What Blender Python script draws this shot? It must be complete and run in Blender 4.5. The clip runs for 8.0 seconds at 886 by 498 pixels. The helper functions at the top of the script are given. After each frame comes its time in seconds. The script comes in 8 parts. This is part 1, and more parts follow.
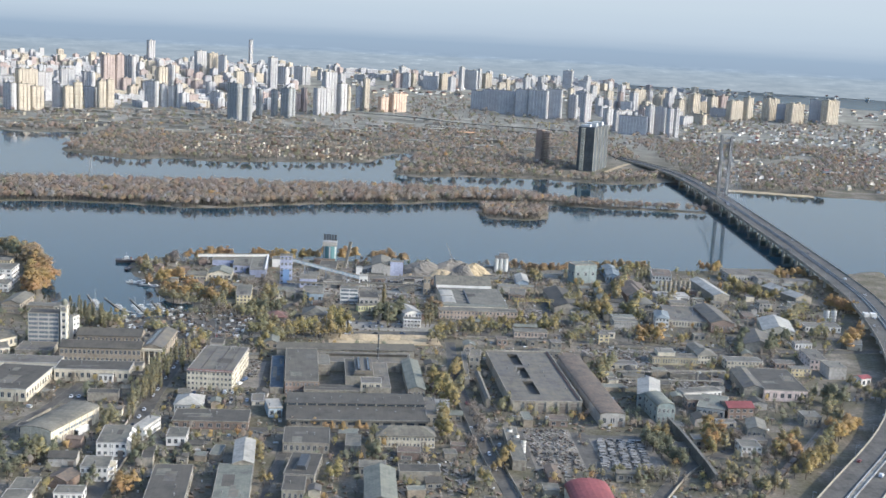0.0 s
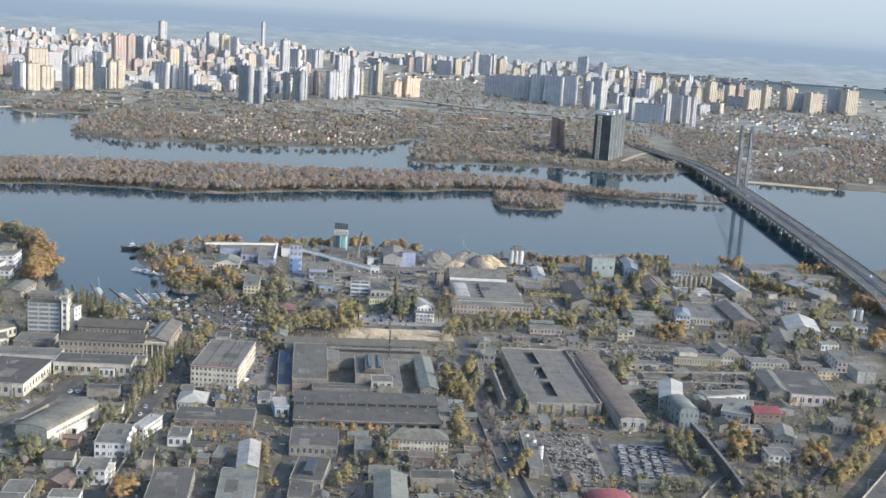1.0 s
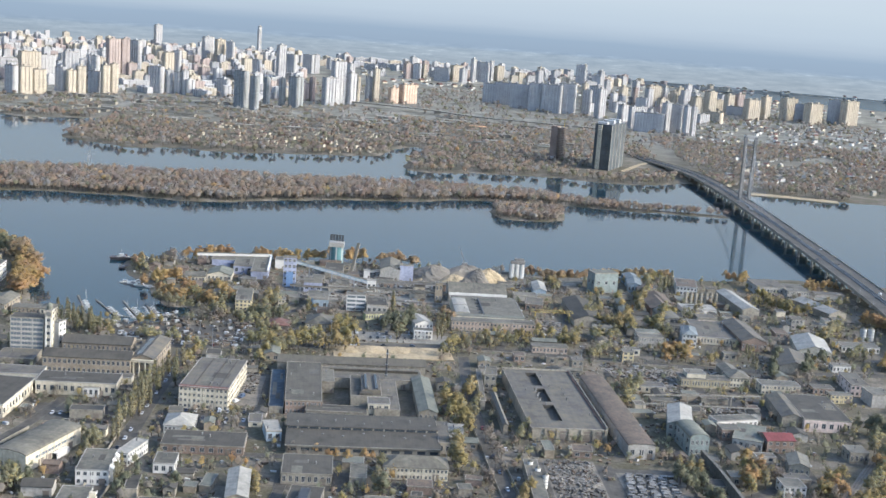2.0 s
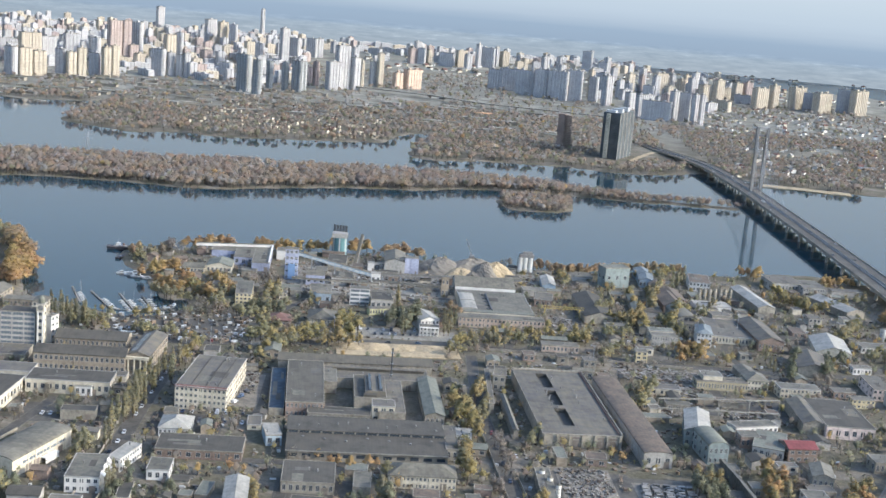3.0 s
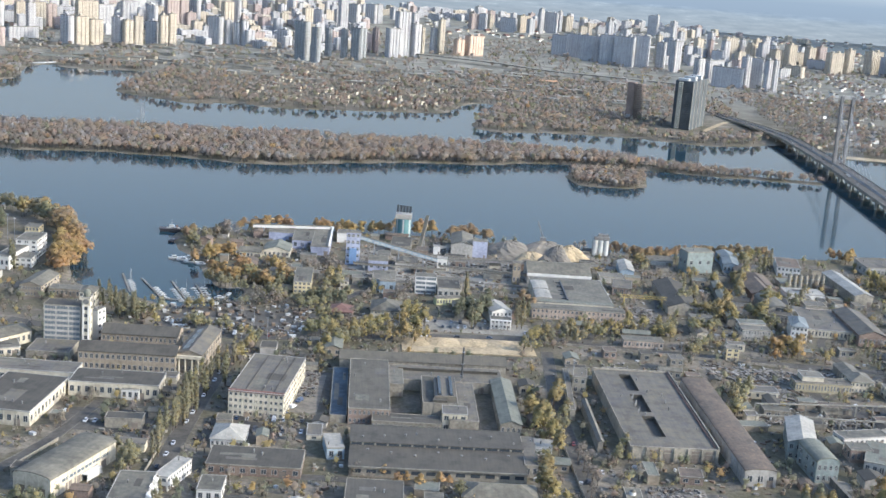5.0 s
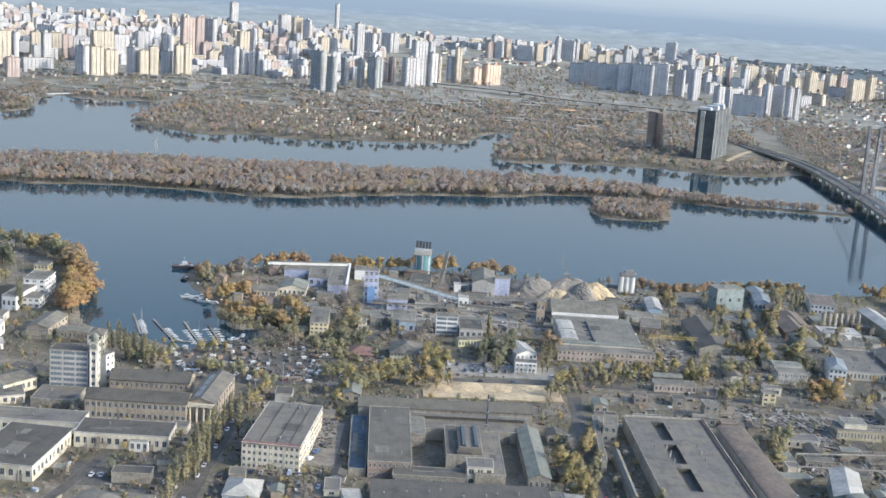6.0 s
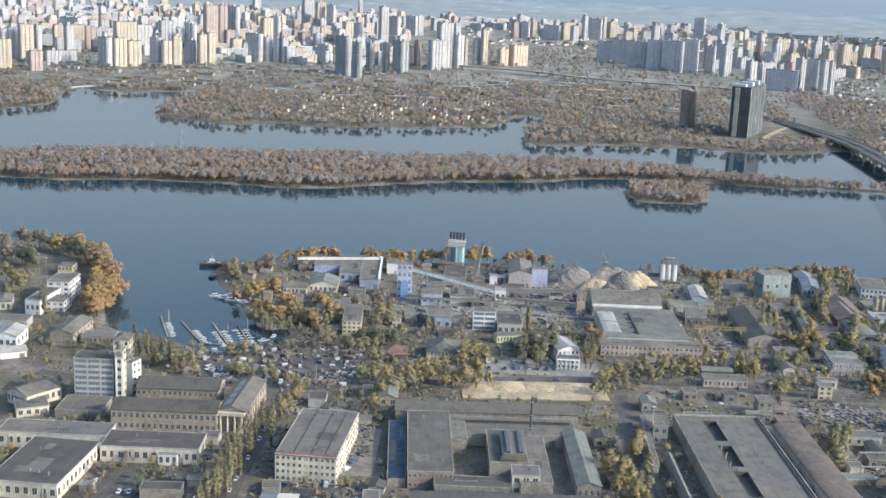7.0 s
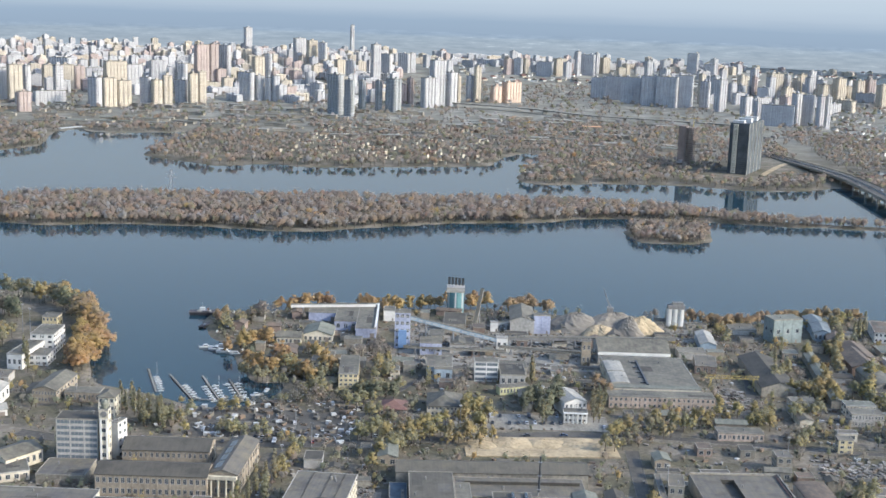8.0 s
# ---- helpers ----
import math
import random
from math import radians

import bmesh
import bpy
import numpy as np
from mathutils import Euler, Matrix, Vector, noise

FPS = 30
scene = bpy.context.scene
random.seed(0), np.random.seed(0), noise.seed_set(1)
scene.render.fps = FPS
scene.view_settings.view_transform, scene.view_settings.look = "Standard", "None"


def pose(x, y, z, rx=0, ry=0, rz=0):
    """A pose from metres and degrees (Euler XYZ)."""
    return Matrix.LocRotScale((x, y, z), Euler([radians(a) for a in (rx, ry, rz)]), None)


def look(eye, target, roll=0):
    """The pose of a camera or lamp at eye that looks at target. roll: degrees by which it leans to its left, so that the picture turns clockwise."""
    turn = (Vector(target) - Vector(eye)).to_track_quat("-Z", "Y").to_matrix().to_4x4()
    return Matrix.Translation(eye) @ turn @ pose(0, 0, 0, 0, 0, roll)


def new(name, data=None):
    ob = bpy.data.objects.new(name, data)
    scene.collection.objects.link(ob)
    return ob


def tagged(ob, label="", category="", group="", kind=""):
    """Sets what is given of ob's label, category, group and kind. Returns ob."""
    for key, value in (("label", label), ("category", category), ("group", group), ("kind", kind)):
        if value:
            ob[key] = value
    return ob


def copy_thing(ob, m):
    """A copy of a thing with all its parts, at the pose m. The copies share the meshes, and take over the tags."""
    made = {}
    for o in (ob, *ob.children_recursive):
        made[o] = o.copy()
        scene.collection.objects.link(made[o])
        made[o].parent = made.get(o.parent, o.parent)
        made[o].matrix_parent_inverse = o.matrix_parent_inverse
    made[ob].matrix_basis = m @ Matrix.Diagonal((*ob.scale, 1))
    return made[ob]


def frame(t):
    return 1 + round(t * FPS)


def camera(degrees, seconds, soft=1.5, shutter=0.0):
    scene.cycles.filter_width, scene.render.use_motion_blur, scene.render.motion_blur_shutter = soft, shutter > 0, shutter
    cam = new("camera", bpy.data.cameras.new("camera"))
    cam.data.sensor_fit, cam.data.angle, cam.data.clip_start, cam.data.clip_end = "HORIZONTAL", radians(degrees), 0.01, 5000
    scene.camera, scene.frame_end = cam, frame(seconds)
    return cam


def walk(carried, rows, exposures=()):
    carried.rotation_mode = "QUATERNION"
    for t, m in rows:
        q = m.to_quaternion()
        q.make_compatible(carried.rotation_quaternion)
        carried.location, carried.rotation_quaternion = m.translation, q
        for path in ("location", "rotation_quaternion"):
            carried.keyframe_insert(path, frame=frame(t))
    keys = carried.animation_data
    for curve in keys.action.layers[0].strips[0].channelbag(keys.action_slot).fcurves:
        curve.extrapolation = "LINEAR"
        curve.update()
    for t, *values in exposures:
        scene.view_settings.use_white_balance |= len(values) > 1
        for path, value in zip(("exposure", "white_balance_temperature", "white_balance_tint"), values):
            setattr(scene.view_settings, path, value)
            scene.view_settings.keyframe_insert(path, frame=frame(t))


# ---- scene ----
cam = camera(38.8, 8.0, soft=1.55)
PATH = [
    (0, (28.612, -175.75, 242.425), (28.609, -173.783, 242.063), 2.9),
    (0.5, (26.842, -159.174, 242.294), (26.835, -157.209, 241.919), 3.1),
    (1, (24.925, -142.612, 242.188), (24.907, -140.65, 241.801), 3.6),
    (1.5, (22.861, -126.064, 242.107), (22.844, -124.099, 241.738), 3.9),
    (3, (15.788, -76.507, 242.019), (15.777, -74.548, 241.618), 4.7),
    (3.5, (13.137, -60.016, 242.041), (13.103, -58.049, 241.682), 5.1),
    (4, (10.339, -43.54, 242.088), (10.287, -41.589, 241.653), 5.5),
    (4.2, (9.179, -36.954, 242.114), (9.106, -35.0, 241.691), 5.1),
    (5.3, (2.377, -0.769, 242.331), (2.27, 1.172, 241.86), 3.9),
    (5.5, (1.064, 5.803, 242.384), (0.939, 7.75, 241.943), 3.9),
    (6, (-2.321, 22.222, 242.533), (-2.447, 24.173, 242.111), 3.9),
    (6.5, (-5.853, 38.627, 242.709), (-6.025, 40.572, 242.276), 3.0),
    (7, (-9.532, 55.018, 242.909), (-9.701, 56.958, 242.456), 2.3),
    (7.5, (-13.358, 71.394, 243.136), (-13.53, 73.337, 242.695), 1.7),
    (8, (-17.33, 87.756, 243.388), (-17.49, 89.71, 242.99), 1.9),
]
walk(cam, [(t, look(eye, target, roll)) for t, eye, target, roll in PATH], [(0, 1.62, 6080, 9), (3.5, 1.66, 6080, 9), (5.5, 1.71, 6080, 9), (6.5, 1.67, 6080, 9), (8, 1.61, 6080, 9)])

# ---- light ----
# Low autumn sun from behind the right shoulder, through a pale hazy sky.
SUN_BEARING, SUN_HEIGHT = 103.0, 28.0
world = bpy.data.worlds.new("sky")
scene.world = world
world.use_nodes = True
wn = world.node_tree.nodes
sky = wn.new("ShaderNodeTexSky")
sky.sky_type = 'NISHITA'
sky.sun_disc = False
sky.sun_elevation, sky.sun_rotation = radians(SUN_HEIGHT), radians(SUN_BEARING)
sky.altitude, sky.air_density, sky.dust_density, sky.ozone_density = 100.0, 1.0, 1.6, 2.0
wn["Background"].inputs["Strength"].default_value = 0.15
world.node_tree.links.new(sky.outputs[0], wn["Background"].inputs["Color"])

sun_data = bpy.data.lights.new("sun", 'SUN')
sun_data.energy, sun_data.angle, sun_data.color = 1.66, radians(0.8), (1.0, 0.90, 0.75)
sun = new("sun", sun_data)
toward = Vector((math.sin(radians(SUN_BEARING)) * math.cos(radians(SUN_HEIGHT)),
                 math.cos(radians(SUN_BEARING)) * math.cos(radians(SUN_HEIGHT)), math.sin(radians(SUN_HEIGHT))))
sun.rotation_mode = 'QUATERNION'
sun.rotation_quaternion = toward.to_track_quat('Z', 'Y')
sun.location = toward * 800



# ---- materials ----
MATS = {}


def surface(name, color, rough=0.8, var=0.18, scale=0.6, metal=0.0, bump=0.15, each=0.0, tint=None, big=0.06, spec=0.35):
    """Paint, stone, felt or metal: base colour broken up at two scales, a little relief, and each piece a shade apart."""
    m = bpy.data.materials.new(name)
    m.use_nodes = True
    nt = m.node_tree
    N, Lk = nt.nodes, nt.links
    p = N["Principled BSDF"]
    p.inputs["Roughness"].default_value, p.inputs["Metallic"].default_value = rough, metal
    p.inputs["Specular IOR Level"].default_value = spec
    tc = N.new("ShaderNodeTexCoord")
    geo = N.new("ShaderNodeNewGeometry")
    a, b = N.new("ShaderNodeTexNoise"), N.new("ShaderNodeTexNoise")
    a.inputs["Scale"].default_value, a.inputs["Detail"].default_value = scale, 6
    b.inputs["Scale"].default_value, b.inputs["Detail"].default_value = big, 4
    Lk.new(geo.outputs["Position"], a.inputs["Vector"])
    Lk.new(geo.outputs["Position"], b.inputs["Vector"])
    add = N.new("ShaderNodeMath")
    add.operation = 'ADD'
    Lk.new(a.outputs["Fac"], add.inputs[0])
    Lk.new(b.outputs["Fac"], add.inputs[1])
    ramp = N.new("ShaderNodeValToRGB")
    ramp.color_ramp.elements[0].position, ramp.color_ramp.elements[1].position = 0.36, 0.64
    half = N.new("ShaderNodeMath")
    half.operation = 'MULTIPLY'
    half.inputs[1].default_value = 0.5
    Lk.new(add.outputs[0], half.inputs[0])
    Lk.new(half.outputs[0], ramp.inputs["Fac"])
    c = Vector(color)
    other = Vector(tint) if tint else c * (1 - 2 * var)
    ramp.color_ramp.elements[0].color = (*other, 1)
    ramp.color_ramp.elements[1].color = (*(c * (1 + var * 0.6)), 1)
    out = ramp.outputs["Color"]
    if each:
        info = N.new("ShaderNodeObjectInfo")
        isl = N.new("ShaderNodeMath")
        isl.operation = 'ADD'
        Lk.new(info.outputs["Random"], isl.inputs[0])
        Lk.new(geo.outputs["Random Per Island"], isl.inputs[1])
        rng_map = N.new("ShaderNodeMapRange")
        rng_map.inputs["From Max"].default_value = 2.0
        rng_map.inputs["To Min"].default_value, rng_map.inputs["To Max"].default_value = 1 - each, 1 + each
        Lk.new(isl.outputs[0], rng_map.inputs["Value"])
        hsv = N.new("ShaderNodeHueSaturation")
        Lk.new(rng_map.outputs[0], hsv.inputs["Value"])
        Lk.new(out, hsv.inputs["Color"])
        out = hsv.outputs["Color"]
    Lk.new(out, p.inputs["Base Color"])
    if bump:
        bp = N.new("ShaderNodeBump")
        bp.inputs["Strength"].default_value, bp.inputs["Distance"].default_value = bump, 0.2
        Lk.new(a.outputs["Fac"], bp.inputs["Height"])
        Lk.new(bp.outputs["Normal"], p.inputs["Normal"])
    MATS[name] = m
    return m


def weathered(names):
    """Old roofs and yards: blotches, seams of laid strips and dark run-off stains over the base colour."""
    for name in names:
        m = MATS[name]
        N, Lk = m.node_tree.nodes, m.node_tree.links
        p = N["Principled BSDF"]
        src = p.inputs["Base Color"].links[0].from_socket
        tc = N.new("ShaderNodeTexCoord")
        geo = N.new("ShaderNodeNewGeometry")
        blot = N.new("ShaderNodeTexNoise")
        blot.inputs["Scale"].default_value, blot.inputs["Detail"].default_value, blot.inputs["Roughness"].default_value = 0.11, 9, 0.72
        Lk.new(geo.outputs["Position"], blot.inputs["Vector"])
        r1 = N.new("ShaderNodeValToRGB")
        e = r1.color_ramp.elements
        e[0].position, e[0].color = 0.36, (0.72, 0.72, 0.72, 1)
        e[1].position, e[1].color = 0.70, (1.20, 1.16, 1.08, 1)
        e.new(0.50).color = (1.0, 1.0, 1.0, 1)
        Lk.new(blot.outputs["Fac"], r1.inputs["Fac"])
        streak = N.new("ShaderNodeMapping")
        streak.inputs["Scale"].default_value = (1.1, 0.06, 0.3)
        Lk.new(tc.outputs["Object"], streak.inputs["Vector"])
        lines = N.new("ShaderNodeTexNoise")
        lines.inputs["Scale"].default_value, lines.inputs["Detail"].default_value = 1.0, 4
        Lk.new(streak.outputs["Vector"], lines.inputs["Vector"])
        r2 = N.new("ShaderNodeValToRGB")
        e = r2.color_ramp.elements
        e[0].position, e[0].color = 0.36, (0.91, 0.91, 0.91, 1)
        e[1].position, e[1].color = 0.64, (1.05, 1.045, 1.03, 1)
        Lk.new(lines.outputs["Fac"], r2.inputs["Fac"])
        out = src
        for layer in (r1, r2):
            mix = N.new("ShaderNodeMix")
            mix.data_type, mix.blend_type = 'RGBA', 'MULTIPLY'
            mix.inputs[0].default_value = 1.0
            Lk.new(out, mix.inputs[6])
            Lk.new(layer.outputs["Color"], mix.inputs[7])
            out = mix.outputs[2]
        Lk.new(out, p.inputs["Base Color"])


def leafy(name, color, var=0.2):
    """Leaves: matt, a little light passing through, every clump its own shade."""
    m = bpy.data.materials.new(name)
    m.use_nodes = True
    nt = m.node_tree
    N, Lk = nt.nodes, nt.links
    p = N["Principled BSDF"]
    p.inputs["Roughness"].default_value = 0.85
    p.inputs["Specular IOR Level"].default_value = 0.15
    geo = N.new("ShaderNodeNewGeometry")
    info = N.new("ShaderNodeObjectInfo")
    ns = N.new("ShaderNodeTexNoise")
    ns.inputs["Scale"].default_value = 0.045
    Lk.new(geo.outputs["Position"], ns.inputs["Vector"])
    add = N.new("ShaderNodeMath")
    add.operation = 'ADD'
    Lk.new(geo.outputs["Random Per Island"], add.inputs[0])
    Lk.new(info.outputs["Random"], add.inputs[1])
    mp = N.new("ShaderNodeMapRange")
    mp.inputs["From Max"].default_value = 2.0
    mp.inputs["To Min"].default_value, mp.inputs["To Max"].default_value = 1 - var, 1 + var
    Lk.new(add.outputs[0], mp.inputs["Value"])
    hue = N.new("ShaderNodeMapRange")
    hue.inputs["From Min"].default_value, hue.inputs["From Max"].default_value = 0.3, 0.7
    hue.inputs["To Min"].default_value, hue.inputs["To Max"].default_value = 0.485, 0.52
    Lk.new(ns.outputs["Fac"], hue.inputs["Value"])
    hsv = N.new("ShaderNodeHueSaturation")
    hsv.inputs["Color"].default_value = (*color, 1)
    Lk.new(mp.outputs[0], hsv.inputs["Value"])
    Lk.new(hue.outputs[0], hsv.inputs["Hue"])
    Lk.new(hsv.outputs["Color"], p.inputs["Base Color"])
    tr = N.new("ShaderNodeBsdfTranslucent")
    Lk.new(hsv.outputs["Color"], tr.inputs["Color"])
    mix = N.new("ShaderNodeMixShader")
    mix.inputs[0].default_value = 0.42
    Lk.new(p.outputs[0], mix.inputs[1])
    Lk.new(tr.outputs[0], mix.inputs[2])
    Lk.new(mix.outputs[0], N["Material Output"].inputs["Surface"])
    MATS[name] = m
    return m


# walls
surface("cream", (0.54, 0.485, 0.37), each=0.06, scale=0.5)
surface("white", (0.60, 0.58, 0.53), each=0.05, scale=0.4, var=0.1)
surface("ochre", (0.30, 0.25, 0.185), each=0.08)
surface("brick", (0.255, 0.19, 0.15), each=0.12, scale=1.2, var=0.25)
surface("concrete", (0.290, 0.262, 0.209), each=0.14, var=0.24)
surface("weathered", (0.19, 0.185, 0.175), var=0.2, each=0.05)
surface("grey", (0.370, 0.351, 0.312), each=0.08)
surface("bluegrey", (0.30, 0.36, 0.40), each=0.08, rough=0.55)
surface("bluewash", (0.36, 0.43, 0.47), each=0.05)
surface("dull_yellow", (0.40, 0.345, 0.225), each=0.05)
surface("yellow", (0.54, 0.455, 0.27), each=0.05)
surface("limewash", (0.56, 0.54, 0.30), each=0.05)
surface("pink", (0.45, 0.36, 0.285), each=0.05)
surface("pinkpale", (0.66, 0.54, 0.47), each=0.05)
surface("palegreen", (0.21, 0.245, 0.235), each=0.06, rough=0.6)
surface("violet", (0.35, 0.37, 0.46), each=0.05, rough=0.55)
surface("orange", (0.62, 0.36, 0.20), each=0.06)
# roofs
surface("bitumen", (0.060, 0.056, 0.047), rough=0.8, var=0.4, scale=0.25, tint=(0.080, 0.073, 0.061), each=0.12, spec=0.2)
surface("felt", (0.122, 0.108, 0.081), rough=0.8, var=0.3, scale=0.3, tint=(0.105, 0.10, 0.095), each=0.12, spec=0.2)
surface("tar", (0.080, 0.074, 0.059), rough=0.8, var=0.35, scale=0.25, tint=(0.098, 0.089, 0.074), each=0.1, spec=0.2)
surface("slate", (0.146, 0.134, 0.104), rough=0.7, var=0.22, scale=0.4, each=0.12)
surface("tin", (0.320, 0.302, 0.259), rough=0.6, metal=0.05, var=0.15, scale=0.5, each=0.06)
surface("bluetin", (0.18, 0.20, 0.20), rough=0.6, metal=0.05, var=0.18, each=0.08)
# blue roof darkened in its colour for the shade it lies in
surface("blue_shaded", (0.060, 0.082, 0.100), rough=0.75, var=0.3, scale=0.3, each=0.06)
surface("moss", (0.145, 0.148, 0.118), rough=0.85, var=0.25, tint=(0.115, 0.118, 0.098), each=0.06)
surface("rust", (0.122, 0.090, 0.066), rough=0.85, var=0.45, tint=(0.080, 0.070, 0.058), each=0.08)
surface("red", (0.20, 0.058, 0.055), rough=0.7, var=0.2)
surface("redbrown", (0.17, 0.095, 0.075), rough=0.75, var=0.2)
# ground and the rest
surface("asphalt", (0.092, 0.084, 0.070), rough=0.85, var=0.2, scale=0.4, each=0.05)
surface("kerbstone", (0.235, 0.220, 0.181), var=0.22, each=0.1)
surface("worn_kerb", (0.150, 0.139, 0.113), var=0.3, each=0.1)
surface("sand", (0.37, 0.292, 0.180), rough=0.95, var=0.22, scale=0.5, bump=0.5)
surface("ballast", (0.18, 0.157, 0.122), rough=0.95, var=0.3, scale=0.35, bump=0.6, tint=(0.14, 0.125, 0.105))
surface("gravel", (0.250, 0.233, 0.195), rough=0.95, var=0.22, scale=0.7, bump=0.5)
surface("worn_yard", (0.175, 0.158, 0.128), rough=0.95, var=0.35, scale=0.3, bump=0.4, tint=(0.115, 0.103, 0.086))
surface("timber", (0.22, 0.16, 0.11), each=0.2)
surface("bark", (0.13, 0.105, 0.085), rough=0.95, scale=2.0)
surface("frame_paint", (0.40, 0.385, 0.35), rough=0.5, var=0.08)
surface("steel", (0.30, 0.31, 0.32), rough=0.5, metal=0.5, each=0.1)
surface("dark_steel", (0.07, 0.075, 0.08), rough=0.5, metal=0.3)
surface("tyre", (0.03, 0.03, 0.03), rough=0.9, var=0.1)
surface("door_paint", (0.20, 0.17, 0.14), rough=0.6, each=0.3)
surface("scrap", (0.225, 0.208, 0.178), rough=0.75, metal=0.05, var=0.4, scale=1.5, each=0.4)
surface("hulk", (0.20, 0.19, 0.17), rough=0.6, var=0.3, scale=1.2, each=0.45)
surface("hull_white", (0.44, 0.44, 0.42), rough=0.3, var=0.06, each=0.1)
surface("hull_blue", (0.10, 0.16, 0.28), rough=0.35, var=0.1, each=0.2)
surface("hull_rust", (0.085, 0.075, 0.075), rough=0.7, var=0.3, each=0.2)
for nm, col in (("car_white", (0.52, 0.52, 0.51)), ("car_silver", (0.42, 0.43, 0.44)), ("car_dark", (0.05, 0.055, 0.065)),
                ("car_red", (0.20, 0.05, 0.045)), ("car_blue", (0.07, 0.10, 0.16))):
    surface(nm, col, rough=0.45, var=0.06, bump=0, each=0.1, spec=0.3)
surface("blue_clad", (0.16, 0.25, 0.40), rough=0.5, var=0.12)
surface("teal", (0.10, 0.20, 0.21), rough=0.5, var=0.1)
surface("lattice_yellow", (0.50, 0.38, 0.12), rough=0.6)


weathered(("bitumen", "tar", "worn_yard", "felt", "slate", "moss", "rust", "tin", "bluetin", "asphalt", "gravel"))


def pane_material(name, color):
    m = bpy.data.materials.new(name)
    m.use_nodes = True
    p = m.node_tree.nodes["Principled BSDF"]
    p.inputs["Base Color"].default_value = (*color, 1)
    p.inputs["Roughness"].default_value = 0.12
    p.inputs["Specular IOR Level"].default_value = 0.6
    MATS[name] = m


pane_material("pane", (0.045, 0.055, 0.065))
pane_material("band_glass", (0.13, 0.15, 0.165))
pane_material("windscreen", (0.02, 0.025, 0.03))

# leaves
leafy("leaf_yellow", (0.33, 0.265, 0.125))
leafy("leaf_orange", (0.40, 0.268, 0.125))
leafy("leaf_olive", (0.245, 0.23, 0.15))
leafy("leaf_green", (0.19, 0.195, 0.13))
leafy("leaf_brown", (0.28, 0.225, 0.17))
leafy("leaf_rust", (0.36, 0.258, 0.152))
leafy("leaf_grey", (0.265, 0.235, 0.19))
# far woods: bare twigs paled and greyed to stand in for haze
leafy("hazed_twig_grey", (0.33, 0.308, 0.28), 0.08)
leafy("hazed_twig_brown", (0.30, 0.245, 0.195), 0.08)
leafy("hazed_twig_rust", (0.33, 0.24, 0.168), 0.08)


# ---- the lie of the land ----
HUB = (5.0, -45.0)          # middle of the flight
KNEE, REACH, EYE_LEVEL = 3000.0, 1700.0, 242.0


def settle(x, y):
    """The plain is flat for three kilometres; past that it closes in and climbs gently to the skyline. Gives the place, its
    height and the scale of what stands there."""
    dx, dy = x - HUB[0], y - HUB[1]
    far = np.maximum(np.hypot(dx, dy), 1e-6)
    near = np.where(far < KNEE, far, KNEE + REACH * (1 - np.exp(-np.maximum(far - KNEE, 0) / REACH)))
    s = near / far
    return HUB[0] + dx * s, HUB[1] + dy * s, EYE_LEVEL * (1 - s), s


def smooth_line(points, steps=6, closed=False):
    """A rounded line through a few corners."""
    p = np.array(points, float)
    n = len(p)
    out = []
    for i in range(n if closed else n - 1):
        a, b, c, d = (p[(i + k) % n] if closed else p[min(max(i + k, 0), n - 1)] for k in (-1, 0, 1, 2))
        for t in np.arange(steps) / steps:
            out.append(0.5 * (2 * b + (c - a) * t + (2 * a - 5 * b + 4 * c - d) * t * t + (3 * b - a - 3 * c + d) * t ** 3))
    if not closed:
        out.append(p[-1])
    return np.array(out)


NEAR_SHORE = [
    (-499, 1014), (-463, 1033), (-442, 1043), (-412, 1037), (-383, 1020), (-353, 977), (-329, 926), (-314, 877),
    (-301, 834), (-285, 813), (-266, 808), (-236, 795), (-217, 788), (-198, 786), (-180, 807), (-178, 837),
    (-196, 839), (-213, 867), (-228, 905), (-251, 937), (-266, 969), (-267, 995), (-250, 1013), (-221, 1016),
    (-203, 1034), (-162, 1046), (-119, 1048), (-76, 1053), (-33, 1055), (17, 1050), (59, 1046), (99, 1052),
    (146, 1057), (196, 1079), (222, 1090), (250, 1091), (277, 1090), (313, 1109), (349, 1126), (383, 1120),
    (409, 1104), (449, 1121), (489, 1143), (489, 1111),
]
ISLE_SHORE = [
    (-672, 1273), (-594, 1309), (-512, 1311), (-477, 1330), (-425, 1338), (-345, 1342), (-285, 1336), (-245, 1351),
    (-195, 1384), (-107, 1431), (-19, 1460), (6, 1484), (42, 1500), (82, 1508), (128, 1515), (166, 1512), (239, 1505),
    (285, 1507), (332, 1508), (374, 1507), (377, 1532), (311, 1534), (247, 1545), (176, 1566), (102, 1586), (2, 1590),
    (-75, 1583), (-221, 1557), (-334, 1531), (-431, 1512), (-521, 1490), (-585, 1471), (-666, 1430), (-783, 1440),
]
ISLET_SHORE = [
    (67, 1423), (74, 1392), (85, 1372), (127, 1372), (152, 1389), (160, 1431), (158, 1465), (131, 1475), (92, 1467),
    (73, 1446),
]
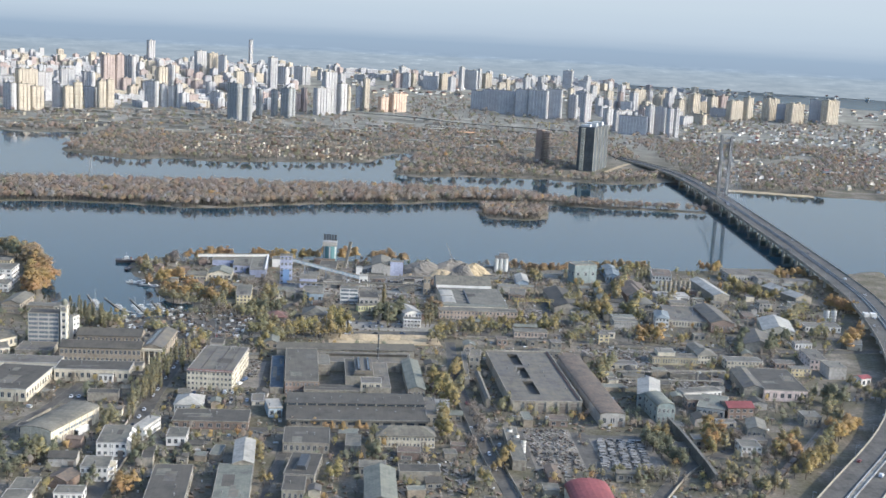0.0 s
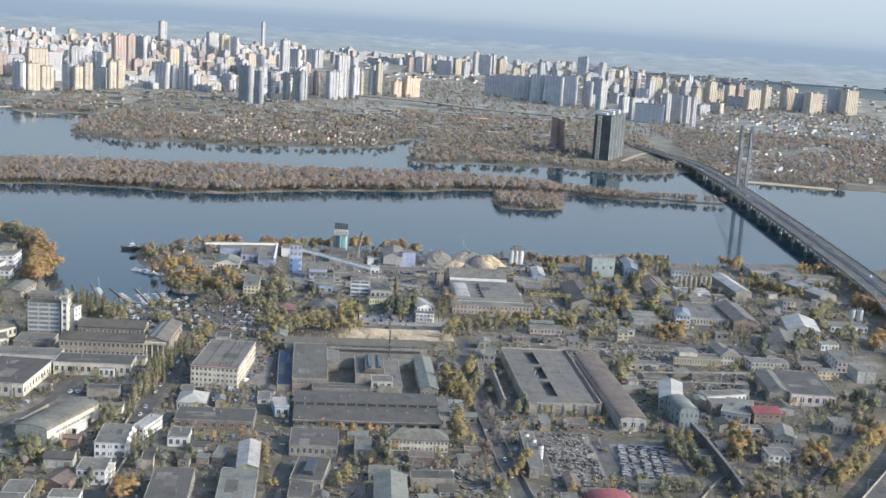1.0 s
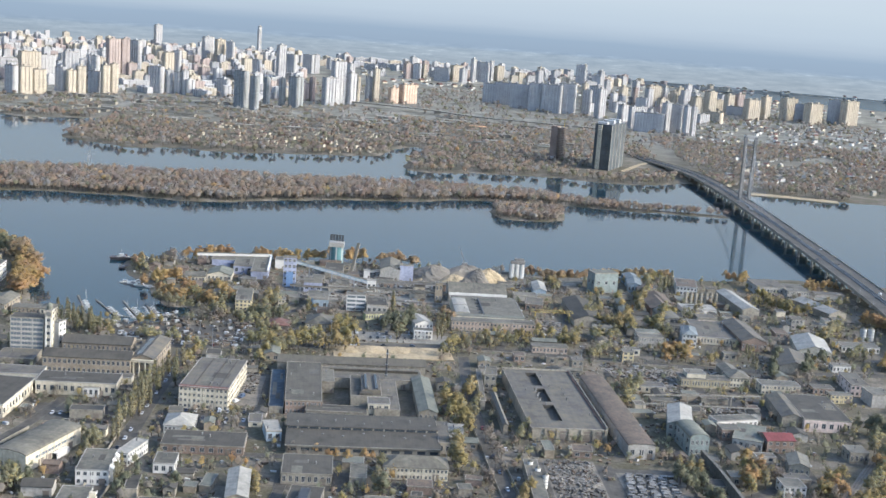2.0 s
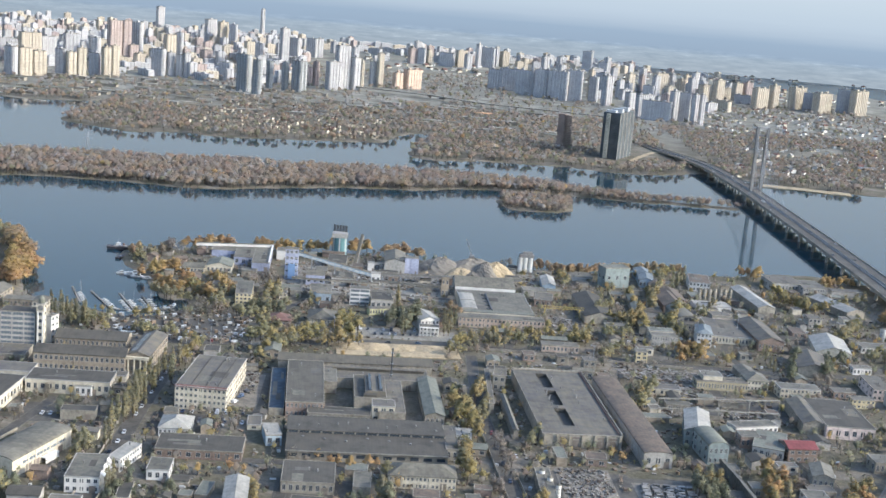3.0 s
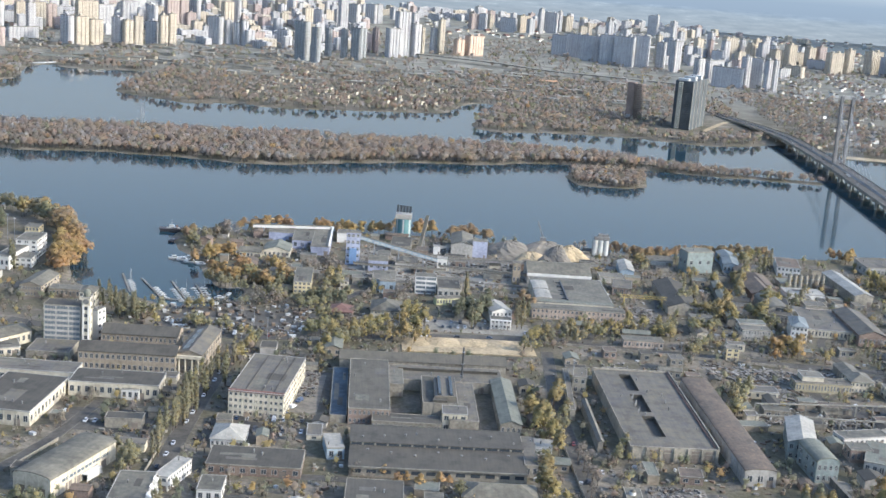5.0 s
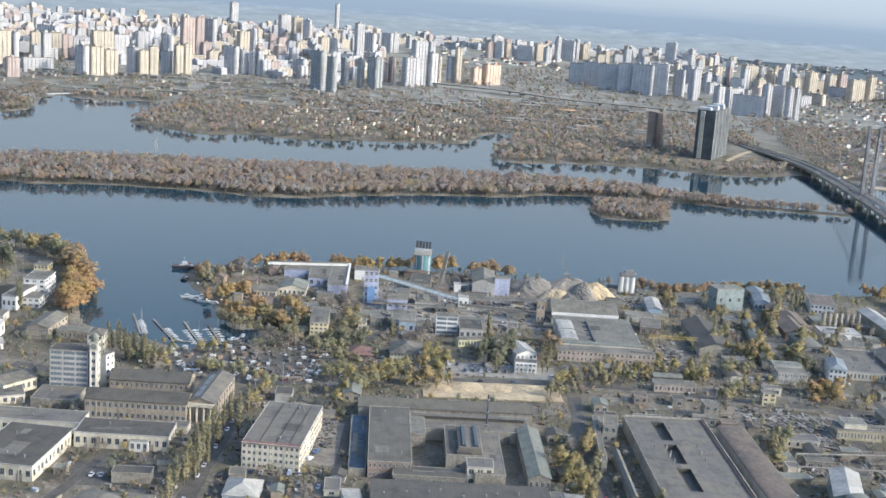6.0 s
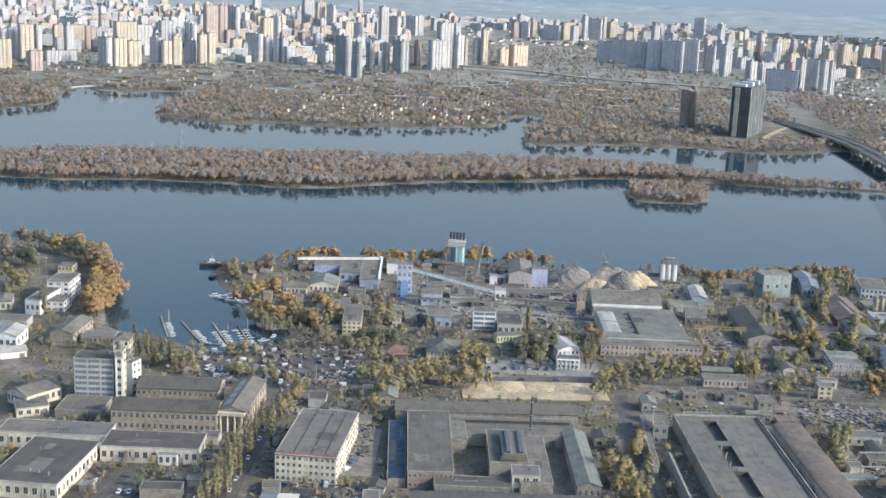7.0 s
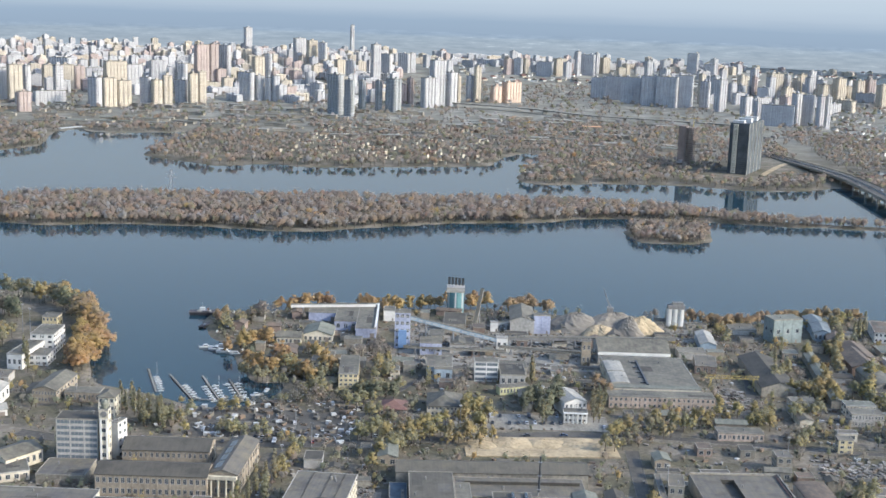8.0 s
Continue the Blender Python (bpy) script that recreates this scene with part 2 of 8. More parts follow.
FAR_SHORE = [
    (-883, 1767), (-829, 1821), (-799, 1878), (-787, 1936), (-827, 2079), (-811, 2140), (-772, 2119), (-712, 2134),
    (-666, 2152), (-611, 2163), (-614, 2029), (-606, 1869), (-539, 1823), (-470, 1792), (-411, 1827), (-342, 1812),
    (-279, 1837), (-204, 1865), (-149, 1886), (-105, 1911), (-87, 2005), (-54, 2071), (-16, 2047), (-47, 1917),
    (-57, 1785), (-19, 1744), (32, 1769), (97, 1785), (179, 1796), (201, 1786), (259, 1773), (333, 1796), (390, 1844),
    (418, 1817), (480, 1798), (519, 1776), (580, 1762), (668, 1746), (796, 1741),
]
LAGOON_SHORE = [
    (960, 4637), (1136, 4762), (1359, 4862), (1565, 4882), (1849, 4831), (1615, 4181), (1447, 4196), (1347, 4302),
    (1177, 4335), (1026, 4346),
]
NEAR_BANK = np.vstack([smooth_line(NEAR_SHORE, 5), [(700, 1150), (3000, 1250), (6000, -2000), (0, -6000), (-6000, -2000), (-3000, 700)]])
ISLE = smooth_line(ISLE_SHORE, 5, True)
ISLET = smooth_line(ISLET_SHORE, 4, True)
FAR_BANK = np.vstack([smooth_line(FAR_SHORE, 5), [(1400, 1760), (4000, 1500), (12000, 3000), (9000, 12000), (-9000, 12000), (-12000, 3000), (-3000, 1300)]])
LAGOON = smooth_line(LAGOON_SHORE, 4, True)


def inside(px, py, ring):
    hit = np.zeros(px.shape, bool)
    x0, y0 = ring[-1]
    for x1, y1 in ring:
        if y1 != y0:
            cross = ((y1 > py) != (y0 > py)) & (px < (x0 - x1) * (py - y1) / (y0 - y1) + x1)
            hit ^= cross
        x0, y0 = x1, y1
    return hit


def depth_in(px, py, ring):
    """How far inside a ring points lie, in metres; outside it is negative."""
    best = np.full(px.shape, 1e12)
    x0, y0 = ring[-1]
    for x1, y1 in ring:
        ex, ey = x1 - x0, y1 - y0
        ln = ex * ex + ey * ey + 1e-9
        t = np.clip(((px - x0) * ex + (py - y0) * ey) / ln, 0, 1)
        best = np.minimum(best, (px - x0 - t * ex) ** 2 + (py - y0 - t * ey) ** 2)
        x0, y0 = x1, y1
    d = np.sqrt(best)
    return np.where(inside(px, py, ring), d, -d)


def land(px, py):
    """Metres inland (positive) or out from the shore (negative)."""
    d = np.maximum(np.maximum(depth_in(px, py, NEAR_BANK), np.maximum(depth_in(px, py, ISLE), depth_in(px, py, ISLET))), depth_in(px, py, FAR_BANK))
    return np.minimum(d, -depth_in(px, py, LAGOON))


def ripple(px, py, size):
    return (np.sin(px / size * 1.3 + np.sin(py / size * 0.7) * 2) + np.sin(py / size * 1.1 + np.sin(px / size * 0.9) * 2.3)) * 0.5


def grid_mesh(name, X, Y, Z):
    r, c = X.shape
    me = bpy.data.meshes.new(name)
    co = np.stack([X, Y, Z], -1).reshape(-1, 3)
    idx = np.arange(r * c).reshape(r, c)
    quads = np.stack([idx[:-1, :-1], idx[:-1, 1:], idx[1:, 1:], idx[1:, :-1]], -1).reshape(-1, 4)
    me.from_pydata(co.tolist(), [], quads.tolist())
    me.polygons.foreach_set("use_smooth", np.ones(len(quads), bool))
    me.update()
    return me


bear = np.radians(np.unique(np.concatenate([np.arange(-180, -33, 3.0), np.arange(-33, 33, 0.17), np.arange(33, 180.1, 3.0)])))[::-1]
rad = np.concatenate([[0.001, 60, 150, 250, 330], 400 * 1.0095 ** np.arange(320)])
rad = rad[rad < 6900]
Rg, Bg = np.meshgrid(rad, bear, indexing="ij")
gx, gy = HUB[0] + Rg * np.sin(Bg), HUB[1] + Rg * np.cos(Bg)
inland = land(gx, gy) + 2.5 * ripple(gx, gy, 11.0) * np.clip(1.5 - np.abs(land(gx, gy)) / 20, 0, 1)
sx, sy, sz, ss = settle(gx, gy)
gz = np.clip(inland * 0.22 - 1.2, -5, 0)
gz = np.where(inland > 8, np.minimum(0.0, gz + 1), gz)
ground = new("ground", grid_mesh("ground", sx, sy, sz + gz * ss))


def ground_material():
    m = bpy.data.materials.new("ground")
    m.use_nodes = True
    N, Lk = m.node_tree.nodes, m.node_tree.links
    p = N["Principled BSDF"]
    p.inputs["Roughness"].default_value = 0.95
    p.inputs["Specular IOR Level"].default_value = 0.1
    geo = N.new("ShaderNodeNewGeometry")

    def nz(scale, detail=5.0, rough=0.6):
        n = N.new("ShaderNodeTexNoise")
        n.inputs["Scale"].default_value, n.inputs["Detail"].default_value, n.inputs["Roughness"].default_value = scale, detail, rough
        Lk.new(geo.outputs["Position"], n.inputs["Vector"])
        return n.outputs["Fac"]

    def ramp(fac, stops):
        r = N.new("ShaderNodeValToRGB")
        r.color_ramp.elements[0].position, r.color_ramp.elements[0].color = stops[0][0], (*stops[0][1], 1)
        r.color_ramp.elements[1].position, r.color_ramp.elements[1].color = stops[-1][0], (*stops[-1][1], 1)
        for pos, col in stops[1:-1]:
            r.color_ramp.elements.new(pos).color = (*col, 1)
        Lk.new(fac, r.inputs["Fac"])
        return r.outputs["Color"]

    base = ramp(nz(0.035, 8, 0.65), [(0.34, (0.10, 0.092, 0.06)), (0.45, (0.13, 0.118, 0.082)), (0.53, (0.16, 0.14, 0.108)), (0.62, (0.225, 0.197, 0.155))])
    fine = ramp(nz(0.4, 6, 0.7), [(0.35, (0.55, 0.54, 0.52)), (0.6, (1.0, 1.0, 1.0)), (0.72, (1.5, 1.45, 1.35))])
    mix = N.new("ShaderNodeMix")
    mix.data_type, mix.blend_type = 'RGBA', 'MULTIPLY'
    mix.inputs[0].default_value = 0.85
    Lk.new(base, mix.inputs[6])
    Lk.new(fine, mix.inputs[7])
    # dry grass beyond the far bank, paled in colour to stand in for haze
    over = N.new("ShaderNodeSeparateXYZ")
    Lk.new(geo.outputs["Position"], over.inputs[0])
    bank = N.new("ShaderNodeMapRange")
    bank.inputs["From Min"].default_value, bank.inputs["From Max"].default_value = 2000.0, 2500.0
    Lk.new(over.outputs["Y"], bank.inputs["Value"])
    grass = N.new("ShaderNodeMix")
    grass.data_type = 'RGBA'
    Lk.new(bank.outputs[0], grass.inputs[0])
    Lk.new(mix.outputs[2], grass.inputs[6])
    Lk.new(ramp(nz(0.02, 7, 0.65), [(0.36, (0.135, 0.130, 0.105)), (0.5, (0.190, 0.182, 0.150)), (0.64, (0.275, 0.264, 0.226))]), grass.inputs[7])
    # dry stubble fields beyond the town's edge, paled with distance to imitate haze
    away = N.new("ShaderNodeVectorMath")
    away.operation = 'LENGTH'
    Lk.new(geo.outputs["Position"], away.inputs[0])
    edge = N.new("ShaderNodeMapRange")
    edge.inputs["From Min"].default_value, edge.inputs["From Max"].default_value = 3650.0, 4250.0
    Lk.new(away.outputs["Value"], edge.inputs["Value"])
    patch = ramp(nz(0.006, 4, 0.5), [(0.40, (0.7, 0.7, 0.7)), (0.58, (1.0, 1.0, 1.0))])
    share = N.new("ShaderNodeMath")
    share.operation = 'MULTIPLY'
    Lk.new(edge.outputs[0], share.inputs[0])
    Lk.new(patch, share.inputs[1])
    hazed_field = N.new("ShaderNodeMix")
    hazed_field.data_type = 'RGBA'
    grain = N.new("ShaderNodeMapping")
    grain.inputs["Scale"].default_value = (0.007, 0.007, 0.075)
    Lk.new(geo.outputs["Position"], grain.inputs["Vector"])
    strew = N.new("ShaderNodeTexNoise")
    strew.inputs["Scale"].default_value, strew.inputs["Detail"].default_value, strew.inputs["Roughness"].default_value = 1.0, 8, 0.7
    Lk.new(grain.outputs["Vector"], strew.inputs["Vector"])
    Lk.new(ramp(strew.outputs["Fac"], [(0.40, (0.145, 0.155, 0.145)), (0.52, (0.21, 0.215, 0.20)), (0.60, (0.28, 0.275, 0.25)), (0.70, (0.46, 0.455, 0.43))]), hazed_field.inputs[7])
    Lk.new(share.outputs[0], hazed_field.inputs[0])
    Lk.new(grass.outputs[2], hazed_field.inputs[6])
    Lk.new(hazed_field.outputs[2], p.inputs["Base Color"])
    bp = N.new("ShaderNodeBump")
    bp.inputs["Strength"].default_value, bp.inputs["Distance"].default_value = 0.4, 0.4
    Lk.new(nz(0.8), bp.inputs["Height"])
    Lk.new(bp.outputs["Normal"], p.inputs["Normal"])
    return m


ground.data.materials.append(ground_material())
tagged(ground, "flat city ground of worn soil, tarmac and dry autumn grass, paled far off as haze", "ground", kind="structure")

# the river, one still sheet a little below the land
bw = np.radians(np.concatenate([np.arange(-180, -36, 12.0), np.arange(-36, 36, 2.0), np.arange(36, 181, 12.0)]))[::-1]
rw = np.concatenate([[500], np.arange(600, 6900, 120.0)])
Rw, Bw = np.meshgrid(rw, bw, indexing="ij")
wx, wy, wz, ws = settle(HUB[0] + Rw * np.sin(Bw), HUB[1] + Rw * np.cos(Bw))
river = new("water", grid_mesh("water", wx, wy, wz - 1.2 * ws))
wm = bpy.data.materials.new("river_water")
wm.use_nodes = True
N, Lk = wm.node_tree.nodes, wm.node_tree.links
p = N["Principled BSDF"]
p.inputs["Base Color"].default_value = (0.012, 0.036, 0.052, 1)
p.inputs["Roughness"].default_value = 0.10
p.inputs["IOR"].default_value = 1.33
geo = N.new("ShaderNodeNewGeometry")
mp = N.new("ShaderNodeMapping")
mp.inputs["Scale"].default_value = (0.35, 1.0, 1.0)
n1 = N.new("ShaderNodeTexNoise")
n1.inputs["Scale"].default_value, n1.inputs["Detail"].default_value = 0.5, 5
Lk.new(geo.outputs["Position"], mp.inputs["Vector"])
Lk.new(mp.outputs["Vector"], n1.inputs["Vector"])
bp = N.new("ShaderNodeBump")
bp.inputs["Strength"].default_value, bp.inputs["Distance"].default_value = 0.10, 0.25
Lk.new(n1.outputs["Fac"], bp.inputs["Height"])
Lk.new(bp.outputs["Normal"], p.inputs["Normal"])
n2 = N.new("ShaderNodeTexNoise")
n2.inputs["Scale"].default_value = 0.006
Lk.new(mp.outputs["Vector"], n2.inputs["Vector"])
rr = N.new("ShaderNodeMapRange")
rr.inputs["To Min"].default_value, rr.inputs["To Max"].default_value = 0.03, 0.08
Lk.new(n2.outputs["Fac"], rr.inputs["Value"])
Lk.new(rr.outputs[0], p.inputs["Roughness"])
river.data.materials.append(wm)
tagged(river, "calm blue-grey river with faint ripples", "river", kind="structure")

# glowing ring, open towards the sun; last woods, haze and pale air painted on
ring_b = np.radians(np.arange(174, 388, 3.0))[::-1]
# rows past 400 stand out of view, added to tone what the river mirrors
ring_z = np.array([15.0, 80, 120, 150, 180, 200, 215, 228, 236, 243, 252, 280, 330, 400, 600, 820, 1100, 1400, 1800, 2300])
Zb, Bb = np.meshgrid(ring_z, ring_b, indexing="ij")
sink = np.clip((np.degrees(Bb) - 352) / 30, 0, 0.68)          # upper rows lowered on the sunny side so they don't shade the plain
Zb = np.where(Zb > 330, 330 + (Zb - 330) * (1 - sink), Zb)
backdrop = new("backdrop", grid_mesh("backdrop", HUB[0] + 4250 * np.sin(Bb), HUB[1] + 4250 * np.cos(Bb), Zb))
bm_ = bpy.data.materials.new("far_haze_glow")
bm_.use_nodes = True
N, Lk = bm_.node_tree.nodes, bm_.node_tree.links
N.remove(N["Principled BSDF"])
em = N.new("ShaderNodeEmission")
geo = N.new("ShaderNodeNewGeometry")
sep = N.new("ShaderNodeSeparateXYZ")
Lk.new(geo.outputs["Position"], sep.inputs[0])
ns = N.new("ShaderNodeTexNoise")
mpp = N.new("ShaderNodeMapping")
mpp.inputs["Scale"].default_value = (0.004, 0.004, 0.06)
Lk.new(geo.outputs["Position"], mpp.inputs["Vector"])
Lk.new(mpp.outputs["Vector"], ns.inputs["Vector"])
ns.inputs["Scale"].default_value, ns.inputs["Detail"].default_value = 1.0, 5
wob = N.new("ShaderNodeMath")
wob.operation = 'MULTIPLY_ADD'
wob.inputs[1].default_value = 16.0
Lk.new(ns.outputs["Fac"], wob.inputs[0])
Lk.new(sep.outputs["Z"], wob.inputs[2])
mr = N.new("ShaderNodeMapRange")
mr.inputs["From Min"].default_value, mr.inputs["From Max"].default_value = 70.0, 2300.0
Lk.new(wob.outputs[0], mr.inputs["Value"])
# emission by height: haze over the woods, pale air, then bluer above
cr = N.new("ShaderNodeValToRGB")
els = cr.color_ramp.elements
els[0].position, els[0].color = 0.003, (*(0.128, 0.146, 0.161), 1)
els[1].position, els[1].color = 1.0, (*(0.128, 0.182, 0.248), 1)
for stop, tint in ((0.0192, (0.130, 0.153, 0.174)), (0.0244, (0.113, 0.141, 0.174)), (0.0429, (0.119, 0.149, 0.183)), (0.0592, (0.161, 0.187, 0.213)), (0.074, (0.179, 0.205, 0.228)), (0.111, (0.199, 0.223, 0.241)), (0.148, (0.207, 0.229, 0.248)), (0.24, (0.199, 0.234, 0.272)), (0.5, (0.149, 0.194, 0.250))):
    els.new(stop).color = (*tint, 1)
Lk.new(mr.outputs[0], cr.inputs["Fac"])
# the plain below the last woods is streaked with fields, woods and pale settlements
strk = N.new("ShaderNodeTexNoise")
strk.inputs["Scale"].default_value, strk.inputs["Detail"].default_value, strk.inputs["Roughness"].default_value = 1.0, 7, 0.72
mps = N.new("ShaderNodeMapping")
mps.inputs["Scale"].default_value = (0.012, 0.012, 0.12)
Lk.new(geo.outputs["Position"], mps.inputs["Vector"])
Lk.new(mps.outputs["Vector"], strk.inputs["Vector"])
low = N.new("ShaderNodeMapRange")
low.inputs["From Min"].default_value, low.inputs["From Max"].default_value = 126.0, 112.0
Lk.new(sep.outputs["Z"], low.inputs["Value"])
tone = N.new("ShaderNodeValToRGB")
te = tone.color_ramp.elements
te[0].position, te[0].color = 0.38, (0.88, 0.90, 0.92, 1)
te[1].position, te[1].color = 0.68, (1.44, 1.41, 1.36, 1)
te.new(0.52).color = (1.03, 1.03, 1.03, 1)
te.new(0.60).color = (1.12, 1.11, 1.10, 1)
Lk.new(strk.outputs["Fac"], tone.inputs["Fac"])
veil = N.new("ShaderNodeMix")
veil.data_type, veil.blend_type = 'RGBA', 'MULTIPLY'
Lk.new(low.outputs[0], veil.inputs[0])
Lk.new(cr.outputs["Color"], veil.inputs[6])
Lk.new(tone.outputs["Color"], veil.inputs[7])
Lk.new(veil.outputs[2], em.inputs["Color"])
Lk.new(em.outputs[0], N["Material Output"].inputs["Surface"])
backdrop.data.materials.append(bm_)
tagged(backdrop, "glowing backdrop painted with distant woods, haze and low sky", "backdrop", kind="structure")


# ---- building kit ----
class Mesher:
    """Gathers boxes, slabs and tubes into one mesh."""

    def __init__(self):
        self.v, self.f, self.m = [], [], []

    def add(self, verts, faces, mat=0):
        n = len(self.v)
        self.v += [tuple(q) for q in verts]
        self.f += [tuple(n + i for i in face) for face in faces]
        self.m += [mat] * len(faces)
        return self

    def box(self, x0, y0, z0, x1, y1, z1, mat=0):
        return self.add([(x0, y0, z0), (x1, y0, z0), (x1, y1, z0), (x0, y1, z0), (x0, y0, z1), (x1, y0, z1), (x1, y1, z1), (x0, y1, z1)],
                        [(3, 2, 1, 0), (4, 5, 6, 7), (0, 1, 5, 4), (1, 2, 6, 5), (2, 3, 7, 6), (3, 0, 4, 7)], mat)

    def prism(self, profile, y0, y1, mat=0):
        """A profile of (x, z), run along y."""
        n = len(profile)
        return self.add([(x, y0, z) for x, z in profile] + [(x, y1, z) for x, z in profile],
                        [tuple(range(n)), tuple(range(2 * n - 1, n - 1, -1))] + [(i + n, (i + 1) % n + n, (i + 1) % n, i) for i in range(n)], mat)

    def tube(self, x, y, z0, z1, r0, r1=None, sides=10, mat=0):
        r1 = r0 if r1 is None else r1
        ring = [(math.cos(2 * math.pi * k / sides), math.sin(2 * math.pi * k / sides)) for k in range(sides)]
        return self.add([(x + r0 * a, y + r0 * b, z0) for a, b in ring] + [(x + r1 * a, y + r1 * b, z1) for a, b in ring],
                        [tuple(range(sides))[::-1], tuple(range(sides, 2 * sides))] + [(i, (i + 1) % sides, (i + 1) % sides + sides, i + sides) for i in range(sides)], mat)

    def beam(self, a, b, r, mat=0, sides=5):
        """A round bar from a to b."""
        a, b = Vector(a), Vector(b)
        q = (b - a).to_track_quat('Z', 'Y')
        ring = [q @ Vector((r * math.cos(2 * math.pi * k / sides), r * math.sin(2 * math.pi * k / sides), 0)) for k in range(sides)]
        return self.add([a + o for o in ring] + [b + o for o in ring],
                        [tuple(range(sides))[::-1], tuple(range(sides, 2 * sides))] + [(i, (i + 1) % sides, (i + 1) % sides + sides, i + sides) for i in range(sides)], mat)

    def mesh(self, name, *mats):
        me = bpy.data.meshes.new(name)
        me.from_pydata(self.v, [], self.f)
        for m in mats:
            me.materials.append(MATS[m] if isinstance(m, str) else m)
        me.polygons.foreach_set("material_index", self.m)
        me.update()
        return me


def thing(name, label, category, x, y, yaw=0.0, z=0.0, group="", kind="", scale=1.0):
    e = new(name)
    e.empty_display_size = 0.5
    e.matrix_basis = pose(x, y, z, 0, 0, yaw) @ Matrix.Scale(scale, 4)
    return tagged(e, label, category, group, kind)


def part(name, data, parent, label="", m=None):
    o = new(name, data)
    o.parent = parent
    if m is not None:
        o.matrix_basis = m
    if label:
        o["label"] = label
    return o


WINDOW_MESHES = {}


def window_mesh(w, h):
    """A framed window with a mullion, set a hand's width into the wall."""
    key = (round(w * 4), round(h * 4))
    if key not in WINDOW_MESHES:
        w, h = key[0] / 4, key[1] / 4
        b = Mesher()
        # one sheet of cells: frame bars and panes, closed behind
        xs = [-w / 2, -w / 2 + 0.14, -0.07, 0.07, w / 2 - 0.14, w / 2]
        zs = [-h / 2, -h / 2 + 0.16, h / 2 - 0.14, h / 2]
        pts = [(x, -0.06 if (j in (0, 3) or i in (0, 5)) else -0.03, z) for j, z in enumerate(zs) for i, x in enumerate(xs)]
        b.add(pts + [(-w / 2, 0.05, -h / 2), (w / 2, 0.05, -h / 2), (w / 2, 0.05, h / 2), (-w / 2, 0.05, h / 2)], [])
        for j in range(3):
            for i in range(5):
                b.f.append((j * 6 + i, j * 6 + i + 1, j * 6 + i + 7, j * 6 + i + 6))
                b.m.append(0 if j == 1 and i in (1, 3) else 1)
        for rim in ((24, 25, 5, 4, 3, 2, 1, 0), (25, 26, 23, 17, 11, 5), (26, 27, 18, 19, 20, 21, 22, 23), (27, 24, 0, 6, 12, 18)):
            b.f.append(rim)
            b.m.append(1)
        WINDOW_MESHES[key] = b.mesh("window", "pane", "frame_paint")
    return WINDOW_MESHES[key]


def window_row(parent, a, b, n, z, ww, hh, out):
    """n windows along the wall from a to b, their middles at height z; out is the wall's outward turn in degrees."""
    me = window_mesh(ww, hh)
    for i in range(n):
        t = (i + 0.5) / n
        x, y = a[0] + (b[0] - a[0]) * t, a[1] + (b[1] - a[1]) * t
        part("window", me, parent, m=pose(x, y, z, 0, 0, out))


def roof_flat(w, d, h):
    b = Mesher()
    b.box(-w / 2 + 0.12, -d / 2 + 0.12, h - 0.35, w / 2 - 0.12, d / 2 - 0.12, h - 0.02)
    return b


def roof_gable(w, d, h, along):
    """Two thick slopes; along: the ridge runs along the depth."""
    b = Mesher()
    o, t = 0.5, 0.25
    if along:
        r = max(1.0, w * 0.16)
        b.prism([(-w / 2 - o, h - 0.15), (0, h + r), (w / 2 + o, h - 0.15), (w / 2 + o, h - 0.15 + t), (0, h + r + t), (-w / 2 - o, h - 0.15 + t)][::-1], -d / 2 - o, d / 2 + o)
    else:
        r = max(1.0, d * 0.16)
        b.prism([(-d / 2 - o, h - 0.15), (0, h + r), (d / 2 + o, h - 0.15), (d / 2 + o, h - 0.15 + t), (0, h + r + t), (-d / 2 - o, h - 0.15 + t)][::-1], -w / 2 - o, w / 2 + o)
        b.v = [(-y, x, z) for x, y, z in b.v]
    return b, r


def roof_hip(w, d, h):
    b = Mesher()
    o, r = 0.6, min(w, d) * 0.22
    e = (min(w, d) / 2) * 0.9
    if w >= d:
        top = [(-w / 2 + e, 0, h + r), (w / 2 - e, 0, h + r)]
        fs = [(0, 1, 5, 4), (2, 3, 4, 5), (1, 2, 5), (3, 0, 4), (3, 2, 1, 0)]
    else:
        top = [(0, -d / 2 + e, h + r), (0, d / 2 - e, h + r)]
        fs = [(1, 2, 5, 4), (3, 0, 4, 5), (0, 1, 4), (2, 3, 5), (3, 2, 1, 0)]
    b.add([(-w / 2 - o, -d / 2 - o, h), (w / 2 + o, -d / 2 - o, h), (w / 2 + o, d / 2 + o, h), (-w / 2 - o, d / 2 + o, h)] + top, fs)
    b.box(-w / 2 - o, -d / 2 - o, h - 0.25, w / 2 + o, d / 2 + o, h - 0.01)
    return b


def roof_vault(w, d, h, rise):
    b = Mesher()
    arc = [(-math.cos(math.pi * k / 12) * (w / 2 + 0.3), h + math.sin(math.pi * k / 12) * rise) for k in range(13)]
    low = [(x * 0.985, z - 0.3) for x, z in arc]
    b.prism(arc[::-1] + low, -d / 2 - 0.3, d / 2 + 0.3)
    return b


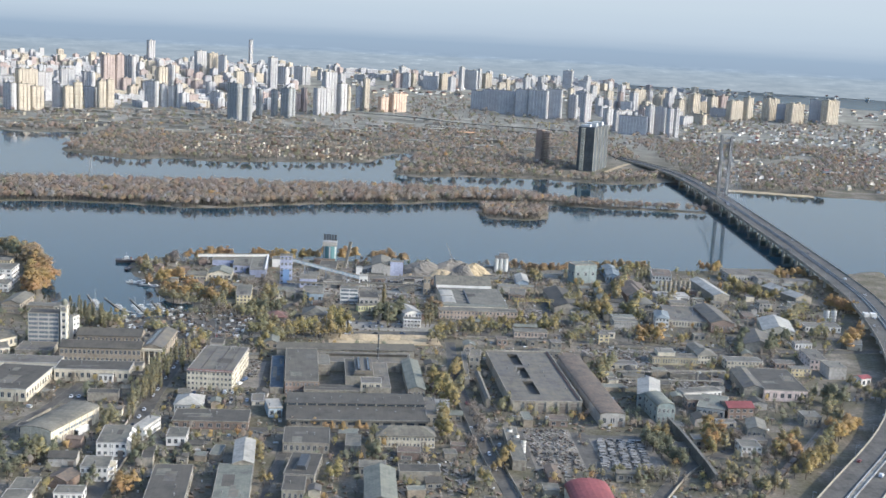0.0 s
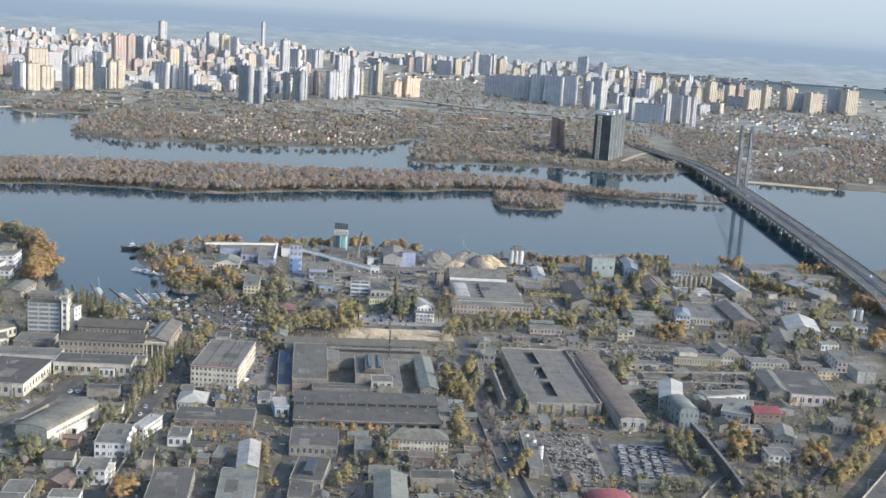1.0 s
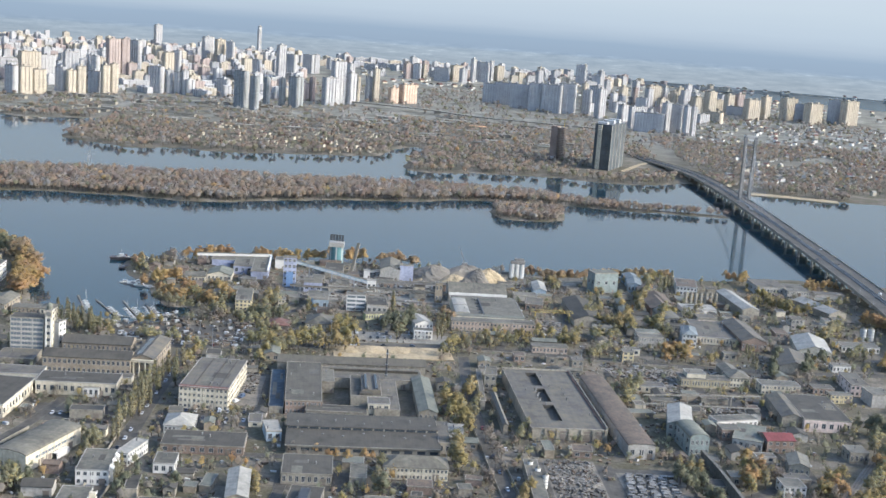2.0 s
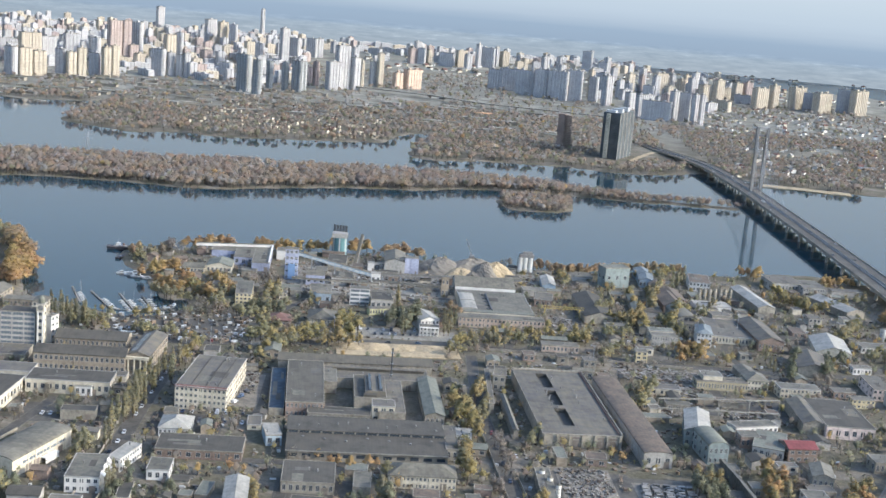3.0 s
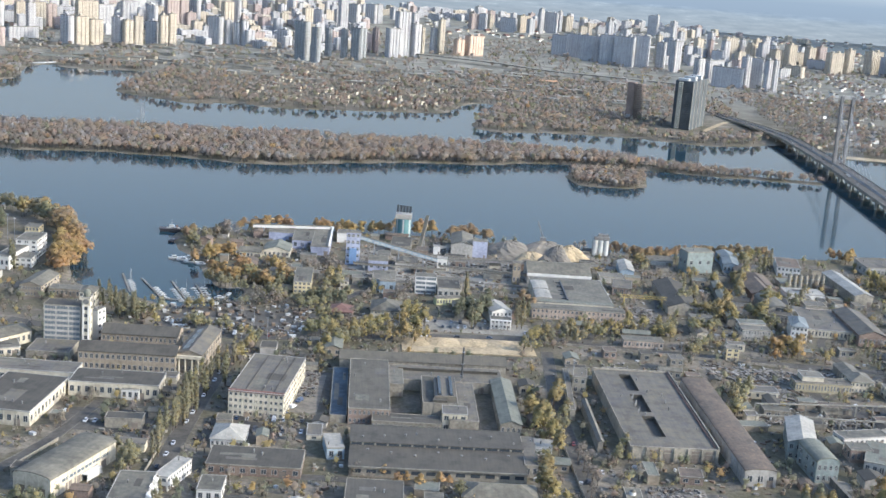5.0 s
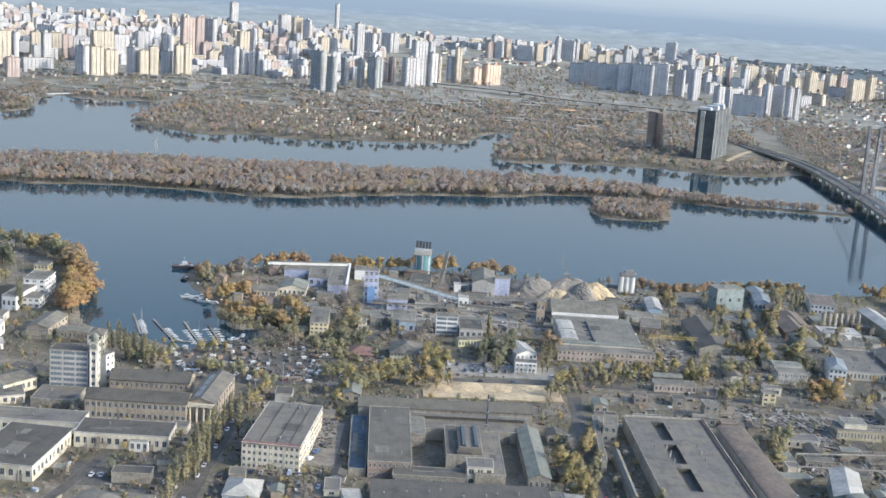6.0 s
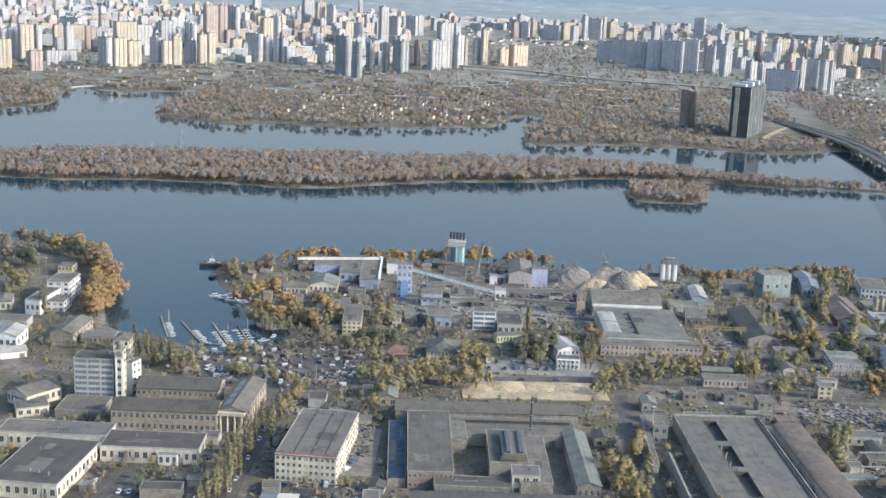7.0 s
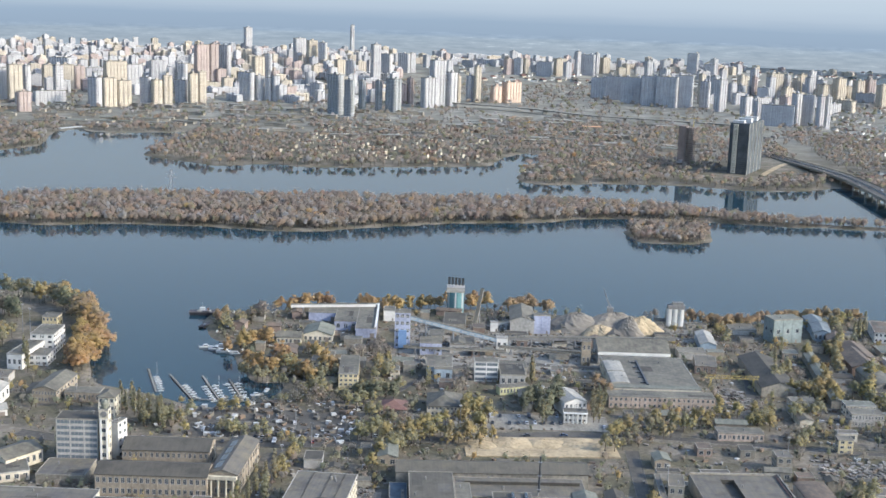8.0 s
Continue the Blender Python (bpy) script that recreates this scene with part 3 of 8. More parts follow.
def pier_outline(w, d, bay=6.0, out=0.18):
    """The footprint of a wall with shallow piers at each bay, counter-clockwise."""
    def side(length):
        n = max(1, int(length // bay))
        pts = []
        for k in range(1, n):
            c = -length / 2 + k * length / n
            pts += [(c - 0.3, 0), (c - 0.3, out), (c + 0.3, out), (c + 0.3, 0)]
        return pts
    ring = [(-w / 2, -d / 2)] + [(a, -d / 2 - o) for a, o in side(w)] + [(w / 2, -d / 2)] + [(w / 2 + o, a) for a, o in side(d)]
    return ring + [(w / 2, d / 2)] + [(-a, d / 2 + o) for a, o in side(w)] + [(-w / 2, d / 2)] + [(-w / 2 - o, -a) for a, o in side(d)]


def extrude(b, ring, z0, z1, mat=0):
    n = len(ring)
    b.add([(x, y, z0) for x, y in ring] + [(x, y, z1) for x, y in ring],
          [tuple(range(n))[::-1], tuple(range(n, 2 * n))] + [(i, (i + 1) % n, (i + 1) % n + n, i + n) for i in range(n)], mat)
    return b


def parapet_mesh(w, d, h):
    """A closed coping round a flat roof, as one piece."""
    b = Mesher()
    o, i = 0.2, 0.12
    outer = [(-w / 2 - o, -d / 2 - o), (w / 2 + o, -d / 2 - o), (w / 2 + o, d / 2 + o), (-w / 2 - o, d / 2 + o)]
    inner = [(-w / 2 + i, -d / 2 + i), (w / 2 - i, -d / 2 + i), (w / 2 - i, d / 2 - i), (-w / 2 + i, d / 2 - i)]
    z0, z1 = h - 0.45, h + 0.14
    b.add([(*p, z0) for p in outer] + [(*p, z1) for p in outer] + [(*p, z1) for p in inner] + [(*p, z0) for p in inner], [])
    for k in range(4):
        j = (k + 1) % 4
        for a0, b0 in ((0, 4), (4, 8), (8, 12), (12, 0)):
            b.f.append((a0 + k, a0 + j, b0 + j, b0 + k))
            b.m.append(0)
    return b


VENT = None
FOOT = []


def vent_mesh():
    global VENT
    if VENT is None:
        b = Mesher()
        b.tube(0, 0, -0.5, 1.3, 0.35, sides=8).tube(0, 0, 1.3, 1.6, 0.6, 0.1, sides=8)
        VENT = b.mesh("vent", "weathered")
    return VENT


def building(name, label, x, y, w, d, h, yaw, wall, roof, kind="flat", win=None, bands=False, lantern=0, slots=0, edge=False, vents=0, rise=0.0, dome=False):
    """A house, hall or shed: walls with plinth and cornice, a thick roof, windows, doors and roof fittings."""
    root = thing(name, label, "building", x, y, yaw)
    FOOT.append((x, y, w, d, yaw))
    b = Mesher()
    if slots:
        t = 0.6
        b.box(-w / 2, -d / 2, -0.4, w / 2, -d / 2 + t, h - 0.36).box(-w / 2, d / 2 - t, -0.4, w / 2, d / 2, h - 0.36)
        b.box(-w / 2, -d / 2 + t, -0.4, -w / 2 + t, d / 2 - t, h - 0.36).box(w / 2 - t, -d / 2 + t, -0.4, w / 2, d / 2 - t, h - 0.36)
    else:
        extrude(b, pier_outline(w, d), -0.4, h - 0.36)
    along = d > w
    if kind == "gable":
        rb, rise = roof_gable(w, d, h, along)
        if along:
            b.prism([(-w / 2, h - 0.37), (w / 2, h - 0.37), (0, h + rise - 0.1)], -d / 2, d / 2)
        else:
            n = len(b.v)
            b.prism([(-d / 2, h - 0.37), (d / 2, h - 0.37), (0, h + rise - 0.1)], -w / 2, w / 2)
            b.v[n:] = [(-yy, xx, zz) for xx, yy, zz in b.v[n:]]
    elif kind == "hip":
        rb = roof_hip(w, d, h)
    elif kind == "vault":
        rise = rise or min(w * 0.22, 4.5)
        rb = roof_vault(w, d, h, rise)
        arc = [(-math.cos(math.pi * k / 12) * w / 2, h - 0.37 + math.sin(math.pi * k / 12) * rise) for k in range(13)]
        b.prism(arc[::-1], -d / 2, d / 2)
    elif slots:
        # a felt roof cut open by three sunken light wells
        x0, x1, xa, xb = -w / 2 + 0.3, w / 2 - 0.3, -w * 0.19, -w * 0.035
        cuts = [(-d * 0.38, -d * 0.13), (-d * 0.08, d * 0.15), (d * 0.20, d * 0.44)]
        rb = Mesher()
        rb.box(x0, -d / 2 + 0.3, h - 0.35, xa, d / 2 - 0.3, h - 0.05)
        slab = Mesher()
        slab.box(xb, -d / 2 + 0.3, h - 0.35, x1, d / 2 - 0.3, h - 0.05)
        part("roof_panel", slab.mesh("roof_panel", roof), root)
        yy = -d / 2 + 0.3
        for c0, c1 in cuts + [(d / 2 - 0.3, d / 2 - 0.3)]:
            slab = Mesher()
            slab.box(xa, yy, h - 0.35, xb, c0, h - 0.05)
            part("roof_panel", slab.mesh("roof_panel", roof), root)
            if c1 > c0:
                ring = [(xa, c0), (xb, c0), (xb, c1), (xa, c1)]
                well = Mesher()
                well.add([(*q, h - 0.36) for q in ring] + [(*q, h - 2.6) for q in ring], [(0, 4, 5, 1)[::-1], (1, 5, 6, 2)[::-1], (2, 6, 7, 3)[::-1], (3, 7, 4, 0)[::-1], (4, 5, 6, 7)])
                part("light_well", well.mesh("light_well", "bitumen"), root, "sunken dark roof well")
            yy = c1
    else:
        rb = roof_flat(w, d, h)
    part("wall", b.mesh("wall", wall), root)
    if kind == "flat":
        part("parapet", parapet_mesh(w, d, h).mesh("parapet", "grey" if wall in ("white", "cream") else "concrete"), root)
    part("roof", rb.mesh("roof", roof), root)
    if win:
        rows, nf, ns = win
        fl = h / rows
        if bands:
            me = Mesher()
            me.box(-w / 2 + 0.5, -0.05, -fl * 0.27, w / 2 - 0.5, 0.1, fl * 0.27)
            for k in range(int(w // 1.8)):
                me.box(-w / 2 + 0.5 + k * 1.8, -0.09, -fl * 0.27, -w / 2 + 0.62 + k * 1.8, -0.051, fl * 0.27, 1)
            me = me.mesh("window_band", "band_glass", "grey")
            for r in range(rows):
                part("window_band", me, root, m=pose(0, -d / 2 - 0.02, fl * (r + 0.5)))
        else:
            wf = max(0.9, min(2.6, w / nf * 0.55)) if nf else 0
            hf = max(1.0, min(3.2, fl * 0.5))
            side = 1 if x < 20 else -1
            for r in range(rows):
                z = fl * (r + 0.5) if rows > 1 else h * 0.5
                if nf:
                    window_row(root, (-w / 2, -d / 2 - 0.03), (w / 2, -d / 2 - 0.03), nf, z, wf, hf, 0)
                if ns:
                    wsd = max(0.9, min(2.6, d / ns * 0.55))
                    window_row(root, (side * (w / 2 + 0.03), -d / 2), (side * (w / 2 + 0.03), d / 2), ns, z, wsd, hf, 90 * side)
    if vents >= 0 or w > 14:
        dm = Mesher()
        dw, dh = (3.0, min(3.4, h * 0.6)) if h < 9 and w > 14 else (1.3, 2.1)
        dm.box(-dw / 2, -0.12, 0, dw / 2, 0.04, dh)
        dm.box(-dw / 2 - 0.12, -0.16, dh - 0.02, dw / 2 + 0.12, 0.04, dh + 0.2)
        part("door", dm.mesh("door", "door_paint"), root, m=pose(w * 0.31, -d / 2 - 0.03, 0.02))
    if kind == "flat":
        nv = 0 if vents < 0 else max(1, min(5, int(w * d / 350)))
        r2 = np.random.default_rng(int(abs(x) * 7 + abs(y)))
        for _ in range(nv):
            part("vent", vent_mesh(), root, m=pose(r2.uniform(-0.4, 0.4) * w, r2.uniform(-0.4, 0.4) * d, h + 0.1, 0, 0, r2.uniform(0, 90)))
        if w * d > 350 and not slots:
            for k in range(3):
                pw, pd = w * r2.uniform(0.12, 0.4), d * r2.uniform(0.1, 0.35)
                cx, cy = r2.uniform(-0.5, 0.5) * (w - pw - 2), r2.uniform(-0.5, 0.5) * (d - pd - 2)
                pm = Mesher()
                pm.box(cx - pw / 2, cy - pd / 2, h - 0.03, cx + pw / 2, cy + pd / 2, h - 0.008 + 0.006 * k)
                part("roof_patch", pm.mesh("roof_patch", ("felt", "slate", "bitumen")[(k + int(abs(x))) % 3]), root, "patch of newer roofing felt")
    if lantern:
        for k in range(lantern):
            lm = Mesher()
            lm.prism([(-w * 0.18, h - 0.2), (w * 0.18, h - 0.2), (w * 0.14, h + 2.4), (-w * 0.14, h + 2.4)], -d * 0.3, d * 0.25)
            part("roof_lantern", lm.mesh("roof_lantern", "dark_steel"), root, "dark glazed roof lantern")
    if dome:
        dm = Mesher()
        dm.tube(0, 0, h - 0.1, h + 2.0, w * 0.40, sides=12)
        for k in range(5):
            a, c = math.pi / 10 * k, math.pi / 10 * (k + 1)
            dm.tube(0, 0, h + 2.0 + w * 0.5 * math.sin(a), h + 2.0 + w * 0.5 * math.sin(c), w * 0.48 * math.cos(a), max(0.06, w * 0.48 * math.cos(c)), sides=12)
        part("cupola", dm.mesh("cupola", "moss"), root, "mossy grey-green cupola")
    if edge:
        em2 = Mesher()
        em2.box(-w / 2 - 0.4, d / 2 - 1.2, h + 0.36, w / 2 + 0.4, d / 2 + 0.4, h + 1.3).box(w / 2 - 1.0, -d / 2 - 0.4, h + 0.36, w / 2 + 0.5, d / 2 - 1.2, h + 1.2)
        part("edge_beam", em2.mesh("edge_beam", "white"), root, "white painted edge beam")
    return root


# ---- trees ----
def leaf_cloud(centres, radii, per, size, r, lumpy=0.56):
    """Corners of leaf clumps: small tilted quads spread over lumpy crowns."""
    n = len(centres)
    lump = r.normal(size=(n, 7, 3))
    lump /= np.linalg.norm(lump, axis=2, keepdims=True)
    lump[..., 2] = np.abs(lump[..., 2]) * 1.1 - 0.25
    pick = r.integers(0, 7, (n, per))
    base = np.take_along_axis(lump, pick[..., None].repeat(3, 2), 1) * lumpy
    off = r.normal(size=(n, per, 3))
    off /= np.linalg.norm(off, axis=2, keepdims=True)
    spot = base + off * r.uniform(0.12, 1.18 - lumpy, (n, per, 1))
    pos = centres[:, None] + spot * radii[:, None]
    nrm = spot + r.normal(size=spot.shape) * 0.3 + (0, 0, 0.12)
    nrm /= np.linalg.norm(nrm, axis=2, keepdims=True)
    u = np.cross(nrm, r.normal(size=nrm.shape))
    u /= np.linalg.norm(u, axis=2, keepdims=True) + 1e-9
    v = np.cross(nrm, u)
    sz = size[:, None, None] * r.uniform(0.6, 1.25, (n, per, 1))
    quad = np.stack([pos - u * sz - v * sz * 0.7, pos + u * sz * 0.8 - v * sz, pos + u * sz + v * sz * 0.8, pos - u * sz * 0.7 + v * sz], 2)
    # light falls on a crown as on a rounded mass, so the clumps share its outward turn
    mass = quad - centres[:, None, None]
    mass = mass / radii[:, None, None]
    mass /= np.linalg.norm(mass, axis=3, keepdims=True) + 1e-9
    soft = mass * 0.8 + nrm[:, :, None] * 0.25 + (0, 0, 0.2)
    soft /= np.linalg.norm(soft, axis=3, keepdims=True)
    return quad.reshape(-1, 3), soft.reshape(-1, 3)


def ball():
    """The corners and triangles of a small rounded form."""
    bm = bmesh.new()
    bmesh.ops.create_icosphere(bm, subdivisions=1, radius=1.0)
    v = np.array([q.co[:] for q in bm.verts])
    f = np.array([[q.index for q in t.verts] for t in bm.faces])
    bm.free()
    return v, f


BALL = ball()


def masses(centres, radii, r, rough=0.24, size=0.66):
    """The dense inner mass of twigs of each crown: lumpy, never round."""
    v = BALL[0]
    n = len(centres)
    out = v[None] * (1 + r.normal(size=(n, len(v), 1)) * rough) * size
    turn = r.uniform(0, 2 * math.pi, n)
    c, s_ = np.cos(turn)[:, None], np.sin(turn)[:, None]
    out = np.stack([out[..., 0] * c - out[..., 1] * s_, out[..., 0] * s_ + out[..., 1] * c, out[..., 2]], -1)
    nrm = out * 0.34 + (0, 0, 0.8)          # a closed canopy takes the light from above
    nrm /= np.linalg.norm(nrm, axis=2, keepdims=True) + 1e-9
    return centres[:, None] + out * radii[:, None], nrm


def leaf_mesh(name, hull, hull_n, hull_m, quads, quad_n, quad_m, mats):
    """One mesh of inner masses (n, k, 3) and leaf clumps (4m, 3), with their turns to the light and their materials."""
    n, k = hull.shape[:2]
    f = BALL[1]
    tri = (np.arange(n)[:, None, None] * k + f[None]).reshape(-1, 3)
    co = np.vstack([hull.reshape(-1, 3), quads])
    nt, nq = len(tri), len(quads) // 4
    loops = np.concatenate([tri.ravel(), n * k + np.arange(nq * 4)])
    start = np.concatenate([np.arange(nt) * 3, nt * 3 + np.arange(nq) * 4])
    me = bpy.data.meshes.new(name)
    me.vertices.add(len(co))
    me.vertices.foreach_set("co", np.ascontiguousarray(co, dtype=np.float32).ravel())
    me.loops.add(len(loops))
    me.loops.foreach_set("vertex_index", loops.astype(np.int32))
    me.polygons.add(nt + nq)
    me.polygons.foreach_set("loop_start", start.astype(np.int32))
    for m in mats:
        me.materials.append(MATS[m])
    me.polygons.foreach_set("material_index", np.concatenate([np.repeat(hull_m, len(f)), quad_m]).astype(np.int32))
    me.update(calc_edges=True)
    me.polygons.foreach_set("use_smooth", np.ones(nt + nq, bool))
    me.normals_split_custom_set(np.ascontiguousarray(np.vstack([hull_n.reshape(-1, 3)[tri.ravel()], quad_n]), dtype=np.float32))
    return me


def scatter(xr, yr, count, r, keep):
    """Places in a rectangle that pass a test."""
    x, y = r.uniform(*xr, count), r.uniform(*yr, count)
    ok = keep(x, y)
    return x[ok], y[ok]


def wood(name, label, x, y, tall, per, leaf, mats, weights, r, spread=0.42, uneven=0.27, crown=0.5, mass=0.6, lumpy=0.34):
    """A wood too thick to count: trunks, dense inner crowns and the loose twigs round them in one mesh."""
    px, py, pz, s = settle(x, y)
    h = r.uniform(1 - uneven, 1 + uneven * 0.9, len(x)) * tall * s
    rad = np.stack([h * spread * r.uniform(0.8, 1.25, len(x)), h * spread * r.uniform(0.8, 1.25, len(x)), h * crown], 1)
    c = np.stack([px, py, pz + h * (1.02 - crown)], 1)
    hull, hn = masses(c, rad, r, 0.26, mass)
    q, qn = leaf_cloud(c, rad * 1.04, per, leaf * s * r.uniform(0.85, 1.15, len(x)), r, lumpy)
    kind = r.choice(len(mats), len(x), p=weights)
    qn = qn * 0.5 + (0, 0, 0.7)
    qn /= np.linalg.norm(qn, axis=1, keepdims=True)
    # thin upright trunks
    tw = 0.012 * h + 0.05
    foot = np.stack([px, py, pz - 0.5 * s], 1)
    head = np.stack([px, py, pz + h * 0.6], 1)
    off = np.stack([tw, tw * 0.3, 0 * tw], 1)
    tr = np.stack([foot - off * 1.5, foot + off * 1.5, head + off, head - off], 1).reshape(-1, 3)
    tn = np.tile((0.0, -1.0, 0.0), (len(tr), 1))
    me = leaf_mesh(name, hull, hn, kind, np.vstack([q, tr]), np.vstack([qn, tn]), np.concatenate([kind.repeat(per), np.full(len(x), len(mats))]), [*mats, "bark"])
    return tagged(new(name, me), label, "trees", kind="stuff")


r_w = np.random.default_rng(21)
TONES = ["hazed_twig_brown", "hazed_twig_rust", "hazed_twig_grey", "leaf_olive", "leaf_orange"]
front = np.array(ISLE_SHORE[:20], float)


def isle_place(x, y):
    """Trees stand on the islet and on the island in two belts with a mown strip between them."""
    back = y - np.interp(x, front[:, 0], front[:, 1])
    strip = (x < -60) & (np.abs(back - 62 - 9 * np.sin(x / 60)) < 7)
    return (np.maximum(depth_in(x, y, ISLE), depth_in(x, y, ISLET)) > 1.5) & ~strip


ix, iy = scatter((-1100, 420), (1240, 1660), 17500, r_w, isle_place)
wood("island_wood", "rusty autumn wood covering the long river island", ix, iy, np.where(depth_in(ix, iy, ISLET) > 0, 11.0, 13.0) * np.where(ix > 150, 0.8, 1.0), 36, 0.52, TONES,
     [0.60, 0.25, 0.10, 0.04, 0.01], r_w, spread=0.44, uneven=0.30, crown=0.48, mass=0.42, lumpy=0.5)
fx, fy = scatter((-1400, 900), (1700, 2560), 13500, r_w, lambda x, y: (depth_in(x, y, FAR_BANK) > 1) & (np.abs(x - 402) > 24) & (ripple(x, y, 70) > np.where(x < 150, -0.95, -0.62)) & ~((x > -420) & (x < -120) & (y > 1900) & (ripple(x, y, 19) < -0.15))
                 & ~((x > 240) & (x < 325) & (y > 1915) & (y < 2040)) & ~((y > 2400) & (x < -100)) & ~((y > 2170) & (x < -420) & (ripple(x, y, 31) < 0.25))
                 & ~((x > 300) & (x < 400) & (y > 1930) & (y < 2120)))
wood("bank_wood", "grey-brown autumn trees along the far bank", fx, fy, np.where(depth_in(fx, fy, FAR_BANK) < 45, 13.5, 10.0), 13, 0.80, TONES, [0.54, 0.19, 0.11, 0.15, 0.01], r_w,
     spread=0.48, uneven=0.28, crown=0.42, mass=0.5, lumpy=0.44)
bx, by = scatter((-2600, 3200), (2350, 4400), 15000, r_w, lambda x, y: (land(x, y) > 10) & (np.abs(x) < 260 + y * 0.5) & (ripple(x, y, 160) > -0.75) & (np.hypot(x, y + 45) < 3700))
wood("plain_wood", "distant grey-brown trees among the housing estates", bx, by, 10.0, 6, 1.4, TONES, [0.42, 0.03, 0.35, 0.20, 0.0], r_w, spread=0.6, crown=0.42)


# ---- far town ----
def tower_material(name, color, seam, each=0.08):
    """Panel facade: floors and window columns as fine relief in tone, with streaks of weather."""
    m = surface(name, color, rough=0.75, var=0.10, scale=0.25, each=each, bump=0.0)
    N, Lk = m.node_tree.nodes, m.node_tree.links
    p = N["Principled BSDF"]
    src = p.inputs["Base Color"].links[0].from_socket
    tc = N.new("ShaderNodeTexCoord")
    br = N.new("ShaderNodeTexBrick")
    br.offset = 0.0
    br.inputs["Scale"].default_value = 1.0
    br.inputs["Brick Width"].default_value, br.inputs["Row Height"].default_value = 3.0, 2.9
    br.inputs["Mortar Size"].default_value, br.inputs["Mortar Smooth"].default_value = 0.75, 0.2
    br.inputs["Color1"].default_value = br.inputs["Color2"].default_value = (seam, seam, seam * 1.05, 1)
    br.inputs["Mortar"].default_value = (1, 1, 1, 1)
    comb = N.new("ShaderNodeCombineXYZ")
    sep = N.new("ShaderNodeSeparateXYZ")
    add = N.new("ShaderNodeMath")
    add.operation = 'ADD'
    Lk.new(tc.outputs["Object"], sep.inputs[0])
    Lk.new(sep.outputs["X"], add.inputs[0])
    Lk.new(sep.outputs["Y"], add.inputs[1])
    Lk.new(add.outputs[0], comb.inputs["X"])
    Lk.new(sep.outputs["Z"], comb.inputs["Y"])
    Lk.new(comb.outputs[0], br.inputs["Vector"])
    mix = N.new("ShaderNodeMix")
    mix.data_type, mix.blend_type = 'RGBA', 'MULTIPLY'
    mix.inputs[0].default_value = 1.0
    Lk.new(src, mix.inputs[6])
    Lk.new(br.outputs["Color"], mix.inputs[7])
    Lk.new(mix.outputs[2], p.inputs["Base Color"])
    return m


tower_material("panel_cream", (0.50, 0.44, 0.345), 0.55)
tower_material("panel_white", (0.46, 0.45, 0.435), 0.55)
# panel_dim: facade colour lowered for slabs whose broad side is in shade
tower_material("panel_dim", (0.42, 0.415, 0.405), 0.62)
tower_material("panel_pink", (0.42, 0.345, 0.305), 0.6)
tower_material("panel_orange", (0.60, 0.46, 0.35), 0.6)
tower_material("panel_glass", (0.31, 0.32, 0.315), 0.4)
TOWER_WORDS = {"cream": "cream panel-built apartment tower with projecting bays", "white": "tall white apartment tower with projecting bays", "dim": "panel-built apartment slab toned down for shade, with balcony bays",
               "pink": "brick-pink apartment tower with projecting bays", "orange": "orange-banded apartment block with balcony bays", "glass": "dark glazed apartment tower with pale corners"}


def tower_parts(root, w, d, h, style, r):
    """Body with bays and stair wells, set-back crown, and a machine room."""
    n = max(2, int(w / 7))
    nd = max(1, int(d / 8))

    def bays(length, count, out):
        pts = []
        for k in range(count):
            c, q = -length / 2 + (k + 0.5) * length / count, length / count * 0.29
            pts += [(c - q, 0), (c - q, out), (c + q, out), (c + q, 0)]
        return pts
    ring = [(-w / 2, -d / 2)] + [(a, -d / 2 - o) for a, o in bays(w, n, 1.25)] + [(w / 2, -d / 2)] + [(w / 2 + o, a) for a, o in bays(d, nd, 1.1)]
    ring += [(w / 2, d / 2)] + [(-a, d / 2 + o) for a, o in bays(w, n, 1.25)] + [(-w / 2, d / 2)] + [(-w / 2 - o, -a) for a, o in bays(d, nd, 1.1)]
    b = extrude(Mesher(), ring, -1, h)
    part("wall", b.mesh("wall", "panel_" + style), root)
    c = Mesher()
    c.box(-w / 2 - 0.2, -d / 2 - 0.2, h, w / 2 + 0.2, d / 2 + 0.2, h + 0.7)
    part("roof", c.mesh("roof", "slate"), root)
    for k in range(1 if w < 40 else 2):
        x = -w / 2 + (k + 0.5) * w / (1 if w < 40 else 2)
        e = Mesher()
        e.box(x - min(w * 0.12, 3), -d * 0.22, h + 0.7, x + min(w * 0.12, 3), d * 0.22, h + 0.7 + r.uniform(2.5, 5.0))
        part("machine_room", e.mesh("machine_room", "panel_" + style), root)


r_t = np.random.default_rng(5)


def tower(x, y, w, d, h, style, yaw=None):
    px, py, pz, s = (float(q) for q in settle(x, y))
    if yaw is None:
        yaw = (-20 if style == "dim" else -30 if style == "glass" else 36) + r_t.uniform(-6, 6)
    c, sn = abs(math.cos(radians(yaw))), abs(math.sin(radians(yaw)))
    if style in ("dim", "glass"):
        d = min(d, 13.0)
        w *= 1.22 if style == "dim" and x > 0 else 1.0
    k = w / (w * c + min(d, w) * sn)          # keeps the breadth across the view
    root = thing("apartment_tower", TOWER_WORDS[style], "apartment building", px, py, yaw, pz, "housing estate towers", scale=s)
    tower_parts(root, w * k, min(d, w) * k * 1.05, h, style, r_t)
    return root


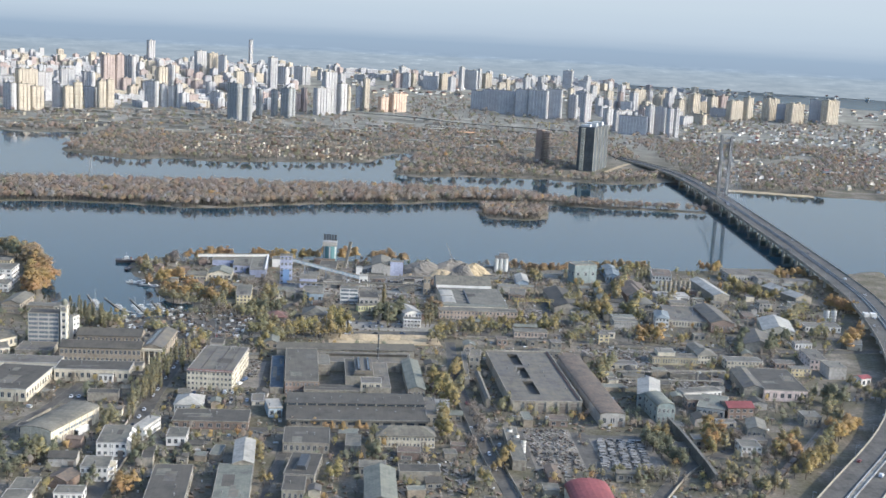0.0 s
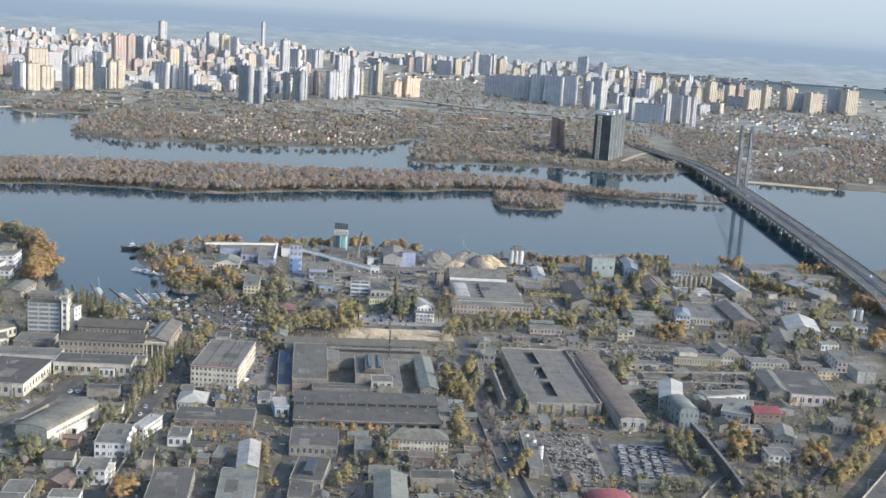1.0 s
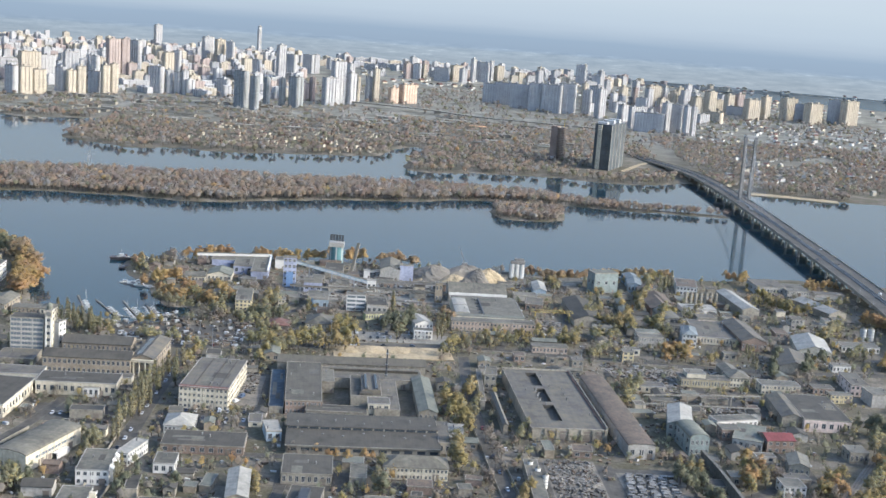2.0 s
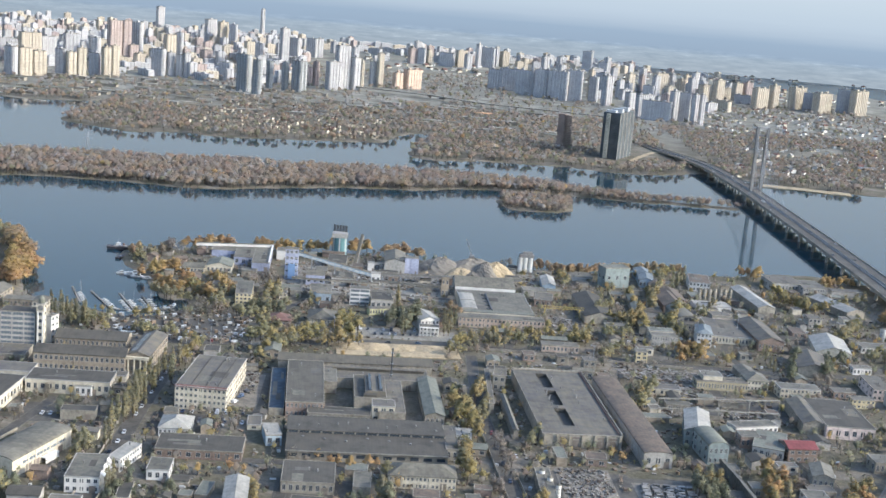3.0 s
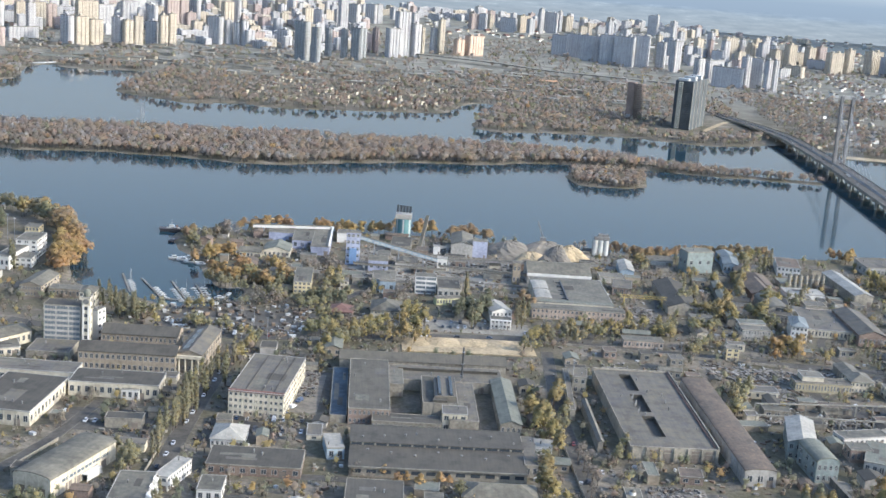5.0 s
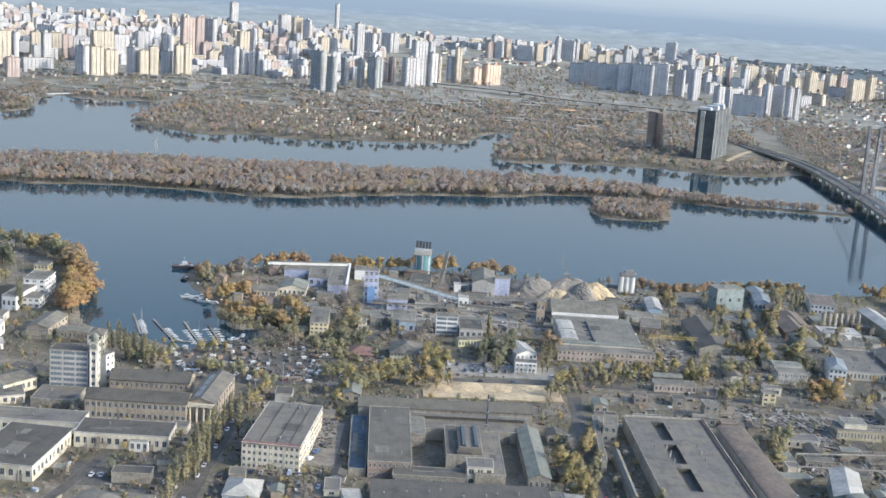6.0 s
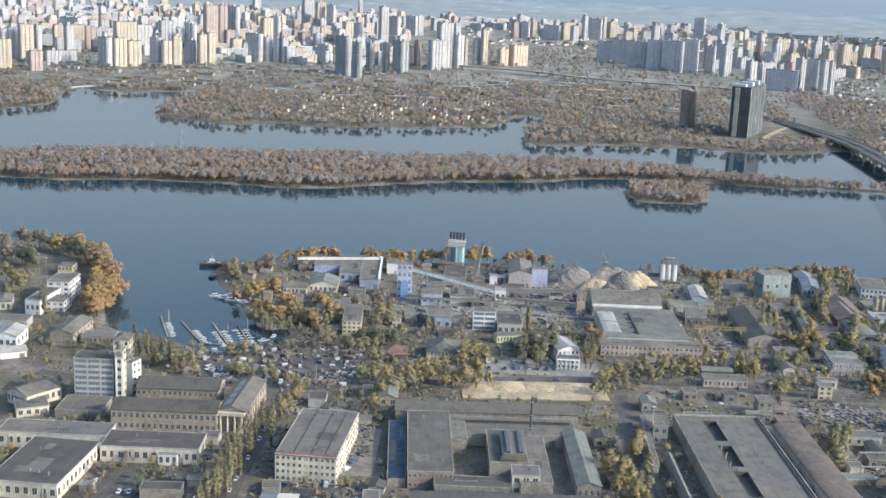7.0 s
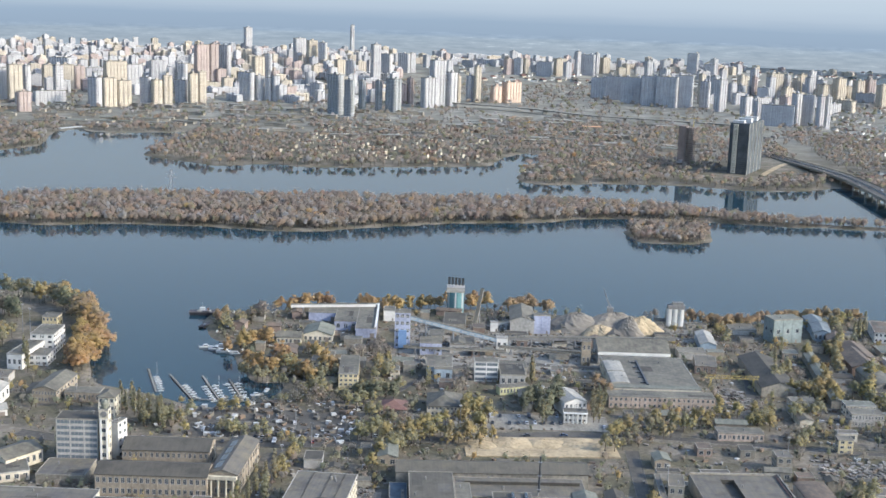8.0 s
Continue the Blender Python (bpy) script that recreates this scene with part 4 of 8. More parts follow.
tower(-897, 2542, 31.1, 22.0, 57.4, "cream")
tower(-877, 2571, 31.4, 22.0, 51.1, "cream")
tower(-912, 2504, 28.2, 22.0, 60.4, "dim")
tower(-811, 2579, 23.4, 18.7, 54.2, "cream")
tower(-793, 2591, 21.4, 17.1, 62.8, "cream")
tower(-836, 2587, 23.5, 18.8, 58.3, "dim")
tower(-790, 2681, 29.5, 22.0, 48.5, "dim")
tower(-760, 2659, 21.3, 17.0, 63.8, "cream")
tower(-747, 2682, 19.3, 15.4, 67.0, "cream")
tower(-992, 2849, 49.0, 22.0, 71.7, "cream")
tower(-974, 2919, 38.2, 22.0, 61.8, "white")
tower(-934, 2973, 38.7, 22.0, 70.1, "white")
tower(-869, 2954, 20.6, 16.5, 65.9, "dim")
tower(-895, 3206, 36.8, 22.0, 99.2, "pink")
tower(-870, 3229, 25.5, 20.4, 99.9, "pink")
tower(-859, 3295, 32.4, 22.0, 95.5, "dim")
tower(-682, 2805, 33.2, 22.0, 61.1, "dim")
tower(-657, 2820, 19.5, 15.6, 53.6, "white")
tower(-618, 2811, 16.6, 13.3, 56.1, "white")
tower(-635, 2813, 16.6, 13.3, 51.3, "dim")
tower(-593, 2836, 30.6, 22.0, 32.3, "pink")
tower(-547, 2911, 31.2, 22.0, 35.9, "dim")
tower(-775, 3002, 24.9, 19.9, 34.0, "cream")
tower(-743, 2955, 16.3, 13.1, 28.0, "white")
tower(-757, 3232, 31.6, 22.0, 72.8, "cream")
tower(-1166, 4812, 32.5, 22.0, 95.4, "white")
tower(-735, 3247, 19.0, 15.2, 79.3, "dim")
tower(-783, 4885, 16.7, 13.4, 114.8, "white")
tower(-447, 2582, 32.9, 22.0, 78.8, "glass")
tower(-414, 2552, 21.0, 16.8, 70.8, "glass")
tower(-406, 2669, 14.6, 12.0, 62.1, "glass")
tower(-371, 2661, 14.0, 12.0, 64.5, "glass")
tower(-342, 2718, 22.1, 17.7, 65.2, "glass")
tower(-493, 3475, 28.0, 22.0, 103.8, "white")
tower(-480, 3602, 31.0, 22.0, 73.9, "dim")
tower(-821, 4070, 39.2, 22.0, 90.3, "white")
tower(-763, 3979, 34.4, 22.0, 88.5, "cream")
tower(-724, 3947, 26.5, 21.2, 84.1, "dim")
tower(-577, 3397, 29.5, 22.0, 63.6, "cream")
tower(-570, 3514, 25.0, 20.0, 55.9, "dim")
tower(-343, 2653, 25.8, 20.6, 69.3, "glass")
tower(-349, 2883, 21.2, 16.9, 42.6, "pink")
tower(-332, 2893, 15.7, 12.5, 56.6, "pink")
tower(-282, 2811, 36.3, 22.0, 64.1, "white")
tower(-268, 2857, 36.3, 22.0, 100.0, "white")
tower(-237, 2863, 23.2, 18.5, 74.4, "white")
tower(-229, 2955, 10.2, 12.0, 61.6, "cream")
tower(-207, 3011, 17.3, 13.9, 59.8, "white")
tower(-189, 3001, 17.3, 13.8, 81.0, "cream")
tower(-145, 3006, 25.9, 20.7, 38.2, "orange")
tower(-111, 3032, 44.7, 22.0, 46.9, "orange")
tower(-158, 4108, 33.3, 22.0, 48.1, "pink")
tower(-128, 4096, 27.1, 21.6, 51.7, "dim")
tower(-106, 4156, 19.6, 15.7, 46.2, "cream")
tower(-45, 4082, 53.9, 22.0, 45.5, "dim")
tower(2, 4129, 43.6, 22.0, 53.5, "cream")
tower(58, 4138, 18.7, 15.0, 78.3, "white")
tower(89, 4212, 42.1, 22.0, 66.3, "dim")
tower(123, 4312, 16.3, 13.0, 67.8, "white")
tower(151, 4344, 35.2, 22.0, 52.2, "cream")
tower(317, 4579, 17.3, 13.8, 42.3, "dim")
tower(374, 4641, 39.3, 22.0, 38.6, "white")
tower(452, 4490, 29.7, 22.0, 70.5, "dim")
tower(-478, 3993, 38.0, 22.0, 59.3, "dim")
tower(-455, 4015, 22.9, 18.3, 59.6, "white")
tower(101, 3248, 37.1, 22.0, 52.0, "dim")
tower(137, 3233, 37.0, 22.0, 57.8, "dim")
tower(175, 3140, 45.0, 22.0, 62.2, "dim")
tower(213, 3090, 35.5, 22.0, 69.9, "dim")
tower(249, 3064, 41.1, 22.0, 70.6, "dim")
tower(288, 3068, 35.3, 22.0, 75.3, "dim")
tower(344, 3202, 17.2, 13.8, 72.4, "cream")
tower(451, 4518, 18.9, 15.1, 69.3, "dim")
tower(470, 4535, 16.1, 12.9, 71.4, "white")
tower(364, 3000, 27.5, 22.0, 72.4, "white")
tower(341, 3100, 19.8, 15.8, 61.6, "dim")
tower(434, 3321, 21.2, 16.9, 46.4, "white")
tower(413, 2779, 14.3, 12.0, 44.1, "white")
tower(411, 2919, 25.0, 20.0, 42.9, "white")
tower(500, 3254, 24.3, 19.4, 42.8, "dim")
tower(443, 2706, 52.5, 22.0, 43.0, "dim")
tower(482, 2721, 21.2, 16.9, 66.7, "white")
tower(508, 2736, 21.9, 17.5, 64.2, "dim")
tower(522, 2681, 15.7, 12.6, 65.8, "white")
tower(538, 2690, 14.0, 12.0, 66.1, "white")
tower(478, 3469, 26.5, 21.2, 57.7, "cream")
tower(531, 3606, 15.3, 12.2, 48.7, "pink")
tower(573, 3540, 45.2, 22.0, 62.4, "cream")
tower(611, 3564, 16.7, 13.4, 59.3, "white")
tower(632, 3533, 24.1, 19.3, 51.3, "cream")
tower(659, 3504, 26.9, 21.6, 58.3, "white")
tower(660, 3322, 38.5, 22.0, 51.9, "cream")
tower(697, 3330, 34.3, 22.0, 67.2, "cream")
tower(784, 3498, 30.1, 22.0, 54.5, "cream")
tower(818, 3523, 30.3, 22.0, 57.1, "pink")
tower(796, 3461, 41.0, 22.0, 25.2, "dim")
tower(809, 3320, 46.7, 22.0, 55.4, "cream")
tower(857, 3369, 29.2, 22.0, 63.2, "cream")
tower(939, 3441, 53.1, 22.0, 59.3, "cream")
tower(958, 3392, 22.2, 17.7, 49.5, "dim")
tower(984, 3351, 57.1, 22.0, 53.8, "cream")
tower(1062, 3419, 30.0, 22.0, 65.5, "dim")
tower(1093, 3388, 53.7, 22.0, 66.3, "cream")
tower(489, 4294, 27.0, 21.6, 45.9, "dim")
tower(-1161, 2582, 24.3, 19.4, 61.7, "dim")
tower(-1144, 2597, 25.1, 20.1, 65.6, "white")
tower(-1106, 2577, 31.1, 22.0, 74.3, "cream")
tower(-1103, 2626, 17.4, 13.9, 70.0, "dim")
tower(-1144, 2850, 34.0, 22.0, 58.2, "cream")
tower(-1117, 2874, 40.2, 22.0, 58.6, "cream")
tower(-1104, 2924, 26.0, 20.8, 53.0, "pink")
tower(-1175, 2521, 38.5, 22.0, 67.3, "cream")
tower(-1207, 2495, 38.4, 22.0, 63.3, "dim")
tower(-1196, 3046, 54.4, 22.0, 63.8, "dim")
STOCK = []
for style, w, d, h in (("cream", 24, 16, 52), ("white", 18, 16, 58), ("dim", 46, 13, 34), ("white", 38, 13, 30), ("cream", 52, 13, 28), ("dim", 20, 18, 56), ("pink", 22, 16, 45), ("white", 60, 13, 27)):
    STOCK.append((style, w, d, h))


def estate(xr, yr, count, keep, tall=1.0, gap=1.0, joined=None):
    """Blocks of the housing estates behind the front row: copied from a few patterns, or, far off, gathered into one mesh."""
    placed = []
    first = {}
    for _ in range(count * 30):
        if len(placed) >= count:
            break
        x, y = r_t.uniform(*xr), r_t.uniform(*yr)
        if not keep(x, y) or any(abs(x - a) < 45 * gap and abs(y - b) < 75 * gap for a, b in placed):
            continue
        placed.append((x, y))
        k = r_t.integers(len(STOCK))
        style, w, d, h = STOCK[k]
        yaw = r_t.choice([30, 36, 40, -50, -46]) + r_t.uniform(-4, 4)
        px, py, pz, s = (float(q) for q in settle(x, y))
        zs = r_t.uniform(0.75, 1.3) * tall
        m = pose(px, py, pz, 0, 0, yaw)
        if joined is not None:
            place = m @ Matrix.Diagonal((s, s, s * zs, 1))
            n = len(joined.v)
            tint = ("panel_cream", "panel_white", "panel_dim", "panel_pink").index("panel_" + style)
            joined.box(-w / 2, -d / 2, -1, w / 2, d / 2, h, tint).box(-w * 0.12, -d * 0.25, h, w * 0.12, d * 0.25, h + 4, tint)
            nb = max(2, int(w / 8))
            for q in range(nb):
                c = -w / 2 + (q + 0.5) * w / nb
                joined.box(c - w / nb * 0.3, -d / 2 - 1.5, 0, c + w / nb * 0.3, -d / 2, h - 1, tint)
            joined.v[n:] = [tuple(place @ Vector(v)) for v in joined.v[n:]]
        elif k not in first:
            first[k] = thing("apartment_tower", TOWER_WORDS[style], "apartment building", px, py, yaw, pz, "housing estate blocks", scale=1)
            tower_parts(first[k], w, d, h, style, r_t)
            first[k].scale = (s, s, s * zs)
        else:
            o = copy_thing(first[k], m)
            o.scale = (s, s, s * zs)


estate((-1900, -420), (2880, 3700), 80, lambda x, y: -0.50 * y < x < -0.125 * y - 20 and y > 2880 - 0.2 * (x + 600), 0.72, 0.8)
estate((-1700, -900), (2350, 3000), 16, lambda x, y: -0.52 * y < x < -0.385 * y)
estate((300, 1500), (3000, 3900), 34, lambda x, y: 0.11 * y < x < 0.22 * y, 0.9, 0.85)
estate((-500, 900), (3900, 4700), 36, lambda x, y: -0.11 * y < x < 0.14 * y, 0.75, 0.85)
far_blocks = Mesher()
estate((-1800, -380), (2760, 3750), 170, lambda x, y: -0.50 * y < x < -0.12 * y, 0.5, 0.5, far_blocks)
estate((-3000, -400), (3500, 5000), 640, lambda x, y: -0.50 * y < x < -0.125 * y, 0.62, 0.5, far_blocks)
estate((-500, 1000), (4500, 5050), 90, lambda x, y: -0.11 * y < x < 0.14 * y, 0.6, 0.7, far_blocks)
estate((200, 1800), (4700, 5000), 16, lambda x, y: 0.03 * y < x < 0.24 * y, 0.4, 0.8, far_blocks)
tagged(new("distant_blocks", far_blocks.mesh("distant_blocks", "panel_cream", "panel_white", "panel_dim", "panel_pink")),
       "distant pale apartment blocks crowding to the skyline", "apartment buildings", kind="stuff")


# ---- streets ----
def ribbon(points, width, z=0.06, steps=6):
    """A strip of even width along a rounded line, with sides going down into the ground."""
    c = smooth_line(points, steps)
    c = c if c.shape[1] == 3 else np.column_stack([c, np.full(len(c), z)])
    t = np.gradient(c[:, :2], axis=0)
    t /= np.linalg.norm(t, axis=1, keepdims=True)
    nrm = np.column_stack([t[:, 1], -t[:, 0]])
    return c, nrm


def strip_mesh(name, points, width, thick, mat, z=0.06, shift=0.0):
    c, nrm = ribbon(points, width, z)
    b = Mesher()
    n = len(c)
    for k in range(n):
        for o, dz in ((-width / 2 + shift, 0), (width / 2 + shift, 0), (width / 2 + shift, -thick), (-width / 2 + shift, -thick)):
            b.v.append((c[k, 0] + nrm[k, 0] * o, c[k, 1] + nrm[k, 1] * o, c[k, 2] + dz))
    for k in range(n - 1):
        for i in range(4):
            j = (i + 1) % 4
            b.f.append((4 * k + i, 4 * k + j, 4 * k + 4 + j, 4 * k + 4 + i))
            b.m.append(0)
    b.f += [(3, 2, 1, 0), (4 * n - 4, 4 * n - 3, 4 * n - 2, 4 * n - 1)]
    b.m += [0, 0]
    return b.mesh(name, mat)


STREETS = [
    ([(78, 395), (70, 440), (58, 515), (47, 599), (40, 665), (36, 752)], 7.0),
    ([(-138, 385), (-142, 444), (-144, 494), (-148, 561), (-151, 630), (-152, 720)], 9.0),
    ([(-300, 722), (-255, 716), (-157, 728), (-100, 742), (-40, 762), (20, 774), (100, 772), (190, 768), (300, 775), (420, 800)], 9.0),
    ([(-216, 505), (-206, 545), (-200, 600)], 6.0),
    ([(-152, 498), (-126, 524), (-80, 528), (-30, 533), (50, 540)], 6.0),
    ([(143, 440), (168, 494), (200, 530), (230, 560), (207, 640), (196, 700), (200, 768)], 7.0),
    ([(-60, 400), (-56, 470), (-55, 532)], 5.0),
    ([(-110, 742), (-105, 830), (-60, 900), (20, 905), (80, 900)], 5.0),
    ([(60, 772), (75, 812), (112, 830), (125, 960)], 6.0),
    ([(230, 770), (225, 830), (275, 900), (300, 1000)], 5.0),
]
road_lines = []
for lift, (pts, wid) in enumerate(STREETS):
    rd = new("road", strip_mesh("road", pts, wid, 0.5, "asphalt", 0.06 + 0.005 * lift))
    tagged(rd, "worn grey tarmac street with low kerbs", "road", kind="structure")
    for sgn in (-1, 1):
        kb = new("kerb", strip_mesh("kerb", pts, 0.25, 0.6, "worn_kerb", 0.18 + 0.005 * lift, sgn * (wid / 2 + 0.18)))
        tagged(kb, "worn concrete kerb along the street", "kerb", kind="structure")
    road_lines.append((smooth_line(pts, 6), wid))

# paved yards
for yard_no, (cx, cy, w, d, yw) in enumerate(((-98, 645, 26, 60, 4), (98, 520, 46, 62, 4), (138, 520, 44, 60, 5), (-170, 760, 90, 46, 8), (-20, 790, 90, 26, 5), (-120, 575, 40, 30, 4),
                         (-30, 940, 170, 90, 3), (60, 1010, 90, 50, 4), (-185, 575, 50, 30, 4), (230, 745, 120, 24, 6), (215, 680, 60, 40, 4), (-15, 500, 90, 26, 4))):
    yb = Mesher()
    yb.box(-w / 2, -d / 2, -0.5, w / 2, d / 2, 0.010 + 0.004 * yard_no)
    yard = new("pavement", yb.mesh("pavement", "gravel" if cy > 770 else "asphalt"))
    yard.matrix_basis = pose(cx, cy, 0, 0, 0, yw)
    tagged(yard, "patched concrete and gravel works yard", "yard", kind="structure")

# ---- bridge and its approach ----
DECK = [(203, 372, 5.5), (244, 445, 5.5), (325, 586, 6.5), (376, 735, 8.5), (403, 888, 10.5), (412, 1000, 11), (415, 1200, 11), (415, 1400, 11), (414, 1600, 11),
        (408, 1795, 10), (399, 1900, 8.5), (386, 1997, 5.5), (372, 2080, 2.5), (355, 2160, 0.3), (345, 2230, 0.1)]
bridge = thing("bridge", "long grey concrete road bridge with a single tall pylon", "bridge", 0, 0)
part("deck", strip_mesh("deck", DECK, 29.0, 1.8, "concrete"), bridge)
up = [(x, y, z + 0.06) for x, y, z in DECK]
for sgn in (-1, 1):
    part("carriageway", strip_mesh("carriageway", up, 11.2, 0.2, "asphalt", shift=sgn * 7.9), bridge)
    rail_line = [(x, y, z + 1.0) for x, y, z in DECK]
    part("barrier", strip_mesh("barrier", rail_line, 0.35, 1.05, "concrete", shift=sgn * 14.2), bridge)
    part("barrier", strip_mesh("barrier", rail_line, 0.3, 1.05, "steel", shift=sgn * 1.7), bridge)
part("track_bed", strip_mesh("track_bed", up, 3.0, 0.15, "gravel"), bridge)
deck_line = smooth_line(DECK, 8)
run = np.concatenate([[0], np.cumsum(np.linalg.norm(np.diff(deck_line[:, :2], axis=0), axis=1))])


def deck_at(s):
    x, y, z = (np.interp(s, run, deck_line[:, k]) for k in range(3))
    x2, y2 = (np.interp(s + 2, run, deck_line[:, k]) for k in range(2))
    return x, y, z, math.degrees(math.atan2(y2 - y, x2 - x)) - 90


# each pier: a pale cross-head that reaches past the deck, on three columns that lean outwards
pier = Mesher()
pier.prism([(-16.2, 1.25), (-15.8, 0.2), (-10.5, -1.6), (10.5, -1.6), (15.8, 0.2), (16.2, 1.25)], -1.6, 1.6)
pier_cap = pier.mesh("pier_cap", "grey")
leg = Mesher()
leg.tube(0, 0, -18, -0.6, 1.7, 1.5, sides=10)
pier_leg = leg.mesh("pier_leg", "grey")
s = 150.0
while s < run[-1] - 200:
    x, y, z, yw = deck_at(s)
    if abs(y - 1625) > 26:
        cap = part("pier", pier_cap, bridge, m=pose(x, y, z - 3.1, 0, 0, yw))
        for o in (-9.5, 0, 9.5):
            part("pier_leg", pier_leg, cap, m=pose(o, 0, 0))
    s += 56.0
# pylon: two slim legs that spread a little towards the head, joined low and at the top
py_x, py_y = 422.5, 1622.0
for sgn in (-1, 1):
    lg = Mesher()
    lg.prism([(-2.3, -6), (2.3, -6), (1.8 + sgn * 1.4, 97), (-1.8 + sgn * 1.4, 97)], -2.6, 2.6)
    part("pylon_leg", lg.mesh("pylon_leg", "weathered"), bridge, m=pose(py_x + sgn * 5.6, py_y, 0, 0, 0, 1))
for z0, z1, mat in ((12.5, 15.5, "weathered"), (85.0, 87.0, "weathered"), (94.0, 98.2, "grey")):
    cb = Mesher()
    cb.box(-6.9, -1.8, z0, 6.9, 1.8, z1)
    part("pylon_beam", cb.mesh("pylon_beam", mat), bridge, m=pose(py_x, py_y, 0, 0, 0, 1))
# stay cables fan down from the head to the deck on both sides
for sgn in (-1, 1):
    for k in range(8):
        st = Mesher()
        st.beam((py_x + sgn * 6, py_y, 94 - 3 * k), (py_x + sgn * 6 - 7, py_y + (70 + 34 * k if k < 7 else 290), 10.5), 0.14, sides=4)
        part("stay_cable", st.mesh("stay_cable", "steel"), bridge)
        st = Mesher()
        st.beam((py_x + sgn * 6, py_y, 94 - 3 * k), (py_x + sgn * 6 - 7, py_y - 34 - 20 * k, 11.5), 0.14, sides=4)
        part("stay_cable", st.mesh("stay_cable", "steel"), bridge)
foot = Mesher()
foot.box(-15, -7, -6, 15, 7, 3.0)
part("pylon_foot", foot.mesh("pylon_foot", "kerbstone"), bridge, m=pose(py_x, py_y, 0, 0, 0, 1))
# stair towers where the bridge meets the bank
for ox in (-17, -11):
    st = Mesher()
    st.box(-2.2, -3, -0.4, 2.2, 3, 13.5)
    part("stair_tower", st.mesh("stair_tower", "white"), bridge, m=pose(406 + ox, 870, 0, 0, 0, 3))
lamp = Mesher()
lamp.tube(0, 0, 0, 8.5, 0.12, 0.08, sides=6).box(-0.1, -0.1, 8.4, 1.9, 0.1, 8.55)
lamp_me = lamp.mesh("lamp_post", "steel")
s = 20.0
while s < run[-1] - 200:
    x, y, z, yw = deck_at(s)
    part("lamp_post", lamp_me, bridge, m=pose(x, y, z, 0, 0, yw) @ pose(-13.8, 0, 0))
    s += 45.0


# ---- trees of the near bank ----
LEAF = {"P": ["leaf_olive", "leaf_yellow"], "Y": ["leaf_yellow", "leaf_olive"], "A": ["leaf_olive", "leaf_yellow"], "G": ["leaf_green", "leaf_olive"],
        "O": ["leaf_orange", "leaf_rust"], "B": ["leaf_grey", "leaf_brown"], "R": ["leaf_rust", "leaf_brown"]}
TREE_WORDS = {"P": "slender olive-green poplar beside the street", "Y": "broad tree in yellow autumn leaf", "A": "olive and yellow autumn tree",
              "G": "dark green leafy tree still in summer leaf", "O": "round tree in bright orange leaf", "B": "nearly bare grey-brown autumn tree", "R": "rust-brown riverside tree in autumn leaf"}
r_n = np.random.default_rng(11)
TREE_STOCK = {}


def tree_meshes(kind, v):
    """A tapered trunk with limbs, and an uneven crown of leaf clumps, for a tree ten metres tall."""
    if (kind, v) not in TREE_STOCK:
        r = np.random.default_rng(ord(kind) * 10 + v)
        poplar = kind == "P"
        b = Mesher()
        b.tube(0, 0, -0.4, 3.2, 0.26, 0.17, sides=7)
        b.tube(0.05, 0, 3.1, 8.6 if poplar else 6.4, 0.17, 0.05, sides=6)
        for k in range(5):
            a = k * 2.4 + v
            z0 = 2.6 + 0.7 * k
            reach = 0.9 if poplar else 2.3
            b.beam((0, 0, z0), (math.cos(a) * reach, math.sin(a) * reach, z0 + (2.6 if poplar else 1.9)), 0.07, sides=4)
        if poplar:
            cz = np.linspace(2.2, 9.0, 6)
            cen = np.column_stack([r.normal(0, 0.15, 6), r.normal(0, 0.15, 6), cz])
            wd = np.array([0.95, 1.35, 1.45, 1.3, 1.0, 0.6])
            rad = np.column_stack([wd, wd, np.full(6, 1.25)])
            q, qn = leaf_cloud(cen, rad, 84, np.full(6, 0.17), r, 0.2)
            hull, hn = masses(cen, rad, r, 0.25, 0.5)
        else:
            n = 12
            turn = np.arange(n) * 2.4 + r.uniform(0, 6)
            cz = np.concatenate([[5.8], r.uniform(3.2, 5.2, 5), r.uniform(5.2, 7.0, 4), r.uniform(7.2, 8.3, 2)])
            out = np.concatenate([[0.0], r.uniform(1.5, 2.6, 5), r.uniform(1.0, 2.2, 4), r.uniform(0.2, 0.8, 2)])
            cen = np.column_stack([np.cos(turn) * out, np.sin(turn) * out, cz])
            wd = r.uniform(1.25, 1.9, n)
            wd[0] = 2.7
            rad = np.column_stack([wd, wd, wd * 0.9])
            q, qn = leaf_cloud(cen, rad, 42 if kind == "B" else 54, np.full(n, 0.15 if kind == "B" else 0.19), r, 0.3)
            hull, hn = masses(cen, rad, r, 0.2, 0.25 if kind == "B" else 0.46)
        main, second = LEAF[kind]
        idx = (r.random(len(q) // 4) < 0.22).astype(int)
        # the whole crown rounds off together
        hub = np.array((0, 0, 5.6))
        qn = qn * 0.25 + (q - hub) / np.array((2.6, 2.6, 3.6)) * 0.7 + (0, 0, 0.5)
        qn /= np.linalg.norm(qn, axis=1, keepdims=True) + 1e-9
        hn = hn * 0.2 + (hull - hub) / np.array((2.6, 2.6, 3.6)) * 0.7 + (0, 0, 0.5)
        hn /= np.linalg.norm(hn, axis=2, keepdims=True) + 1e-9
        hm = (r.random(len(hull)) < 0.22).astype(int)
        crown = leaf_mesh("crown", hull, hn, hm, q, qn, idx, [main, second])
        TREE_STOCK[kind, v] = (b.mesh("trunk", "bark"), crown, q, idx, qn, hull, hn, hm)
    return TREE_STOCK[kind, v]


GROVE = {}


